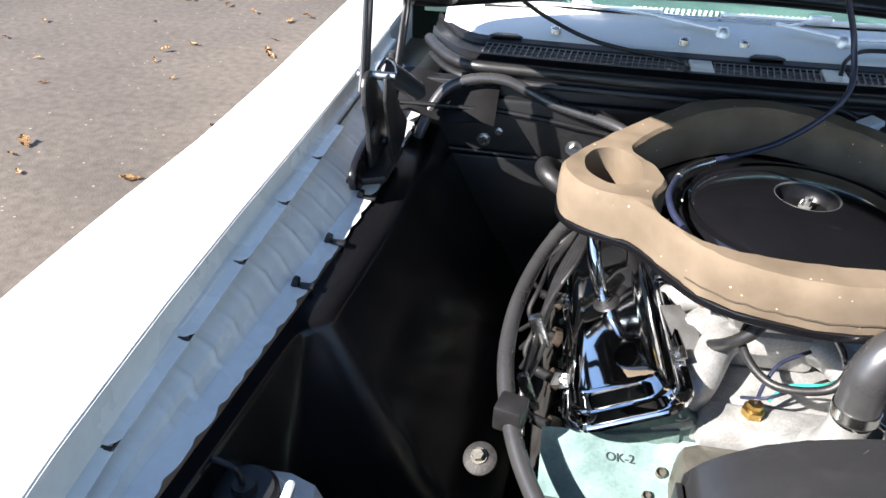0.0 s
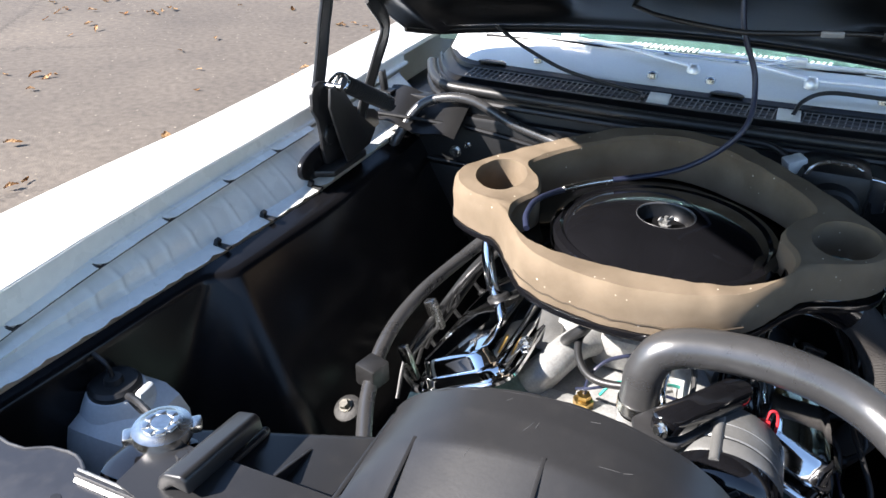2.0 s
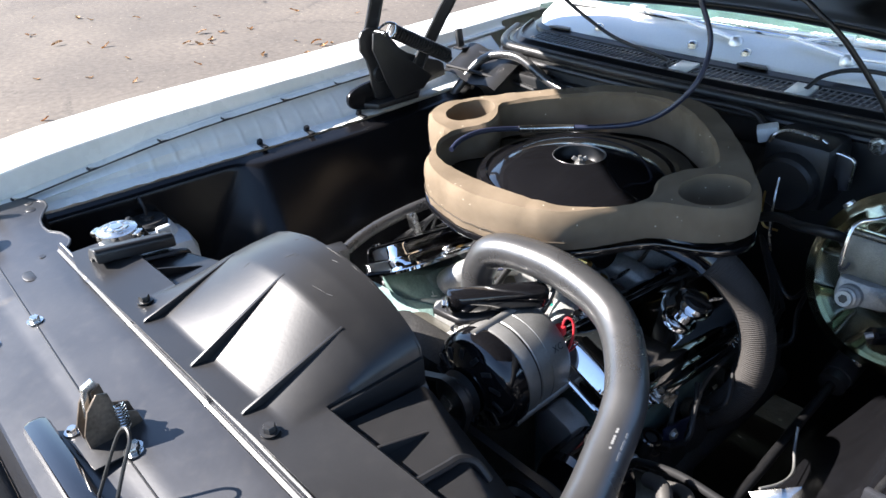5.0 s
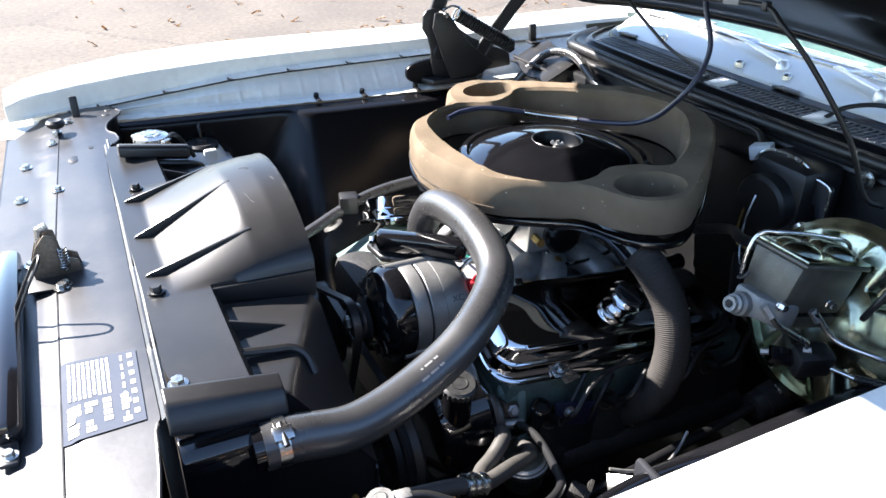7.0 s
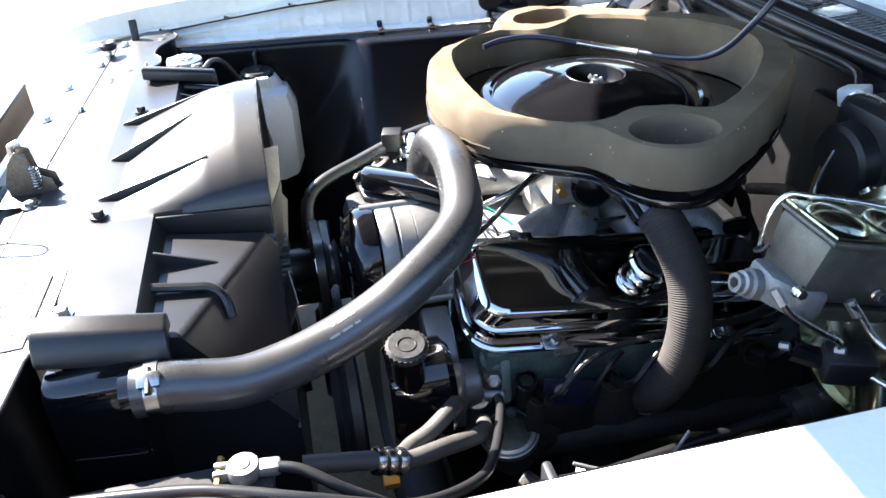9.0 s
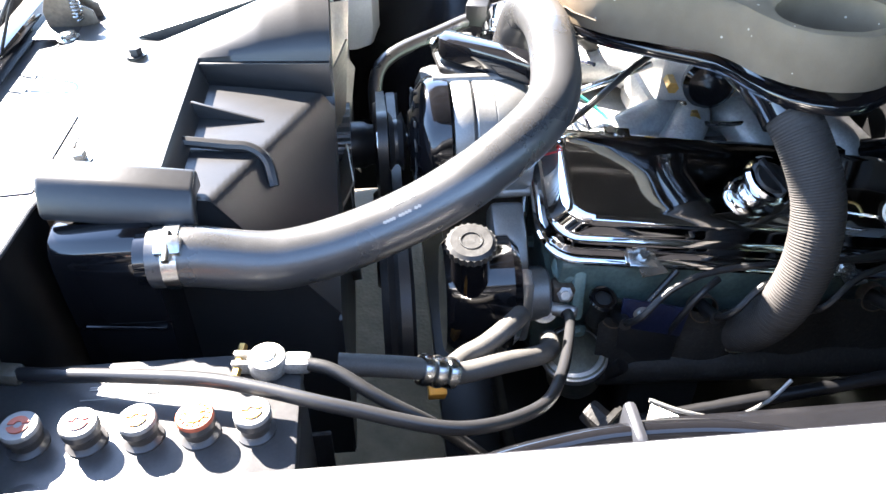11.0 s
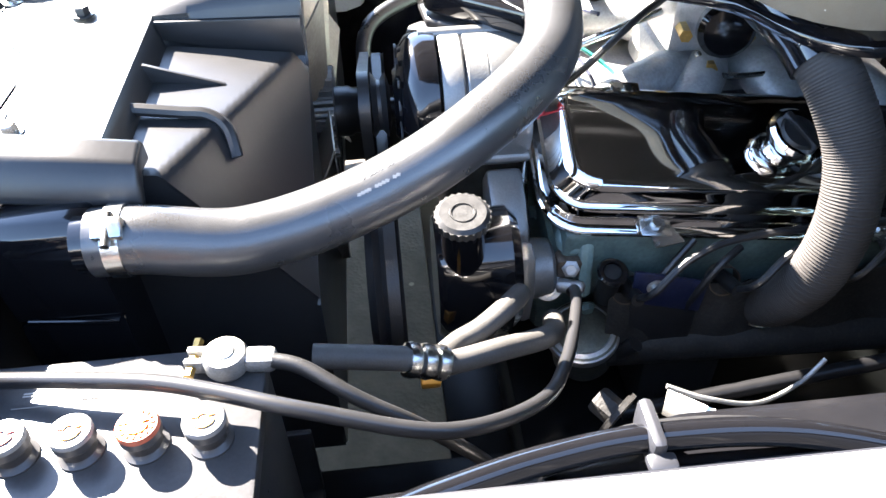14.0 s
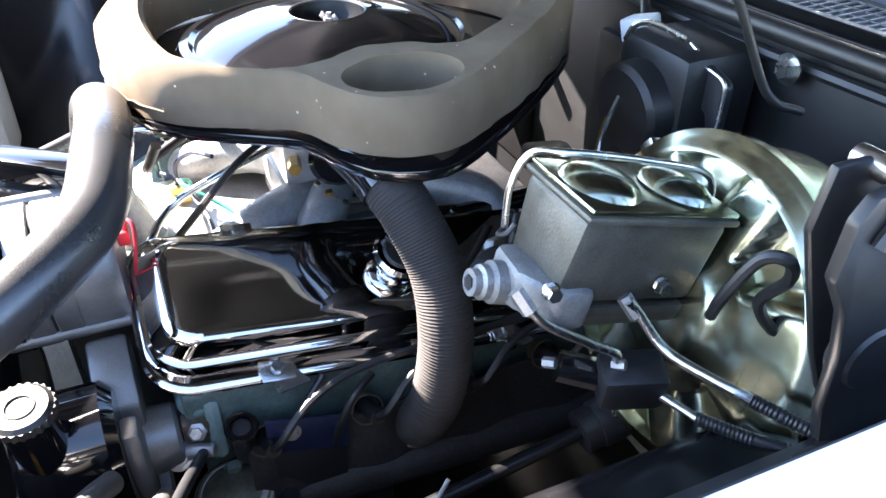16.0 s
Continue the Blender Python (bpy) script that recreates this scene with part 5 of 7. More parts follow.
part("throttle_linkage", tube([(0.09, 0.97, 0.67), (0.12, 0.99, 0.655), (0.125, 1.08, 0.66), (0.11, 1.15, 0.68)], 0.004, 8), ZINC, carb)
part("choke_housing", lathe([(0.032, 0), (0.034, 0.008), (0.034, 0.022), (0.028, 0.028), (0, 0.029)], toward((0.08, 1.0, 0.70), (1, -0.2, 0.1)), 24), GLOSS, carb)
part("vacuum_pipe", tube([(-0.03, 0.93, 0.72), (-0.06, 0.86, 0.70), (-0.03, 0.80, 0.685), (0.035, 0.785, 0.70), (0.06, 0.80, 0.74)], 0.006, 10), RUBBER, carb)
part("vacuum_pipe", tube([(-0.09, 0.90, 0.66), (-0.075, 0.86, 0.70), (-0.05, 0.85, 0.735), (-0.04, 0.86, 0.77)], 0.009, 10), RUBBER, carb)
part("vacuum_pipe", tube([(0.06, 0.93, 0.73), (0.10, 0.88, 0.72), (0.115, 0.83, 0.68), (0.10, 0.80, 0.64)], 0.0045, 8), RUBBER, carb)
part("fuel_pipe", tube([(0.055, 0.93, 0.71), (0.075, 0.87, 0.70), (0.08, 0.80, 0.67), (0.14, 0.76, 0.64), (0.20, 0.74, 0.56)], 0.0048, 10), ZINC, carb, "bright steel fuel pipe")
for k in range(0, 5, 3):
    part("wire", tube([(-0.05 + 0.012 * k, 0.83, 0.63), (-0.03 + 0.012 * k, 0.80 + 0.01 * k, 0.66), (0.02 + 0.008 * k, 0.82, 0.665 + 0.004 * k), (0.10, 0.84 + 0.01 * k, 0.65), (0.15, 0.83, 0.64), (0.178, 0.80, 0.655)], 0.0026, 6), (CORD, RUBBER, RUBBER, GREENWIRE, RUBBER)[k], carb)

# brackets and cables beside the passenger cover
loom = thing("wiring_loom", (-0.30, 0.95, 0.60), "black bundled engine wiring and ignition leads", "wiring")
for k in range(6):
    part("lead", tube([(-0.345 - 0.004 * k, 0.80 + 0.05 * k, 0.53), (-0.352 + 0.006 * k, 0.86 + 0.03 * k, 0.585 + 0.004 * k), (-0.335 + 0.004 * k, 0.96 + 0.01 * k, 0.62 + 0.005 * k), (-0.31 + 0.006 * k, 1.06, 0.66 + 0.006 * k), (-0.26, 1.16, 0.71)], 0.0038, 8), RUBBER, loom)
part("lead_guide", bx(-0.345, -0.325, 0.93, 0.945, 0.59, 0.65, 0.002, ry=-20), ZINC, loom, "bright wire lead guide")
part("lead_guide", bx(-0.352, -0.335, 0.84, 0.852, 0.54, 0.61, 0.002, ry=-20), ZINC, loom, "bright wire lead guide")
bracket = thing("lift_bracket", (-0.14, 0.93, 0.64), "bent pale steel lifting bracket by the manifold", "bracket")
part("plate", prism([(-0.16, 0.88), (-0.11, 0.87), (-0.10, 0.93), (-0.12, 1.0), (-0.165, 0.99)], 0.652, 0.657, Matrix.Translation((0, 0, 0.0)), 0.001), ALU, bracket)
part("upright", bx(-0.166, -0.160, 0.885, 0.985, 0.58, 0.655, 0.002), ALU, bracket)

loom2 = thing("wiring_loom", (0.19, 0.95, 0.69), "black taped wiring loom beside the driver valve cover", "wiring")
part("loom", tube([(0.160, 0.770, 0.640), (0.156, 0.808, 0.650), (0.154, 0.896, 0.640), (0.158, 1.00, 0.632), (0.160, 1.12, 0.622), (0.15, 1.24, 0.62)], 0.0165, 14), GLOSS, loom2)
part("fuel_line", tube([(0.172, 0.79, 0.640), (0.176, 0.88, 0.634), (0.178, 1.00, 0.622), (0.178, 1.13, 0.604)], 0.0055, 10), GLOSS, loom2)
part("loom_tie", lathe([(0.0172, -0.004), (0.0178, -0.003), (0.0178, 0.003), (0.0172, 0.004)], toward((0.154, 0.896, 0.640), (0.02, 0.99, -0.09)), 18), ZINC, loom2, "bright tie band")
part("loom_branch", tube([(0.160, 0.82, 0.655), (0.155, 0.80, 0.65), (0.14, 0.775, 0.64), (0.15, 0.75, 0.60)], 0.007, 10), RUBBER, loom2)

# ---- front accessories ----
alt = thing("alternator", (0.165, 0.69, 0.69), "cast aluminium alternator with a black cooling fan and red wire", "alternator")
AX = lambda y: pose(0.165, y, 0.690, -90)
part("front_half", lathe([(0, 0), (0.060, 0.0), (0.074, 0.003), (0.0755, 0.006), (0.0755, 0.0245), (0.074, 0.026), (0.0, 0.026)], AX(0.645), 48), ALTGREY, alt)
part("seam", lathe([(0, 0), (0.0735, 0), (0.0735, 0.004), (0, 0.004)], AX(0.6705), 48), BLACK, alt, "dark joint between the casting halves")
part("rear_half", lathe([(0, 0), (0.074, 0.0), (0.0752, 0.0015), (0.0752, 0.022), (0.0745, 0.0225), (0.0745, 0.0235), (0.0752, 0.024), (0.0752, 0.058), (0.070, 0.066), (0.044, 0.070), (0, 0.070)], AX(0.674), 48), ALTGREY, alt)
bm = lathe([(0.0, 0), (0.036, 0.0), (0.040, 0.004), (0.060, 0.007), (0.072, 0.016), (0.0765, 0.024), (0.0775, 0.034), (0.0770, 0.046), (0.0, 0.048)], AX(0.598), 48)
fan_shell = part("cooling_fan", bm, GLOSS, alt, "black finned cooling fan")
for k in range(14):
    a = 2 * math.pi * k / 14
    part("fan_fin", box(0.020, 0.007, 0.0025, AX(0.6035) @ pose(0.055 * math.cos(a), 0.055 * math.sin(a), 0, 0, 0, math.degrees(a) + 25), 0.0008), BLACK, fan_shell)
part("pulley", lathe([(0, 0), (0.028, 0), (0.036, 0.004), (0.028, 0.010), (0.028, 0.014), (0.036, 0.020), (0.020, 0.024), (0, 0.024)], AX(0.570), 32), BLACK, alt)
part("shaft_nut", lathe([(0, 0), (0.012, 0), (0.012, 0.012), (0, 0.012)], AX(0.559), 6), ZINC, alt)
for a in (100, 215, 330):
    p = pose(0.165 + 0.074 * math.cos(radians(a)), 0, 0.690 + 0.074 * math.sin(radians(a)))
    part("through_bolt", rod((p.translation.x, 0.628, p.translation.z), (p.translation.x, 0.738, p.translation.z), 0.0068, seg=12), ALTGREY, alt)
lettering("casting_mark", "XC", 0.014, Matrix.Translation((0.2285, 0.718, 0.7312)) @ Matrix(((0, -0.535, 0.84, 0), (1, 0, 0, 0), (0, 0.84, 0.535, 0), (0, 0, 0, 1))), DARKINK, alt)
part("rear_plug", bx(0.198, 0.214, 0.744, 0.756, 0.726, 0.742, 0.003), RED, alt, "red plastic plug")
part("red_wire", tube([(0.208, 0.752, 0.742), (0.211, 0.757, 0.753), (0.219, 0.761, 0.750), (0.223, 0.760, 0.735), (0.221, 0.755, 0.710), (0.212, 0.752, 0.69)], 0.0020, 8), RED, alt, "red insulated wire")
alt.location += Vector((0.0, 0.0, -0.015))
brace = thing("alternator_brace", (0.11, 0.68, 0.77), "gloss black folded steel brace over the alternator", "bracket")
part("arm", prism([(0.072, 0.656), (0.078, 0.644), (0.098, 0.638), (0.112, 0.648), (0.184, 0.738), (0.184, 0.752), (0.170, 0.764), (0.156, 0.762)], 0.750, 0.779, bevel=0.007), GLOSS, brace)
part("plate", prism([(0.060, 0.635), (0.11, 0.64), (0.15, 0.69), (0.10, 0.73), (0.05, 0.67)], 0.735, 0.747, bevel=0.004), BLACK, brace)
bolt(brace, (0.088, 0.640, 0.764), (-0.6, -0.7, 0.1), 0.007, 0.008)

fan = thing("cooling_fan", (-0.01, 0.545, 0.60), "steel radiator fan with a ribbed clutch hub", "fan")
FX, FZ = -0.004, 0.568
hub = []
for k in range(96):
    a = 2 * math.pi * k / 96
    r = 0.058 + (0.004 if k % 4 < 2 else -0.004)
    hub.append((r * math.cos(a), r * math.sin(a)))
part("clutch_hub", prism(hub, -0.020, 0.022, pose(FX, 0.500, FZ, -90)), ALTGREY, fan, "finned dull metal clutch hub")
part("hub_boss", lathe([(0, 0.018), (0.034, 0.020), (0.034, 0.040), (0.030, 0.046), (0.030, 0.072), (0, 0.074)], pose(FX, 0.500, FZ, -90), 32), BLACK, fan)
for k in range(7):
    a = 2 * math.pi * k / 7 + 0.10

    def blade(u, v, a=a):
        r = 0.055 + 0.146 * u
        w = (v - 0.5) * (0.070 + 0.045 * u)
        ca, sa = math.cos(a), math.sin(a)
        tx, tz = -sa, ca
        return Vector((FX + r * ca + w * tx * 0.85, 0.500 + w * 0.50 + 0.006 * math.sin(3.1 * v), FZ + r * sa + w * tz * 0.85))
    part("blade", sheet(blade, 8, 8, 0.002), FANMETAL, fan, "dusty bare metal blade")
part("shaft", rod((FX, 0.55, FZ), (FX, 0.70, FZ), 0.014, seg=16), BLACK, fan)


def pulley(parent, x, y, z, r, name="pulley"):
    return part(name, lathe([(0, 0), (r * 0.35, 0), (r * 0.4, -0.008), (r * 0.8, -0.008), (r * 0.86, 0), (r, 0.0), (r - 0.007, 0.007), (r, 0.014), (r - 0.007, 0.021), (r, 0.028), (0, 0.028)], pose(x, y, z, -90), 40), BLACK, parent)


drive = thing("belt_drive", (0, 0.6, 0.5), "black pulleys and rubber drive belts at the engine front", "belt drive")
pulley(drive, FX, 0.563, FZ, 0.074, "pump_pulley")
pulley(drive, FX, 0.556, 0.385, 0.095, "crank_pulley")
pulley(drive, 0.315, 0.563, 0.545, 0.078, "steering_pump_pulley")


def belt(a, b, c, y, w=0.010, t=0.007):
    """A V-belt round three pulleys given as (x, z, radius)."""
    pts = []
    ring = [a, b, c]
    n = 64
    # outline of the pulleys by support in each direction
    for k in range(n):
        d = (math.cos(2 * math.pi * k / n), math.sin(2 * math.pi * k / n))
        best = max(ring, key=lambda q: q[0] * d[0] + q[1] * d[1] + q[2])
        pts.append((best[0] + best[2] * d[0], best[1] + best[2] * d[1], d))
    bm = bmesh.new()
    rows_ = [[bm.verts.new((x + d[0] * o, y + q, z + d[1] * o)) for o, q in ((0, 0), (t, -0.001), (t, w + 0.001), (0, w))] for x, z, d in pts]
    for k in range(n):
        p, q = rows_[k], rows_[(k + 1) % n]
        for j in range(4):
            i = (j + 1) % 4
            bm.faces.new((p[j], p[i], q[i], q[j]))
    return bm


part("alternator_belt", belt((0.165, 0.675, 0.032), (FX, FZ, 0.069), (FX, 0.385, 0.090), 0.561), RUBBER, drive)
part("steering_belt", belt((0.315, 0.545, 0.073), (FX, FZ, 0.067), (FX, 0.385, 0.090), 0.576), RUBBER, drive)
part("timing_cover", bx(-0.14, 0.16, 0.66, 0.775, 0.34, 0.60, 0.03), IRON, engine)
part("water_pump", bx(-0.09, 0.08, 0.62, 0.70, 0.53, 0.66, 0.025), BLACKIRON, engine)

steer = thing("steering_pump", (0.345, 0.66, 0.60), "black power steering pump with a worn ribbed cap", "power steering pump")
part("reservoir", lathe([(0, 0), (0.060, 0.0), (0.066, 0.008), (0.066, 0.075), (0.056, 0.085), (0, 0.085)], pose(0.325, 0.625, 0.560, -90) @ Matrix.Diagonal((0.9, 1.15, 1, 1)), 36), GLOSS, steer)
part("filler_neck", rod((0.352, 0.652, 0.60), (0.363, 0.650, 0.668), 0.021, seg=24), GLOSS, steer)
cm2 = toward((0.3625, 0.650, 0.664), (0.16, -0.02, 1))
bm = lathe([(0.023, 0.0), (0.0255, 0.002), (0.0255, 0.010), (0.022, 0.013), (0.0125, 0.0128), (0.012, 0.0138), (0.0105, 0.0138), (0.010, 0.0125), (0.005, 0.0125), (0.0, 0.0125)], cm2, 36)
prism([((0.0262 + 0.0010 * (k % 2 * 2 - 1)) * math.cos(2 * math.pi * k / 48), (0.0262 + 0.0010 * (k % 2 * 2 - 1)) * math.sin(2 * math.pi * k / 48)) for k in range(48)], 0.002, 0.010, cm2, 0, bm=bm)
part("filler_cap", bm, PUMPCAP, steer, "worn dark ribbed filler cap")
part("mount_arm", prism([(0.27, 0.46), (0.325, 0.47), (0.330, 0.545), (0.305, 0.572), (0.25, 0.57), (0.245, 0.50)], 0.693, 0.711, Matrix(((1, 0, 0, 0), (0, 0, 1, 0), (0, 1, 0, 0), (0, 0, 0, 1))), 0.004), ALTGREY, steer, "cast aluminium mounting arm")
part("mount_arm", prism([(0.33, 0.47), (0.375, 0.50), (0.37, 0.60), (0.34, 0.61), (0.325, 0.55)], 0.680, 0.697, Matrix(((1, 0, 0, 0), (0, 0, 1, 0), (0, 1, 0, 0), (0, 0, 0, 1))), 0.004), ALTGREY, steer)
part("mount_ear", prism([(0.325, 0.60), (0.352, 0.598), (0.358, 0.55), (0.345, 0.50), (0.318, 0.475), (0.295, 0.49), (0.305, 0.56)], 0.709, 0.726, Matrix(((1, 0, 0, 0), (0, 0, 1, 0), (0, 1, 0, 0), (0, 0, 0, 1))), 0.005), ALTGREY, steer)
part("rear_casting", rod((0.292, 0.712, 0.528), (0.292, 0.758, 0.528), 0.036, 0.033, 32, 0.004), ALTGREY, steer, "dull cast metal mounting boss")
part("bridge_casting", prism([(0.21, 0.60), (0.235, 0.628), (0.275, 0.612), (0.300, 0.585), (0.306, 0.55), (0.27, 0.54), (0.22, 0.56)], 0.690, 0.730, Matrix(((1, 0, 0, 0), (0, 0, 1, 0), (0, 1, 0, 0), (0, 0, 0, 1))), 0.006), ALTGREY, steer, "dull cast metal bridge")
bolt(steer, (0.372, 0.688, 0.53), (1, 0, 0), 0.008, 0.009)
part("tag", bx(0.405, 0.43, 0.60, 0.62, 0.500, 0.53, 0.002, ry=30), YELLOW, steer, "small orange tag")

blue = thing("dipstick_bracket", (0.30, 0.885, 0.478), "dark blue painted bracket bolted to the cylinder head", "bracket")
part("plate", prism([(0.836, 0.511), (0.918, 0.487), (0.922, 0.532), (0.836, 0.557)], -0.002, 0.002, Matrix(((0, 0, 1, 0.341), (1, 0, 0, 0), (0, 1, 0, 0), (0, 0, 0, 1))), 0.0008), BLUEPAINT, blue)
part("lower_plate", prism([(0.842, 0.440), (0.915, 0.420), (0.916, 0.486), (0.838, 0.510)], -0.002, 0.002, Matrix(((0, 0, 1, 0.340), (1, 0, 0, 0), (0, 1, 0, 0), (0, 0, 0, 1))), 0.0008), BLACK, blue)
bolt(blue, (0.343, 0.861, 0.533), (1, 0, 0.1), 0.0065, 0.007, 1.5, ALU)
stick = thing("dipstick", (0.33, 0.86, 0.52), "thin black steel dipstick tube beside the head", "dipstick")
part("tube", tube([(0.318, 0.905, 0.575), (0.332, 0.872, 0.540), (0.336, 0.845, 0.500), (0.332, 0.825, 0.455)], 0.0042, 8), BLACK, stick)
part("cross_wire", tube([(0.326, 0.955, 0.565), (0.340, 0.930, 0.555), (0.344, 0.910, 0.520), (0.336, 0.905, 0.480), (0.330, 0.93, 0.45)], 0.0045, 8), RUBBER, stick)
boss = thing("water_fitting", (0.30, 0.76, 0.56), "cast blue-green boss with a pale plug on the head front", "fitting")
part("boss", lathe([(0, 0), (0.017, 0.0), (0.018, 0.003), (0.018, 0.028), (0.014, 0.033), (0.012, 0.034), (0, 0.034)], toward((0.280, 0.785, 0.548), (0.52, -0.28, 0.8)), 24), TEAL, boss)
part("pillar", bx(0.292, 0.318, 0.782, 0.800, 0.500, 0.575, 0.008, ry=-8), TEAL, boss)
part("rusty_block", bx(0.292, 0.316, 0.758, 0.790, 0.528, 0.556, 0.007), BOWL, boss, "rust-stained block")
part("plug", lathe([(0, 0), (0.010, 0), (0.010, 0.006), (0.006, 0.008), (0.006, 0.012), (0, 0.012)], toward((0.314, 0.774, 0.544), (0.8, -0.2, 0.5)), 6), ALU, boss, "pale hex plug")
ground_lug = thing("ground_cable_lug", (0.318, 0.748, 0.52), "bright bolted cable lug on the cylinder head", "cable lug")
lug_m = toward((0.312, 0.751, 0.518), (0.72, -0.30, 0.62))
part("ring", lathe([(0, 0), (0.0165, 0), (0.0175, 0.0015), (0.0165, 0.003), (0.012, 0.0035), (0.0115, 0.006), (0.0085, 0.0065), (0, 0.0065)], lug_m, 28), ALU, ground_lug)
part("bolt_head", lathe([(0, 0.006), (0.0062, 0.006), (0.0062, 0.011), (0, 0.0115)], lug_m, 6), ZINC, ground_lug)
part("tail", rod((0.318, 0.760, 0.524), (0.332, 0.786, 0.530), 0.0085, 0.007, 14, 0.002), ALU, ground_lug)
boot = thing("plug_boot", (0.33, 0.814, 0.53), "black rubber sparking plug boot on the cylinder head", "plug boot")
part("boot", rod((0.318, 0.816, 0.498), (0.334, 0.814, 0.552), 0.0125, 0.0115, 18, 0.002), RUBBER, boot)
part("collar", lathe([(0.0105, 0), (0.0165, 0.001), (0.0170, 0.004), (0.0150, 0.006), (0.0105, 0.006)], toward((0.334, 0.814, 0.550), (0.3, 0, 0.95)), 24), GLOSS, boot)
pump = thing("fuel_pump", (0.325, 0.80, 0.44), "dull metal canister fuel pump on the engine side", "fuel pump")
PM = pose(0.322, 0.797, 0.428, 8, 10)
part("bowl", lathe([(0.0, -0.045), (0.030, -0.043), (0.036, -0.03), (0.0375, 0.012), (0.041, 0.016), (0.041, 0.022)], PM, 32), PUMPMETAL, pump)
part("cap", lathe([(0.041, 0.022), (0.0405, 0.027), (0.034, 0.030), (0.016, 0.036), (0, 0.037)], PM, 32), PUMPMETAL, pump)
part("rim", lathe([(0.0415, 0.013), (0.0430, 0.018), (0.0425, 0.025), (0.034, 0.031), (0.032, 0.0305)], PM, 32), ALU, pump, "pale cast pump rim")
part("inlet", rod((0.340, 0.83, 0.42), (0.350, 0.85, 0.45), 0.010, seg=14), RUBBER, pump)
part("engine_mount", bx(0.22, 0.34, 0.87, 0.97, 0.30, 0.42, 0.01), BLACK, engine)

# heater and steering hoses
ps = thing("steering_hose", (0.48, 0.62, 0.62), "grey rubber steering hoses joined by a bright crimp", "hose")
part("hose", tube([(0.494, 0.513, 0.647), (0.497, 0.582, 0.638), (0.492, 0.617, 0.620), (0.473, 0.669, 0.609), (0.443, 0.721, 0.587), (0.40, 0.735, 0.56)], 0.0105, 16), PSHOSE, ps)
part("hose", tube([(0.485, 0.615, 0.618), (0.464, 0.633, 0.612), (0.45, 0.656, 0.612), (0.43, 0.684, 0.618), (0.40, 0.70, 0.60)], 0.0105, 16), PSHOSE, ps)
bm = bmesh.new()
for k in range(3):
    a = Vector((0.497, 0.586, 0.636)).lerp(Vector((0.491, 0.622, 0.619)), k / 3)
    b = Vector((0.497, 0.586, 0.636)).lerp(Vector((0.491, 0.622, 0.619)), (k + 0.85) / 3)
    lathe([(0.0105, 0), (0.0145, 0.001), (0.0155, (b - a).length / 2), (0.0145, (b - a).length - 0.001), (0.0105, (b - a).length)], toward(a, b - a), 18, bm)
part("crimp", bm, ZINC, ps, "bright ribbed crimp sleeve")

heater = thing("heater_hose", (-0.35, 0.85, 0.62), "long grey rubber heater hose beside the valve cover", "hose")
part("hose", tube([(-0.25, 1.26, 0.70), (-0.292, 1.20, 0.685), (-0.346, 1.10, 0.648), (-0.377, 0.954, 0.636), (-0.378, 0.818, 0.621), (-0.344, 0.689, 0.590), (-0.275, 0.573, 0.560), (-0.20, 0.56, 0.47)], 0.0125, 16), HOSE, heater)
part("retaining_clip", bx(-0.385, -0.345, 0.735, 0.775, 0.595, 0.635, 0.004, rz=-15), RUBBER, heater, "black plastic hose clip")
heater2 = thing("heater_hose", (-0.45, 1.38, 0.85), "grey rubber hose curving over the firewall", "hose")
part("hose", tube([(-0.60, 1.30, 0.745), (-0.595, 1.324, 0.774), (-0.554, 1.373, 0.842), (-0.456, 1.387, 0.862), (-0.348, 1.382, 0.823), (-0.22, 1.36, 0.795), (-0.15, 1.30, 0.76)], 0.0105, 14), HOSE, heater2)
stub = thing("heater_hose", (-0.34, 1.2, 0.76), "short black rubber hose elbow near the firewall", "hose")
part("hose", tube([(-0.30, 1.15, 0.75), (-0.345, 1.17, 0.775), (-0.352, 1.22, 0.77), (-0.32, 1.26, 0.74), (-0.26, 1.28, 0.72)], 0.017, 16), RUBBER, stub)
lug = thing("steering_box_bolt", (-0.397, 0.73, 0.55), "large zinc bolt on a rubber mount", "bolt")
part("washer", lathe([(0, 0), (0.024, 0), (0.024, 0.004), (0.018, 0.008), (0, 0.008)], toward((-0.40, 0.73, 0.545), (-0.2, -0.5, 1)), 28), BLACKIRON, lug)
bolt(lug, Vector((-0.402, 0.727, 0.554)), (-0.2, -0.5, 1), 0.009, 0.010, 1.3, IRON)

duct = thing("preheat_duct", (0.36, 1.0, 0.6), "grey corrugated flexible duct below the air cleaner", "duct")
DUCT = [(0.285, 0.985, 0.782), (0.326, 1.002, 0.748), (0.360, 1.016, 0.700), (0.384, 1.014, 0.640), (0.384, 1.006, 0.572), (0.356, 1.000, 0.508), (0.318, 1.003, 0.464)]
part("corrugated_tube", tube(DUCT, 0.0275, 24, 10, wave=0.0007, pitch=0.0032), FLEX, duct)
part("inlet_elbow", tube([(0.20, 0.965, 0.800), (0.235, 0.97, 0.797), (0.275, 0.985, 0.783), (0.30, 0.993, 0.768)], 0.031, 24), GLOSS, duct, "gloss black snorkel elbow")
band(duct, (0.324, 1.003, 0.470), (0.316, 1.003, 0.461), 0.028, "bright duct clamp")
part("stove_pipe", rod((0.322, 1.003, 0.468), (0.285, 1.004, 0.42), 0.030, seg=24), GLOSS, duct)

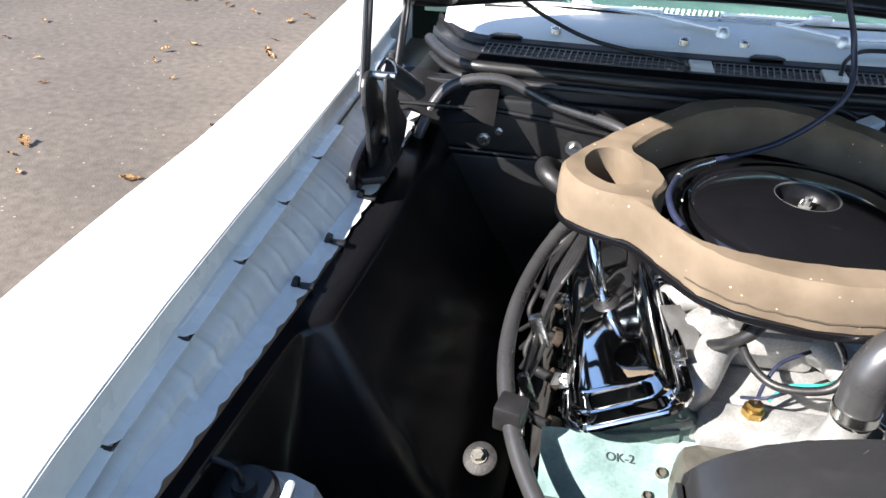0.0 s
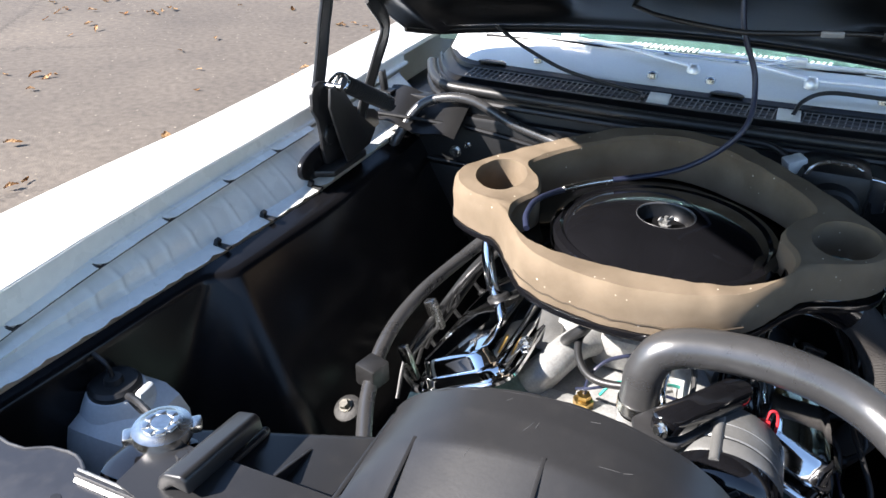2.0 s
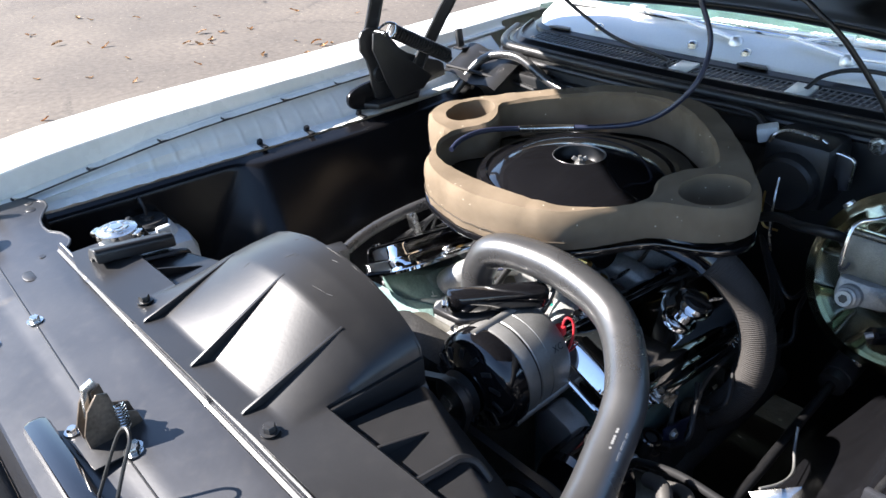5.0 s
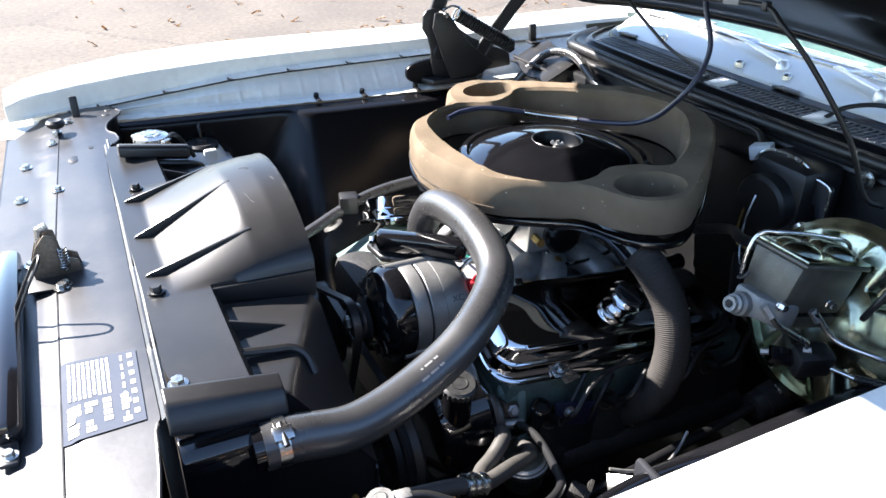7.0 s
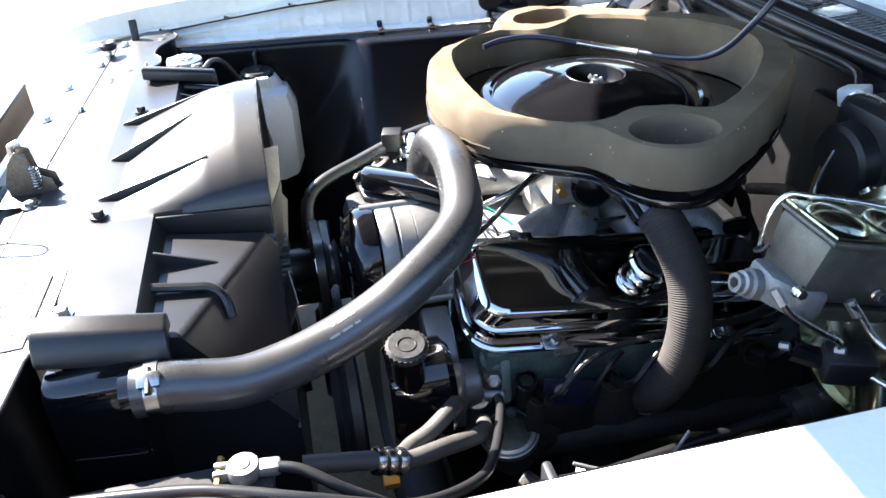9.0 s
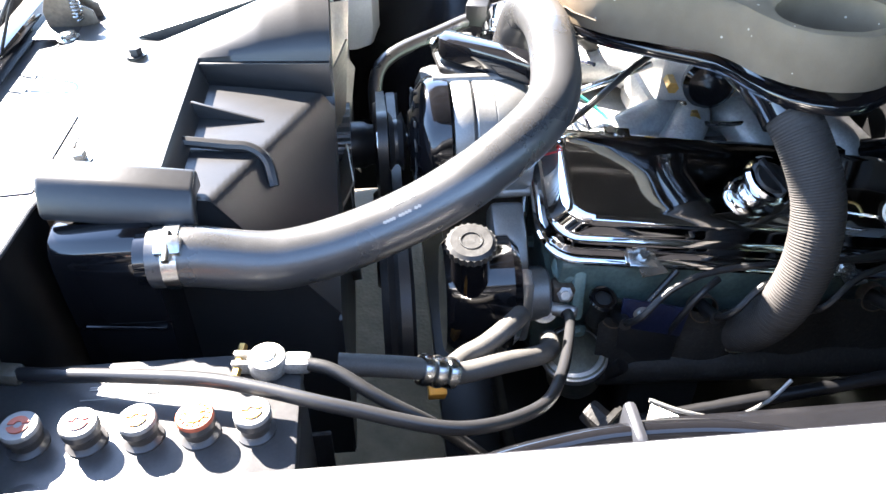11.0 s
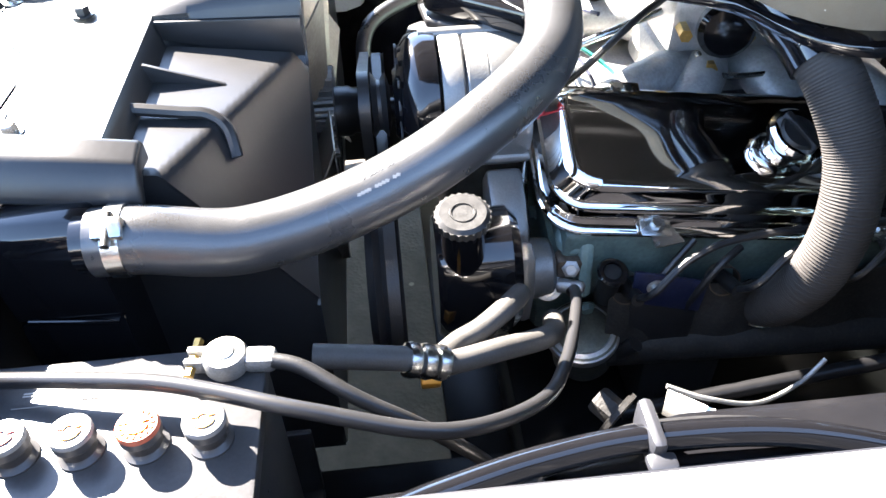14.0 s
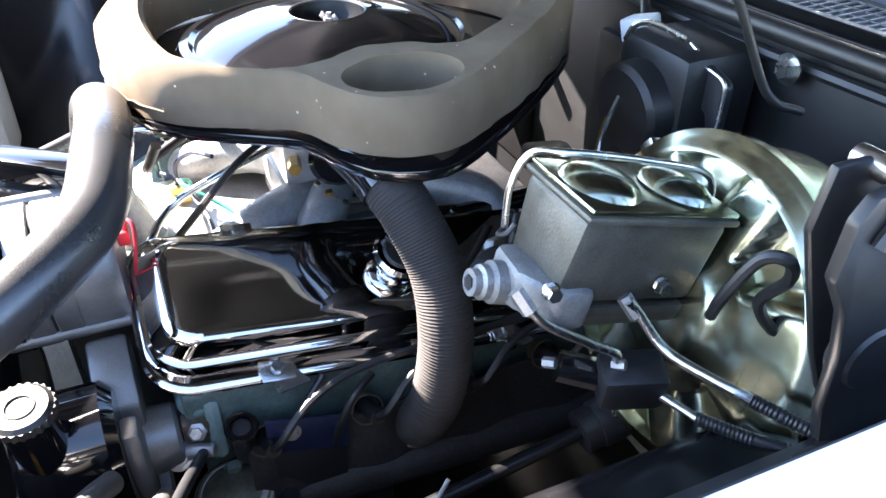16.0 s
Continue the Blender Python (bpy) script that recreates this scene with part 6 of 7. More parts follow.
# ---- battery ----
battery = thing("battery", (0.60, 0.35, 0.50), "black car battery with six filler caps under a fender lip", "battery")
part("case", bx(0.525, 0.705, 0.205, 0.486, 0.47, 0.690, 0.004), BATTERY, battery)
part("top_cover", bx(0.522, 0.708, 0.202, 0.489, 0.683, 0.699, 0.003), BATTERY, battery)
part("centre_rib", bx(0.5602, 0.5610, 0.320, 0.400, 0.6985, 0.6994, 0.0002), CAPGREY, battery, "thin pale line under the print")
CAPS = [0.2535 + 0.0409 * k for k in range(6)]
TALL = Matrix.Diagonal((1, 1, 1.06, 1))
for k, y in enumerate(CAPS):
    x = 0.5985 + 0.0004 * k
    full = k == 4
    bm = lathe([(0.010, 0), (0.0115, 0.001), (0.0112, 0.010), (0.0125, 0.012), (0.0138, 0.0135), (0.0138, 0.0190), (0.0, 0.0190)], pose(x, y, 0.6985) @ TALL, 30)
    body = part("filler_cap", bm, BATTERY, battery, "black ribbed filler cap with a " + ("red-brown top" if full else "pale top"))
    part("cap_top", lathe([(0.0138, 0.0186), (0.0138, 0.0208), (0.0128, 0.0222), (0.0, 0.0225)], pose(x, y, 0.6985) @ TALL, 30), CAPRED if full else CAPGREY, body)
    part("seat_ring", lathe([(0.0150, 0), (0.0150, 0.002), (0.0130, 0.003), (0.011, 0.005)], pose(x, y, 0.6985) @ TALL, 28), BATTERY, body)
    bm = bmesh.new()
    for half in (0, 180):
        pts = [(math.cos(radians(half + 12 + a)), math.sin(radians(half + 12 + a))) for a in range(0, 157, 12)]
        poly = [(0.0076 * cx, 0.0076 * cy) for cx, cy in pts] + [(0.0030 * cx, 0.0030 * cy) for cx, cy in pts[::-1]]
        prism(poly, 0.0218, 0.0234, pose(x, y, 0.6985, 0, 0, 95) @ TALL, 0, bm=bm)
    if full:
        lathe([(0.0045, 0.0222), (0.0045, 0.0238), (0, 0.0240)], pose(x, y, 0.6985) @ TALL, 20, bm)
        for a in range(0, 360, 24):
            box(0.0022, 0.0013, 0.001, pose(x, y, 0.6985, 0, 0, a) @ TALL @ pose(0.0098, 0, 0.0226), 0, bm=bm)
    part("vent_centre", bm, YELLOW if k in (3, 4, 5) else (RED if k == 0 else CAPRED), body, "coloured vent disc")
# raised maker's mark on the cover, as plain shapes
for k, (y, half) in enumerate(((0.303, 0.0135), (0.335, 0.0095), (0.354, 0.0040), (0.373, 0.0095), (0.402, 0.0135))):
    ring = [(half * math.cos(a * 0.2618), 0.0135 * math.sin(a * 0.2618)) for a in range(24)]
    mark = pose(0.646, y, 0.6986, 0, 0, 90)
    bm = prism(ring, 0.0, 0.0009, mark, 0.0003)
    part("raised_mark", bm, BATTERY, battery, "raised plain maker's mark")
for k in range(4):
    part("print_bar", box(0.0011, 0.0075, 0.0003, pose(0.549 + 0.0022 * (k % 2), 0.329 + 0.0095 * (k // 2), 0.6996), 0), INK, battery, "white printed bar")
part("print_bar", box(0.0034, 0.013, 0.0003, pose(0.556, 0.372, 0.6996), 0), INK, battery, "white printed bar")


def terminal(x, y, z, turn, label, metal):
    ob = thing("battery_terminal", (x, y, z), label, "battery terminal", "battery terminals")
    m = pose(x, y, z, 0, 0, turn) @ Matrix.Scale(0.88, 4)
    part("post", lathe([(0.009, -0.02), (0.0085, 0.0135), (0.007, 0.015), (0, 0.015)], m, 20), metal, ob)
    part("clamp_ring", lathe([(0.009, -0.004), (0.016, -0.004), (0.018, 0.0), (0.018, 0.010), (0.016, 0.014), (0.009, 0.014)], m, 26), metal, ob)
    part("cable_socket", box(0.026, 0.018, 0.016, m @ pose(0.027, 0, 0.004), 0.005), metal, ob)
    bm = box(0.018, 0.006, 0.014, m @ pose(-0.022, 0.006, 0.005), 0.002)
    box(0.018, 0.006, 0.014, m @ pose(-0.022, -0.006, 0.005), 0.002, bm=bm)
    part("pinch_jaw", bm, metal, ob)
    part("pinch_bolt", rod(m @ Vector((-0.026, -0.018, 0.005)), m @ Vector((-0.026, 0.020, 0.005)), 0.0038, seg=6), BRASS, ob, "brass pinch bolt")
    return ob


terminal(0.542, 0.463, 0.704, 85, "bright lead terminal clamp with a brass bolt", LEAD)
# IRON in place of LEAD: this clamp's shade is put into its colour.
terminal(0.530, 0.238, 0.702, 80, "lead terminal clamp, its shade put into a darker metal", IRON)
cable = thing("battery_cable", (0.60, 0.5, 0.72), "thick black battery cable curving to the engine", "cable")
part("cable", tube([(0.536, 0.270, 0.707), (0.544, 0.300, 0.712), (0.555, 0.355, 0.718), (0.567, 0.42, 0.721), (0.580, 0.465, 0.720), (0.597, 0.525, 0.713), (0.603, 0.611, 0.686), (0.560, 0.684, 0.648), (0.495, 0.722, 0.612), (0.415, 0.752, 0.580), (0.345, 0.772, 0.540), (0.332, 0.772, 0.526)], 0.0058, 16), PLASTIC, cable)
cable2 = thing("battery_cable", (0.57, 0.55, 0.68), "thin black battery cable running down into the bay", "cable")
part("cable", tube([(0.546, 0.492, 0.709), (0.553, 0.516, 0.705), (0.572, 0.552, 0.690), (0.580, 0.60, 0.655), (0.570, 0.65, 0.58), (0.55, 0.68, 0.48)], 0.0055, 12), RUBBER, cable2)
tray = thing("battery_tray", (0.61, 0.35, 0.46), "black steel battery tray", "battery tray")
part("base", bx(0.50, 0.72, 0.19, 0.50, 0.455, 0.468, 0.004), BLACK, tray)
part("front_wall", bx(0.50, 0.506, 0.20, 0.50, 0.468, 0.56, 0.002), BLACK, tray)

# ---- brakes ----
booster = thing("brake_booster", (0.505, 1.17, 0.738), "iridescent cadmium-plated round brake booster with embossed face", "brake booster")
BD = Vector((-0.02, -0.968, 0.25)).normalized()
_bx = Vector((1, 0, 0))
_bx = (_bx - BD * _bx.dot(BD)).normalized()
_by = BD.cross(_bx)
BM = Matrix.Translation((0.516, 1.180, 0.728)) @ Matrix((_bx, _by, BD)).transposed().to_4x4() @ Matrix.Diagonal((0.95, 0.95, 1, 1))
bm = bmesh.new()
ringsb = [(0.120, -0.09), (0.140, -0.07), (0.143, -0.012), (0.150, -0.008), (0.151, 0.006), (0.145, 0.010), (0.141, 0.012), (0.136, 0.017), (0.131, 0.019), (0.1295, 0.0193), (0.1275, 0.0197), (0.115, 0.021), (0.100, 0.0225), (0.088, 0.0235), (0.0805, 0.024), (0.0778, 0.0243), (0.074, 0.0245), (0.058, 0.025), (0.050, 0.029), (0.046, 0.031), (0.0, 0.031)]
nb = 160
prev = None
for r, h in ringsb:
    if r == 0:
        top = bm.verts.new(BM @ Vector((0, 0, h)))
        for k in range(nb):
            bm.faces.new((prev[k], prev[(k + 1) % nb], top))
        continue
    ring = []
    for k in range(nb):
        a = 2 * math.pi * k / nb
        dip = 0.0
        if 0.078 < r < 0.130:
            near = min(abs((math.degrees(a) - w + 180) % 360 - 180) for w in (48, 100, 152, 218, 268, 320))
            dip = -0.016 / (1 + math.exp((near - (8 + 160 * (r - 0.078))) * 0.8))
        ring.append(bm.verts.new(BM @ Vector((r * math.cos(a), r * math.sin(a), h + dip))))
    if prev:
        for k in range(nb):
            j = (k + 1) % nb
            bm.faces.new((prev[k], prev[j], ring[j], ring[k]))
    prev = ring
part("shell", bm, CADMIUM, booster)
bm = bmesh.new()
for k in range(2):
    for j in range(5):
        box(0.0035, 0.006, 0.0006, BM @ pose(0.092 + 0.014 * k, -0.030 + 0.008 * j, 0.0236 - 0.0012 * k, 0, 6), 0, bm=bm)
part("marking_bar", bm, CADMIUM, booster, "worn stamped bars")
part("check_valve", rod(BM @ Vector((-0.085, 0.055, 0.008)), BM @ Vector((-0.085, 0.055, 0.060)), 0.013, seg=18, bevel=0.002), RUBBER, booster, "black rubber check valve")
part("vacuum_hose", tube([BM @ Vector((-0.085, 0.055, 0.055)), BM @ Vector((-0.11, 0.06, 0.07)), (0.36, 1.14, 0.79), (0.30, 1.18, 0.77), (0.2, 1.2, 0.72)], 0.0085, 12), RUBBER, booster)
for a in (20, 140, 260):
    part("rim_clip", box(0.012, 0.018, 0.016, BM @ pose(0, 0, 0, 0, 0, a) @ pose(0.151, 0, -0.001), 0.003), ZINC, booster)

master = thing("master_cylinder", (0.505, 1.06, 0.80), "cast iron brake master cylinder with a plated domed lid", "master cylinder")
MM = Matrix.Translation((0.502, 1.110, 0.748)) @ Matrix(((1, 0.015, 0, 0), (0, 0.968, 0.25, 0), (0, -0.25, 0.968, 0), (0, 0, 0, 1)))
# local: x across, y rearwards, z up
body = prism([(-0.034, 0.014), (0.034, 0.014), (0.041, 0.086), (-0.041, 0.086)], -0.088, 0.044, MM @ Matrix(((1, 0, 0, 0), (0, 0, 1, 0), (0, 1, 0, 0), (0, 0, 0, 1))), 0.007)
part("reservoir", body, IRON, master)
part("lid_flange", box(0.088, 0.138, 0.006, MM @ pose(0.002, -0.022, 0.089), 0.0025), IRON, master)
lid = part("lid", box(0.084, 0.134, 0.005, MM @ pose(0.002, -0.022, 0.0945), 0.002), CADMIUM, master, "plated steel lid with two domes")
for y, ry_ in ((-0.056, 0.030), (0.014, 0.026)):
    part("dome", lathe([(0.034, 0.0), (0.031, 0.005), (0.024, 0.009), (0.012, 0.0115), (0, 0.012)], MM @ pose(0.002, y, 0.0965) @ Matrix.Diagonal((1, ry_ / 0.034, 1, 1)), 28), CADMIUM, lid)
part("lower_casting", prism([(-0.028, -0.012), (0.028, -0.012), (0.034, 0.010), (-0.034, 0.010)], -0.074, 0.056, MM @ Matrix(((1, 0, 0, 0), (0, 0, 1, 0), (0, 1, 0, 0), (0, 0, 0, 1))), 0.006), IRON, master)
part("bore", rod(MM @ Vector((0, 0.06, 0.008)), MM @ Vector((-0.008, -0.118, 0.008)), 0.024, 0.0165, 24, 0.003), CASTGREY, master)
nose = part("end_nut", lathe([(0, 0), (0.0135, 0), (0.0135, 0.008), (0.0105, 0.010), (0.0105, 0.016), (0, 0.016)], toward(MM @ Vector((-0.008, -0.116, 0.008)), BD), 24), LEAD, master, "bright end plug")
part("hex_socket", lathe([(0, 0.0162), (0.006, 0.0162), (0.006, 0.0175), (0, 0.0175)], toward(MM @ Vector((-0.008, -0.116, 0.008)), BD), 6), BLACK, nose)
part("side_boss", prism([(-0.030, -0.105), (0.010, -0.108), (0.040, -0.088), (0.044, -0.060), (0.020, -0.045), (-0.034, -0.060)], -0.004, 0.030, MM, 0.007), CASTGREY, master)
for p in ((0.037, -0.096, 0.030), (0.038, 0.002, 0.033)):
    bolt(master, MM @ Vector(p), (1, -0.1, 0.1), 0.006, 0.010, 1.2)
part("bail_wire", tube([MM @ Vector((-0.034, -0.098, 0.04)), MM @ Vector((-0.034, -0.104, 0.075)), MM @ Vector((-0.030, -0.098, 0.103)), MM @ Vector((-0.010, -0.08, 0.114)), MM @ Vector((0.0, -0.02, 0.116)), MM @ Vector((0.004, 0.04, 0.110)), MM @ Vector((0.004, 0.056, 0.08)), MM @ Vector((0.002, 0.056, 0.03))], 0.0030, 10), ZINC, master, "bright sprung bail wire")
part("bail_hook", tube([MM @ Vector((-0.034, -0.096, 0.042)), MM @ Vector((-0.031, -0.104, 0.036)), MM @ Vector((-0.026, -0.100, 0.040)), MM @ Vector((-0.025, -0.096, 0.048))], 0.0022, 8), BLACK, master)

valve = thing("brake_valve", (0.55, 1.07, 0.69), "black brake proportioning valve with bright pipe nuts", "brake valve")
part("body", bx(0.536, 0.572, 1.070, 1.122, 0.684, 0.722, 0.006, rz=-20, ry=12), BLACK, valve)
part("end_body", rod((0.522, 1.050, 0.708), (0.562, 1.118, 0.692), 0.013, seg=8), GLOSS, valve)
for x, y, z in ((0.516, 1.040, 0.710), (0.550, 1.080, 0.722), (0.560, 1.112, 0.693)):
    part("pipe_nut", rod((x, y, z), (x + 0.008, y + 0.006, z + 0.003), 0.0046, seg=6), LEAD, valve)
pipes = thing("brake_pipe", (0.55, 1.08, 0.74), "steel brake pipes with black coil spring guards", "brake pipe")
part("front_pipe", tube([(0.538, 1.004, 0.798), (0.540, 1.009, 0.790), (0.545, 1.021, 0.776), (0.550, 1.055, 0.752), (0.553, 1.078, 0.736), (0.552, 1.084, 0.722)], 0.0040, 10), ZINC, pipes)
part("rear_pipe", tube([(0.546, 1.088, 0.778), (0.550, 1.095, 0.768), (0.573, 1.109, 0.743), (0.618, 1.124, 0.743), (0.640, 1.138, 0.739)], 0.0040, 10), ZINC, pipes)
part("spring_guard", tube([(0.634, 1.134, 0.740), (0.645, 1.141, 0.738), (0.675, 1.158, 0.735), (0.71, 1.18, 0.73)], 0.0056, 12, 8, wave=0.0007, pitch=0.0035), BLACK, pipes)
part("lower_pipe", tube([(0.566, 1.106, 0.702), (0.575, 1.111, 0.699), (0.612, 1.122, 0.700)], 0.0038, 10), ZINC, pipes)
part("spring_guard", tube([(0.606, 1.120, 0.700), (0.638, 1.138, 0.704), (0.665, 1.160, 0.705), (0.70, 1.185, 0.705)], 0.0056, 12, 8, wave=0.0007, pitch=0.0035), BLACK, pipes)
for x, y, z in ((0.538, 1.004, 0.796), (0.546, 1.092, 0.770)):
    part("pipe_nut", rod((x - 0.006, y - 0.004, z + 0.008), (x + 0.004, y + 0.003, z - 0.006), 0.0060, seg=6), LEAD, pipes)

shaft = thing("steering_shaft", (0.44, 1.0, 0.5), "dark steel steering shaft with a rubber joint", "steering shaft")
part("shaft", rod((0.455, 0.80, 0.470), (0.468, 1.13, 0.545), 0.0078, seg=16), HOODBLACK, shaft)
part("rag_joint", lathe([(0, -0.012), (0.022, -0.012), (0.022, 0.012), (0, 0.012)], toward((0.469, 1.135, 0.547), (0.02, 0.96, 0.22)), 24), RUBBER, shaft)
part("column", rod((0.470, 1.14, 0.55), (0.482, 1.42, 0.62), 0.024, seg=20), BLACK, shaft)
frame_rail = part("frame_rail", bx(0.40, 0.50, 0.45, 1.40, 0.22, 0.34, 0.01), HOODBLACK)
tagged(frame_rail, "black chassis rail under the engine bay", "chassis rail", kind="structure")
frame_rail = part("frame_rail", bx(-0.48, -0.38, 0.45, 1.40, 0.22, 0.34, 0.01), HOODBLACK)
tagged(frame_rail, "black chassis rail under the engine bay", "chassis rail", kind="structure")
# Black sheet added to cover pale ground where the bay floor lies dark.
pan_low = part("floor_shade_sheet", bx(-0.62, 0.66, 0.64, 1.42, 0.14, 0.155, 0.004), HOODBLACK)
tagged(pan_low, "black sheet added under the engine to keep the bay floor dark", "splash pan", kind="structure")
# Unseen wall added to stop light bouncing in from the ground ahead.
valance = part("front_light_wall", bx(-0.70, 0.70, 0.050, 0.070, 0.14, 0.499, 0.006), HOODBLACK)
tagged(valance, "unseen black wall added below the grille to keep bounced light out", "valance", kind="structure")
# Unseen beam added to keep direct sun off the ground behind it.
lower = part("sun_block_beam", bx(-0.70, 0.70, 0.27, 0.40, 0.10, 0.262, 0.012), HOODBLACK)
tagged(lower, "unseen black beam added below the radiator to block the sun", "crossmember", kind="structure")
# Black sheet added to hide lit ground in the dark gap by the battery.
shield = part("side_shade_sheet", bx(0.43, 0.70, 0.18, 0.55, 0.300, 0.312, 0.003), HOODBLACK)
tagged(shield, "black sheet added beside the radiator to keep the gap dark", "splash shield", kind="structure")
cross = part("crossmember", bx(-0.40, 0.42, 0.72, 0.90, 0.20, 0.30, 0.02), HOODBLACK)
tagged(cross, "black steel crossmember below the engine", "crossmember", kind="structure")

harness = thing("wiring_harness", (0.64, 0.85, 0.72), "black taped wiring harness clipped along the fender flange", "wiring")
part("loom", tube([(0.715, 0.45, 0.748), (0.700, 0.53, 0.738), (0.676, 0.60, 0.733), (0.660, 0.66, 0.731), (0.652, 0.727, 0.730), (0.656, 0.82, 0.724), (0.680, 0.93, 0.702), (0.705, 1.02, 0.675)], 0.0088, 12), GLOSS, harness)
part("second_loom", tube([(0.660, 0.66, 0.722), (0.640, 0.727, 0.720), (0.645, 0.82, 0.714), (0.675, 0.93, 0.692), (0.700, 1.02, 0.665)], 0.0055, 10), RUBBER, harness)
part("strap", bx(0.630, 0.666, 0.722, 0.732, 0.716, 0.742, 0.005), SUPPORT, harness, "grey metal strap")
part("strap_tail", bx(0.664, 0.676, 0.718, 0.736, 0.728, 0.735, 0.003), SUPPORT, harness)
nutt = thing("mount_nut", (0.50, 0.76, 0.55), "large zinc nut and washer low in the bay", "nut")
part("washer", lathe([(0, 0), (0.024, 0), (0.024, 0.004), (0, 0.005)], toward((0.512, 0.772, 0.548), (-0.75, -0.65, 0.25)), 28), BLACKIRON, nutt)
bolt(nutt, (0.509, 0.769, 0.549), (-0.75, -0.65, 0.25), 0.013, 0.022, material=BLACKIRON)

scrap = thing("metal_tab", (0.512, 0.839, 0.555), "bright bent metal tab with a thin wire, low in the bay", "bracket")
part("tab", prism([(-0.020, -0.030), (0.004, -0.034), (0.024, 0.020), (0.004, 0.034)], -0.001, 0.001, pose(0.515, 0.842, 0.548, 35, 25, -20), 0.0004), ZINC, scrap)
part("wire", tube([(0.500, 0.815, 0.570), (0.512, 0.850, 0.562), (0.510, 0.900, 0.545), (0.490, 0.950, 0.540), (0.480, 0.975, 0.560)], 0.0022, 8), LEAD, scrap)

# ---- hinges ----
def strap(parent, name, pts, x, w):
    """A curved channel arm: a flat web with two folded flanges."""
    line = spline([(0, p[0], p[1]) for p in pts], 8)
    left, right = [], []
    for k, p in enumerate(line):
        d = (line[min(k + 1, len(line) - 1)] - line[max(k - 1, 0)]).normalized()
        nrm = Vector((0, -d.z, d.y))
        left.append(p + nrm * w / 2)
        right.append(p - nrm * w / 2)
    m = Matrix(((0, 0, 1, x), (1, 0, 0, 0), (0, 1, 0, 0), (0, 0, 0, 1)))
    bm = prism([(p.y, p.z) for p in left] + [(p.y, p.z) for p in right[::-1]], -0.002, 0.002, m, 0)
    for row in (left, right):
        tube([(x, p.y, p.z) for p in row], 0.0042, 8, 1, bm=bm)
    return part(name, bm, BLACK, parent)


def hinge(s):
    m = Matrix(((0, 0, 1, s * 0.640), (1, 0, 0, 0), (0, 1, 0, 0), (0, 0, 0, 1)))
    ob = part("hinge", prism([(1.060, 0.915), (1.062, 0.945), (1.070, 0.957), (1.090, 0.962), (1.108, 0.958), (1.135, 0.935), (1.165, 0.906), (1.20, 0.882), (1.25, 0.860), (1.30, 0.842), (1.316, 0.830), (1.32, 0.80), (1.20, 0.790), (1.12, 0.786), (1.095, 0.795), (1.086, 0.825), (1.084, 0.86), (1.076, 0.89)], -0.004, 0.004, m, 0.002), BLACK, hood, "black steel hood hinge with coil spring")
    part("pivot_boss", rod((s * 0.630, 1.110, 0.852), (s * 0.646, 1.110, 0.852), 0.021, seg=24, bevel=0.003), BLACK, ob)
    m2 = m @ Matrix.Translation((0, 0, s * -0.030))
    part("inner_plate", prism([(1.075, 0.92), (1.08, 0.955), (1.115, 0.955), (1.18, 0.875), (1.25, 0.82), (1.22, 0.795), (1.13, 0.79), (1.11, 0.83)], -0.003, 0.003, m2, 0.002), BLACK, ob)
    inner = 0.610 if s < 0 else 0.640
    part("foot", prism([(1.05, s * 0.672), (1.08, s * inner), (1.20, s * (inner - 0.005)), (1.245, s * 0.648), (1.20, s * 0.675)] , 0.776, 0.790, Matrix(((0, 1, 0, 0), (1, 0, 0, 0), (0, 0, 1, 0), (0, 0, 0, 1))), 0.004), BLACK, ob)
    lip = [hood_at(s * 0.64, r, 0.0) for r in (0.44, 0.22)]
    strap(ob, "front_arm", [(1.088, 0.925), (1.108, 0.962), (1.137, 1.05), (1.150, 1.12), lip[0].yz], s * 0.648, 0.032)
    strap(ob, "rear_arm", [(1.220, 0.840), (1.250, 0.880), (1.305, 0.945), (1.350, 1.01), lip[1].yz], s * 0.630, 0.030)
    a, b = Vector((s * 0.622, 1.150, 0.945)), Vector((s * 0.600, 1.300, 0.858))
    d = (b - a).normalized()
    side = d.cross(Vector((0, 0, 1))).normalized()
    upv = side.cross(d)
    coil = []
    turns, n = 22, 12
    for k in range(turns * n + 1):
        t = k / (turns * n)
        q = 2 * math.pi * turns * t
        coil.append(a.lerp(b, t) + 0.0155 * (math.cos(q) * side + math.sin(q) * upv))
    part("coil_spring", tube(coil, 0.0026, 6, 1, smooth=False), BLACK, ob, "tight black coil spring")
    part("spring_core", rod(a, b, 0.0125, seg=12), BLACK, ob)
    part("spring_eye", tube([a - d * 0.004 + 0.0165 * (math.cos(q * 0.5236) * side + math.sin(q * 0.5236) * upv) for q in range(13)], 0.0030, 8, 2), ZINC, ob, "bright end ring of the spring")
    part("spring_hook", tube([a - d * 0.004 + upv * 0.0165, a - d * 0.022 + upv * 0.012, a - d * 0.034, a - d * 0.040 - upv * 0.01], 0.0032, 8), ZINC, ob)
    part("pivot_pin", rod((s * 0.600, 1.108, 0.950), (s * 0.660, 1.108, 0.950), 0.007, seg=12), ZINC, ob)
    for y, z in ((1.15, 0.80), (1.22, 0.80)):
        bolt(ob, (s * 0.632, y, z + 0.02), (-s, 0, 0), 0.008, 0.008, 1.3, BLACK)
    return ob


hinge(-1)
right_hinge = hinge(1)
right_hinge.location.x += 0.068


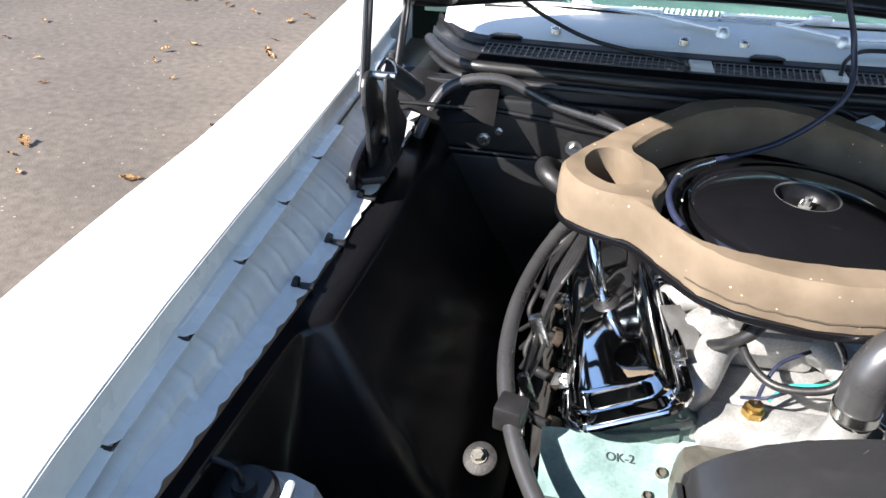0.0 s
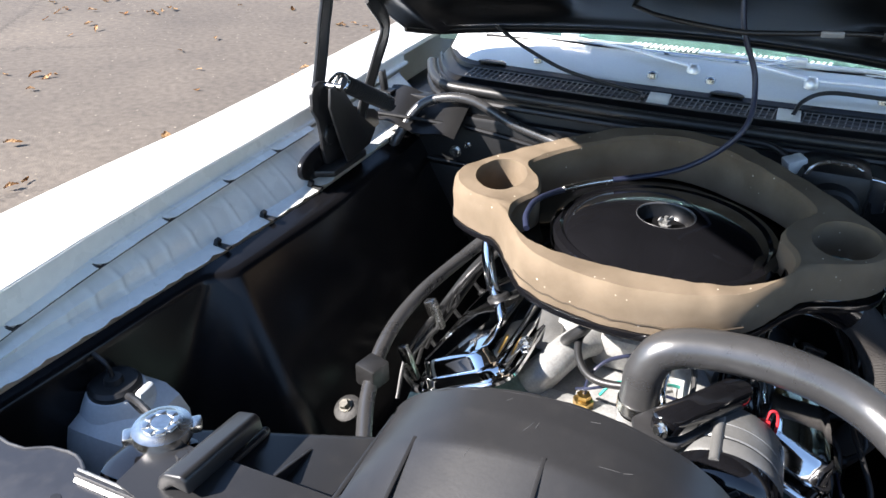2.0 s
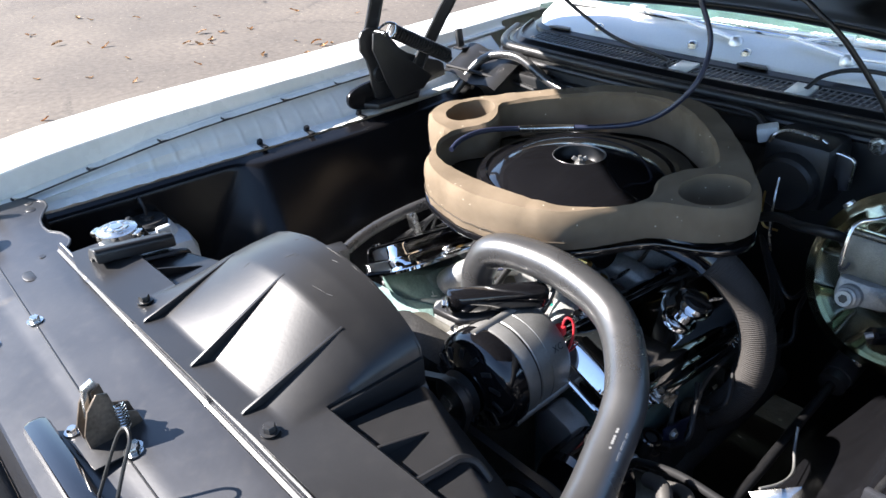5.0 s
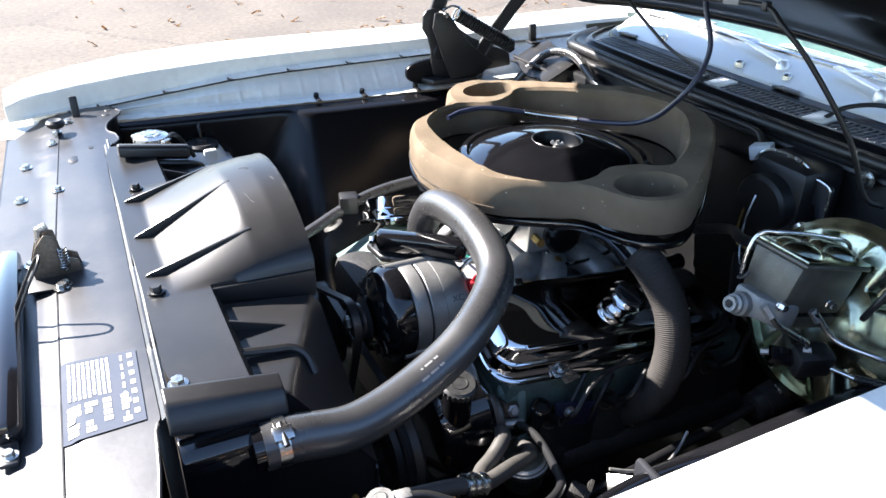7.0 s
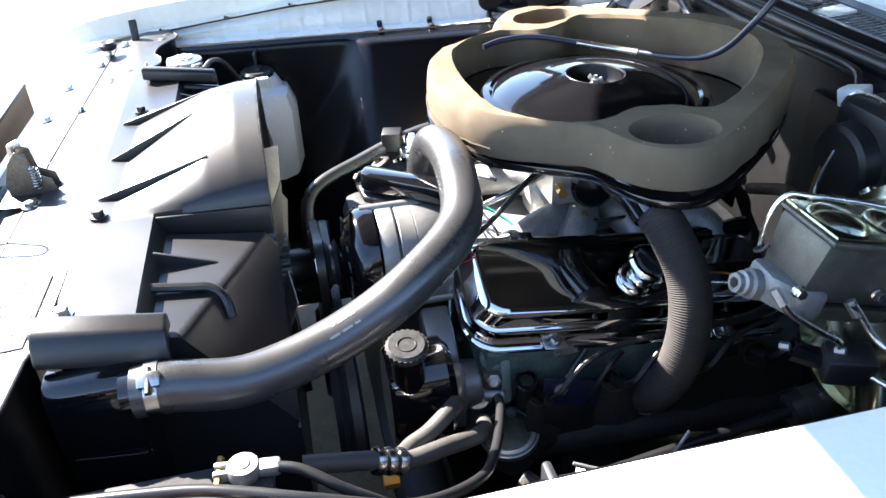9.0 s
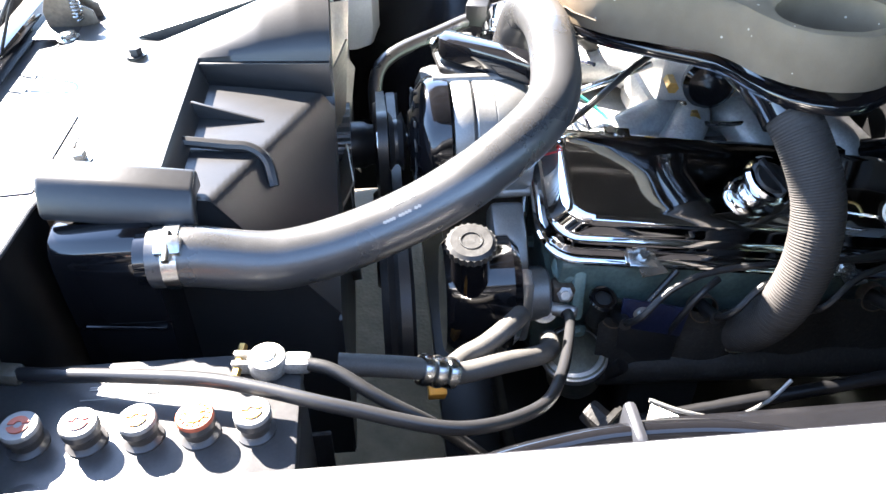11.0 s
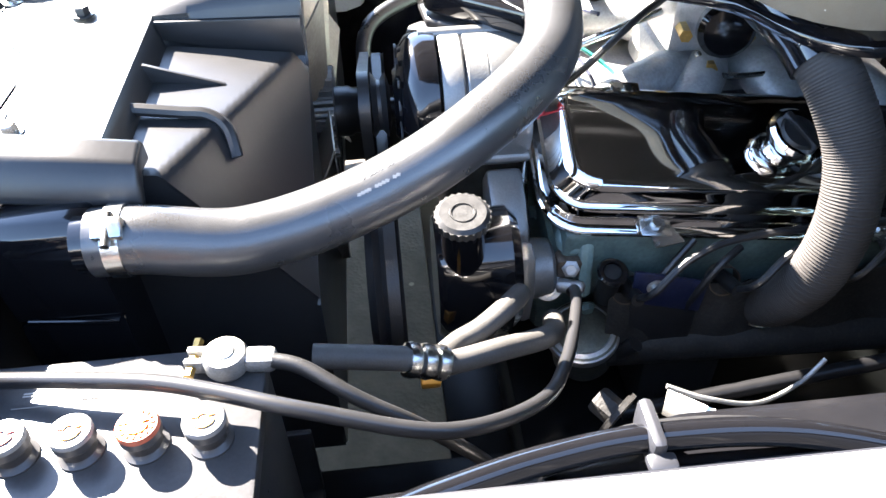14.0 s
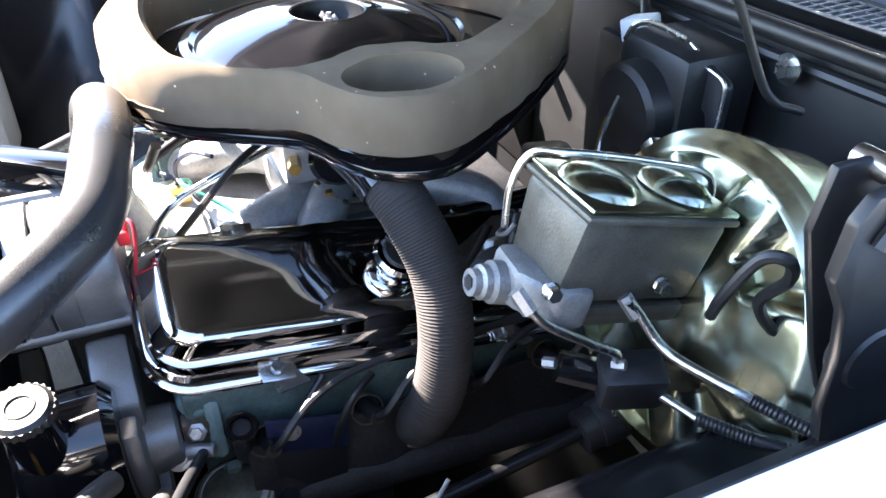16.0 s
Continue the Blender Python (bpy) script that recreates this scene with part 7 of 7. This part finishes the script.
def recess(u, v):
    y = 1.02 + 0.24 * u
    return Vector((-0.6755 + 0.016 * v + 0.006 * math.sin(math.pi * u), y, 0.838 - 0.065 * v))


pocket = thing("hinge_pocket", (-0.67, 1.14, 0.8), "dark pressed pocket behind the hood hinge", "pocket")
oval = [(1.135 + 0.115 * math.copysign(abs(math.cos(2 * math.pi * k / 28)) ** 0.7, math.cos(2 * math.pi * k / 28)), 0.803 + 0.034 * math.copysign(abs(math.sin(2 * math.pi * k / 28)) ** 0.8, math.sin(2 * math.pi * k / 28))) for k in range(28)]
part("recess", prism(oval, -0.006, 0.006, Matrix(((0, 0, 1, -0.652), (1, 0, 0, 0), (0, 1, 0, 0), (0, 0, 0, 1))) @ pose(0, 0, 0, 0, 0, 0), 0.003), LINER, pocket)
gusset = thing("firewall_brace", (-0.60, 1.34, 0.83), "pale grey pressed brace panel at the bay corner", "brace")
part("panel", sheet(lambda u, v: Vector((-0.655 + 0.20 * u, 1.33 + 0.10 * v - 0.02 * u, 0.805 + 0.05 * v - 0.01 * u + 0.006 * math.sin(u * 9))), 16, 8, 0.003), FIREWALL, gusset)
part("rib", tube([(-0.65, 1.34, 0.818), (-0.55, 1.345, 0.816), (-0.46, 1.35, 0.812)], 0.005, 8), FIREWALL, gusset)

# ---- firewall fittings ----
heater_box = thing("heater_case", (-0.36, 1.38, 0.70), "black moulded heater case bolted to the firewall", "heater case")
part("case", bx(-0.60, -0.13, 1.385, 1.41, 0.50, 0.825, 0.010), FIREWALL, heater_box)
part("raised_panel", bx(-0.56, -0.30, 1.376, 1.39, 0.53, 0.705, 0.006), FIREWALL, heater_box)
part("edge_bead", tube([(-0.60, 1.382, 0.715), (-0.45, 1.378, 0.712), (-0.28, 1.378, 0.705), (-0.15, 1.38, 0.70)], 0.005, 8), FIREWALL, heater_box)
part("upper_bead", tube([(-0.46, 1.384, 0.80), (-0.36, 1.382, 0.79), (-0.22, 1.382, 0.77), (-0.14, 1.384, 0.775)], 0.006, 8), FIREWALL, heater_box)
for x, z, r in ((-0.479, 0.738, 0.012), (-0.45, 0.757, 0.007), (-0.30, 0.735, 0.014), (-0.58, 0.55, 0.008), (-0.20, 0.60, 0.008)):
    bolt(heater_box, (x, 1.384 if z > 0.7 else 1.376, z), (0, -1, 0), r * 0.7, 0.012, 1.7)
clipb = thing("hanging_clip", (-0.58, 1.30, 0.66), "pale bent metal clip hanging by the liner", "clip")
part("clip", tube([(-0.585, 1.295, 0.70), (-0.583, 1.30, 0.68), (-0.580, 1.302, 0.65), (-0.584, 1.298, 0.645), (-0.588, 1.296, 0.68)], 0.004, 8), BRASS, clipb)

wiper_motor = thing("wiper_motor", (0.34, 1.34, 0.80), "black wiper motor housing with bright metal brackets", "wiper motor")
part("housing", bx(0.212, 0.334, 1.295, 1.40, 0.735, 0.860, 0.020), RUBBER, wiper_motor)
part("round_case", lathe([(0, 0), (0.046, 0), (0.052, 0.006), (0.052, 0.06), (0, 0.06)], toward((0.272, 1.270, 0.785), (0, 1, 0.1)), 32), RUBBER, wiper_motor)
part("rim_strip", tube([(0.224, 1.300, 0.846), (0.232, 1.302, 0.862), (0.246, 1.306, 0.870), (0.268, 1.312, 0.871), (0.300, 1.318, 0.866)], 0.0034, 8), ZINC, wiper_motor, "bright rim strip")
part("rim_strip", tube([(0.304, 1.320, 0.864), (0.314, 1.322, 0.858), (0.324, 1.325, 0.849)], 0.0022, 8), ZINC, wiper_motor, "bright rim strip")
plate = part("bracket", prism([(0.326, 0.846), (0.332, 0.850), (0.358, 0.842), (0.364, 0.836), (0.362, 0.786), (0.346, 0.780), (0.340, 0.800), (0.328, 0.806)], 1.322, 1.332, Matrix(((1, 0, 0, 0), (0, 0, 1, 0), (0, 1, 0, 0), (0, 0, 0, 1))), 0.003), SUPPORT, wiper_motor, "dark steel bracket with a bright edge")
part("bright_edge", tube([(0.327, 1.321, 0.847), (0.343, 1.321, 0.846), (0.360, 1.321, 0.840), (0.363, 1.321, 0.82), (0.362, 1.321, 0.79)], 0.0022, 8), ZINC, plate)
bolt(wiper_motor, (0.372, 1.388, 0.850), (0, -1, 0), 0.010, 0.010)
part("wire", tube([(0.24, 1.30, 0.80), (0.245, 1.27, 0.76), (0.255, 1.26, 0.71), (0.28, 1.27, 0.70)], 0.0022, 6), BRASS, wiper_motor)
part("wire", tube([(0.265, 1.27, 0.80), (0.272, 1.25, 0.76), (0.275, 1.25, 0.70), (0.28, 1.26, 0.66)], 0.0028, 6), ZINC, wiper_motor)
conn = thing("wire_connector", (0.205, 1.335, 0.85), "white plastic wiring connector on a dark lead", "connector")
part("shell", bx(0.186, 0.222, 1.318, 1.350, 0.836, 0.862, 0.003, rz=25, ry=-15), BOTTLE, conn)
part("lead", tube([(0.19, 1.35, 0.855), (0.15, 1.37, 0.865), (0.05, 1.385, 0.86), (-0.08, 1.39, 0.85)], 0.006, 10), RUBBER, conn)
part("lead", tube([(0.222, 1.325, 0.845), (0.25, 1.32, 0.83), (0.26, 1.33, 0.79)], 0.005, 10), CORD, conn)
gut = thing("firewall_insulation", (0.20, 1.38, 0.7), "scuffed grey firewall insulation with a rounded edge", "insulation", kind="structure")
part("panel", bx(0.05, 0.22, 1.385, 1.405, 0.52, 0.80, 0.012), FIREWALL, gut)
hookw = thing("hinge_cable", (0.60, 1.18, 0.82), "black cable bracket loops beside the hood hinge", "bracket")
part("loop", tube([(0.585, 1.13, 0.78), (0.60, 1.12, 0.81), (0.612, 1.13, 0.845), (0.625, 1.14, 0.85), (0.622, 1.15, 0.83), (0.605, 1.15, 0.80), (0.61, 1.17, 0.77), (0.63, 1.20, 0.76)], 0.0045, 8), BLACK, hookw)

# ---- cords over the air cleaner ----
cord = thing("washer_hose", (0, 1.15, 0.87), "dark blue-black washer hose hanging from the hood", "hose")
CORDL = [(-0.166, 0.895, 0.853), (-0.178, 0.935, 0.858), (-0.172, 1.00, 0.858), (-0.119, 1.122, 0.840), (0.022, 1.200, 0.862), (0.105, 1.221, 0.936), (0.108, 1.262, 1.010), (0.075, 1.265, 1.09), (0.06, 1.28, 1.16)]
part("hose", tube(CORDL, 0.0048, 12), CORD, cord)
cl = spline(CORDL, 8)
part("sleeve", tube([cl[20], cl[22], cl[24], cl[26]], 0.0062, 12), ZINC, cord, "bright joining sleeve")
cord2 = thing("hood_cable", (0.38, 1.22, 1.0), "thin black cable hanging from the hood underside", "cable")
part("cable", tube([(-0.13, 1.402, 1.084), (-0.06, 1.30, 1.092), (0.058, 1.21, 1.101), (0.134, 1.20, 1.107), (0.214, 1.195, 1.116), (0.274, 1.19, 1.118), (0.312, 1.182, 1.10), (0.354, 1.204, 1.055), (0.410, 1.255, 0.955), (0.430, 1.301, 0.862), (0.44, 1.34, 0.84)], 0.0042, 10), RUBBER, cord2)
part("connector", box(0.032, 0.010, 0.010, pose(0.200, 1.195, 1.114, 0, -4, 0), 0.002), CAPGREY, cord2, "grey cable joint")
part("clip", box(0.010, 0.012, 0.014, pose(0.270, 1.19, 1.119), 0.002), RUBBER, cord2)
cord3 = thing("washer_hose", (0.3, 1.55, 0.91), "thin black washer hose lying on the cowl", "hose")
part("hose", tube([(0.19, 1.50, 0.885), (0.205, 1.535, 0.905), (0.25, 1.575, 0.915), (0.35, 1.58, 0.915), (0.50, 1.58, 0.915), (0.62, 1.60, 0.91)], 0.0045, 10), RUBBER, cord3)
cord4 = thing("washer_hose", (-0.3, 1.5, 0.93), "thin black washer hose from the hood to the cowl", "hose")
part("hose", tube([(-0.46, 1.50, 1.03), (-0.44, 1.53, 0.985), (-0.37, 1.54, 0.94), (-0.27, 1.53, 0.905), (-0.12, 1.50, 0.89), (-0.10, 1.47, 0.886)], 0.0042, 10), RUBBER, cord4)

# ---- wipers ----
def flat_bar(p, q, w, h, bm=None):
    """A flat bright bar from p to q."""
    p, q = Vector(p), Vector(q)
    d = q - p
    m = Matrix.Translation((p + q) / 2) @ d.to_track_quat("X", "Z").to_matrix().to_4x4()
    return box(d.length, w, h, m, min(w, h) * 0.35, bm=bm)


def wiper(x0, x1, y, z, px):
    ob = thing("windscreen_wiper", (px, y, z), "bright metal windscreen wiper parked on the cowl", "wiper", "wipers")
    xm = (x0 + x1) / 2
    part("arm", flat_bar((px, y - 0.020, z + 0.004), (px - 0.13, y + 0.006, z + 0.018), 0.017, 0.006), WIPER, ob)
    part("arm_rod", flat_bar((px - 0.10, y + 0.002, z + 0.017), (xm, y + 0.036, z + 0.026), 0.010, 0.004), WIPER, ob)
    part("blade_holder", flat_bar((x0 + 0.04, y + 0.038, z + 0.020), (x1 - 0.04, y + 0.038, z + 0.020), 0.010, 0.007), WIPER, ob)
    part("blade_spine", flat_bar((x0, y + 0.039, z + 0.012), (x1, y + 0.039, z + 0.012), 0.008, 0.003), WIPER, ob)
    part("rubber_blade", bx(x0, x1, y + 0.036, y + 0.041, z + 0.002, z + 0.011, 0.001), RUBBER, ob)
    part("centre_clip", bx(xm - 0.022, xm + 0.022, y + 0.030, y + 0.047, z + 0.016, z + 0.032, 0.004), WIPER, ob)
    part("pivot", lathe([(0.015, 0), (0.016, 0.006), (0.014, 0.020), (0.008, 0.027), (0, 0.028)], pose(px, y - 0.02, z - 0.016), 20), WIPER, ob)
    return ob


wiper(-0.52, -0.10, 1.635, 0.920, -0.02)
wiper(-0.06, 0.42, 1.632, 0.922, 0.215)
link = thing("wiper_arm_link", (0.3, 1.61, 0.92), "bright wiper drive link beside the pivot", "wiper")
part("link", flat_bar((0.215, 1.612, 0.926), (0.60, 1.64, 0.926), 0.013, 0.005), WIPER, link)

# ---- fallen leaves ----
def leaf_mesh(k):
    r = random.Random(k)
    bm = bmesh.new()
    n = 10
    top = []
    for i in range(n + 1):
        t = i / n
        w = 0.42 * math.sin(math.pi * t) ** 0.8 * (1 + 0.35 * math.sin(t * 14 + r.uniform(0, 6)))
        row = []
        for q in (-1, -0.4, 0.4, 1):
            row.append(bm.verts.new((t - 0.5, w * q * 0.5, 0.10 + 0.16 * abs(q) * (0.5 + r.random() * 0.6) + 0.14 * math.sin(t * 3 + k))))
        top.append(row)
    for a, b in zip(top, top[1:]):
        for i in range(3):
            bm.faces.new((a[i], a[i + 1], b[i + 1], b[i]))
    bmesh.ops.solidify(bm, geom=bm.faces[:], thickness=0.012)
    me = bpy.data.meshes.new("leaf")
    bm.to_mesh(me)
    bm.free()
    me.materials.append(LEAF)
    return me


leaves = [leaf_mesh(k) for k in range(6)]
rng = random.Random(11)
spots = []
for k in range(215):
    x = -1.2 - 6.0 * rng.random()
    y = 0.2 + 8.8 * rng.random()
    spots.append((x, y))
for c in range(7):
    cx, cy = -1.9 - rng.random() * 3.5, 0.5 + rng.random() * 5
    spots += [(cx + rng.gauss(0, 0.09), cy + rng.gauss(0, 0.09)) for _ in range(4)]
for x, y in spots:
    ob = new("leaf", leaves[rng.randrange(6)])
    k = rng.uniform(0.04, 0.085)
    ob.matrix_world = Matrix.Translation((x, y, 0.004)) @ pose(0, 0, 0, rng.uniform(-15, 15), rng.uniform(-15, 15), rng.uniform(0, 360)) @ Matrix.Diagonal((k, k, k, 1))
    tagged(ob, "curled dry brown leaf lying on the asphalt", "leaf", "fallen leaves")
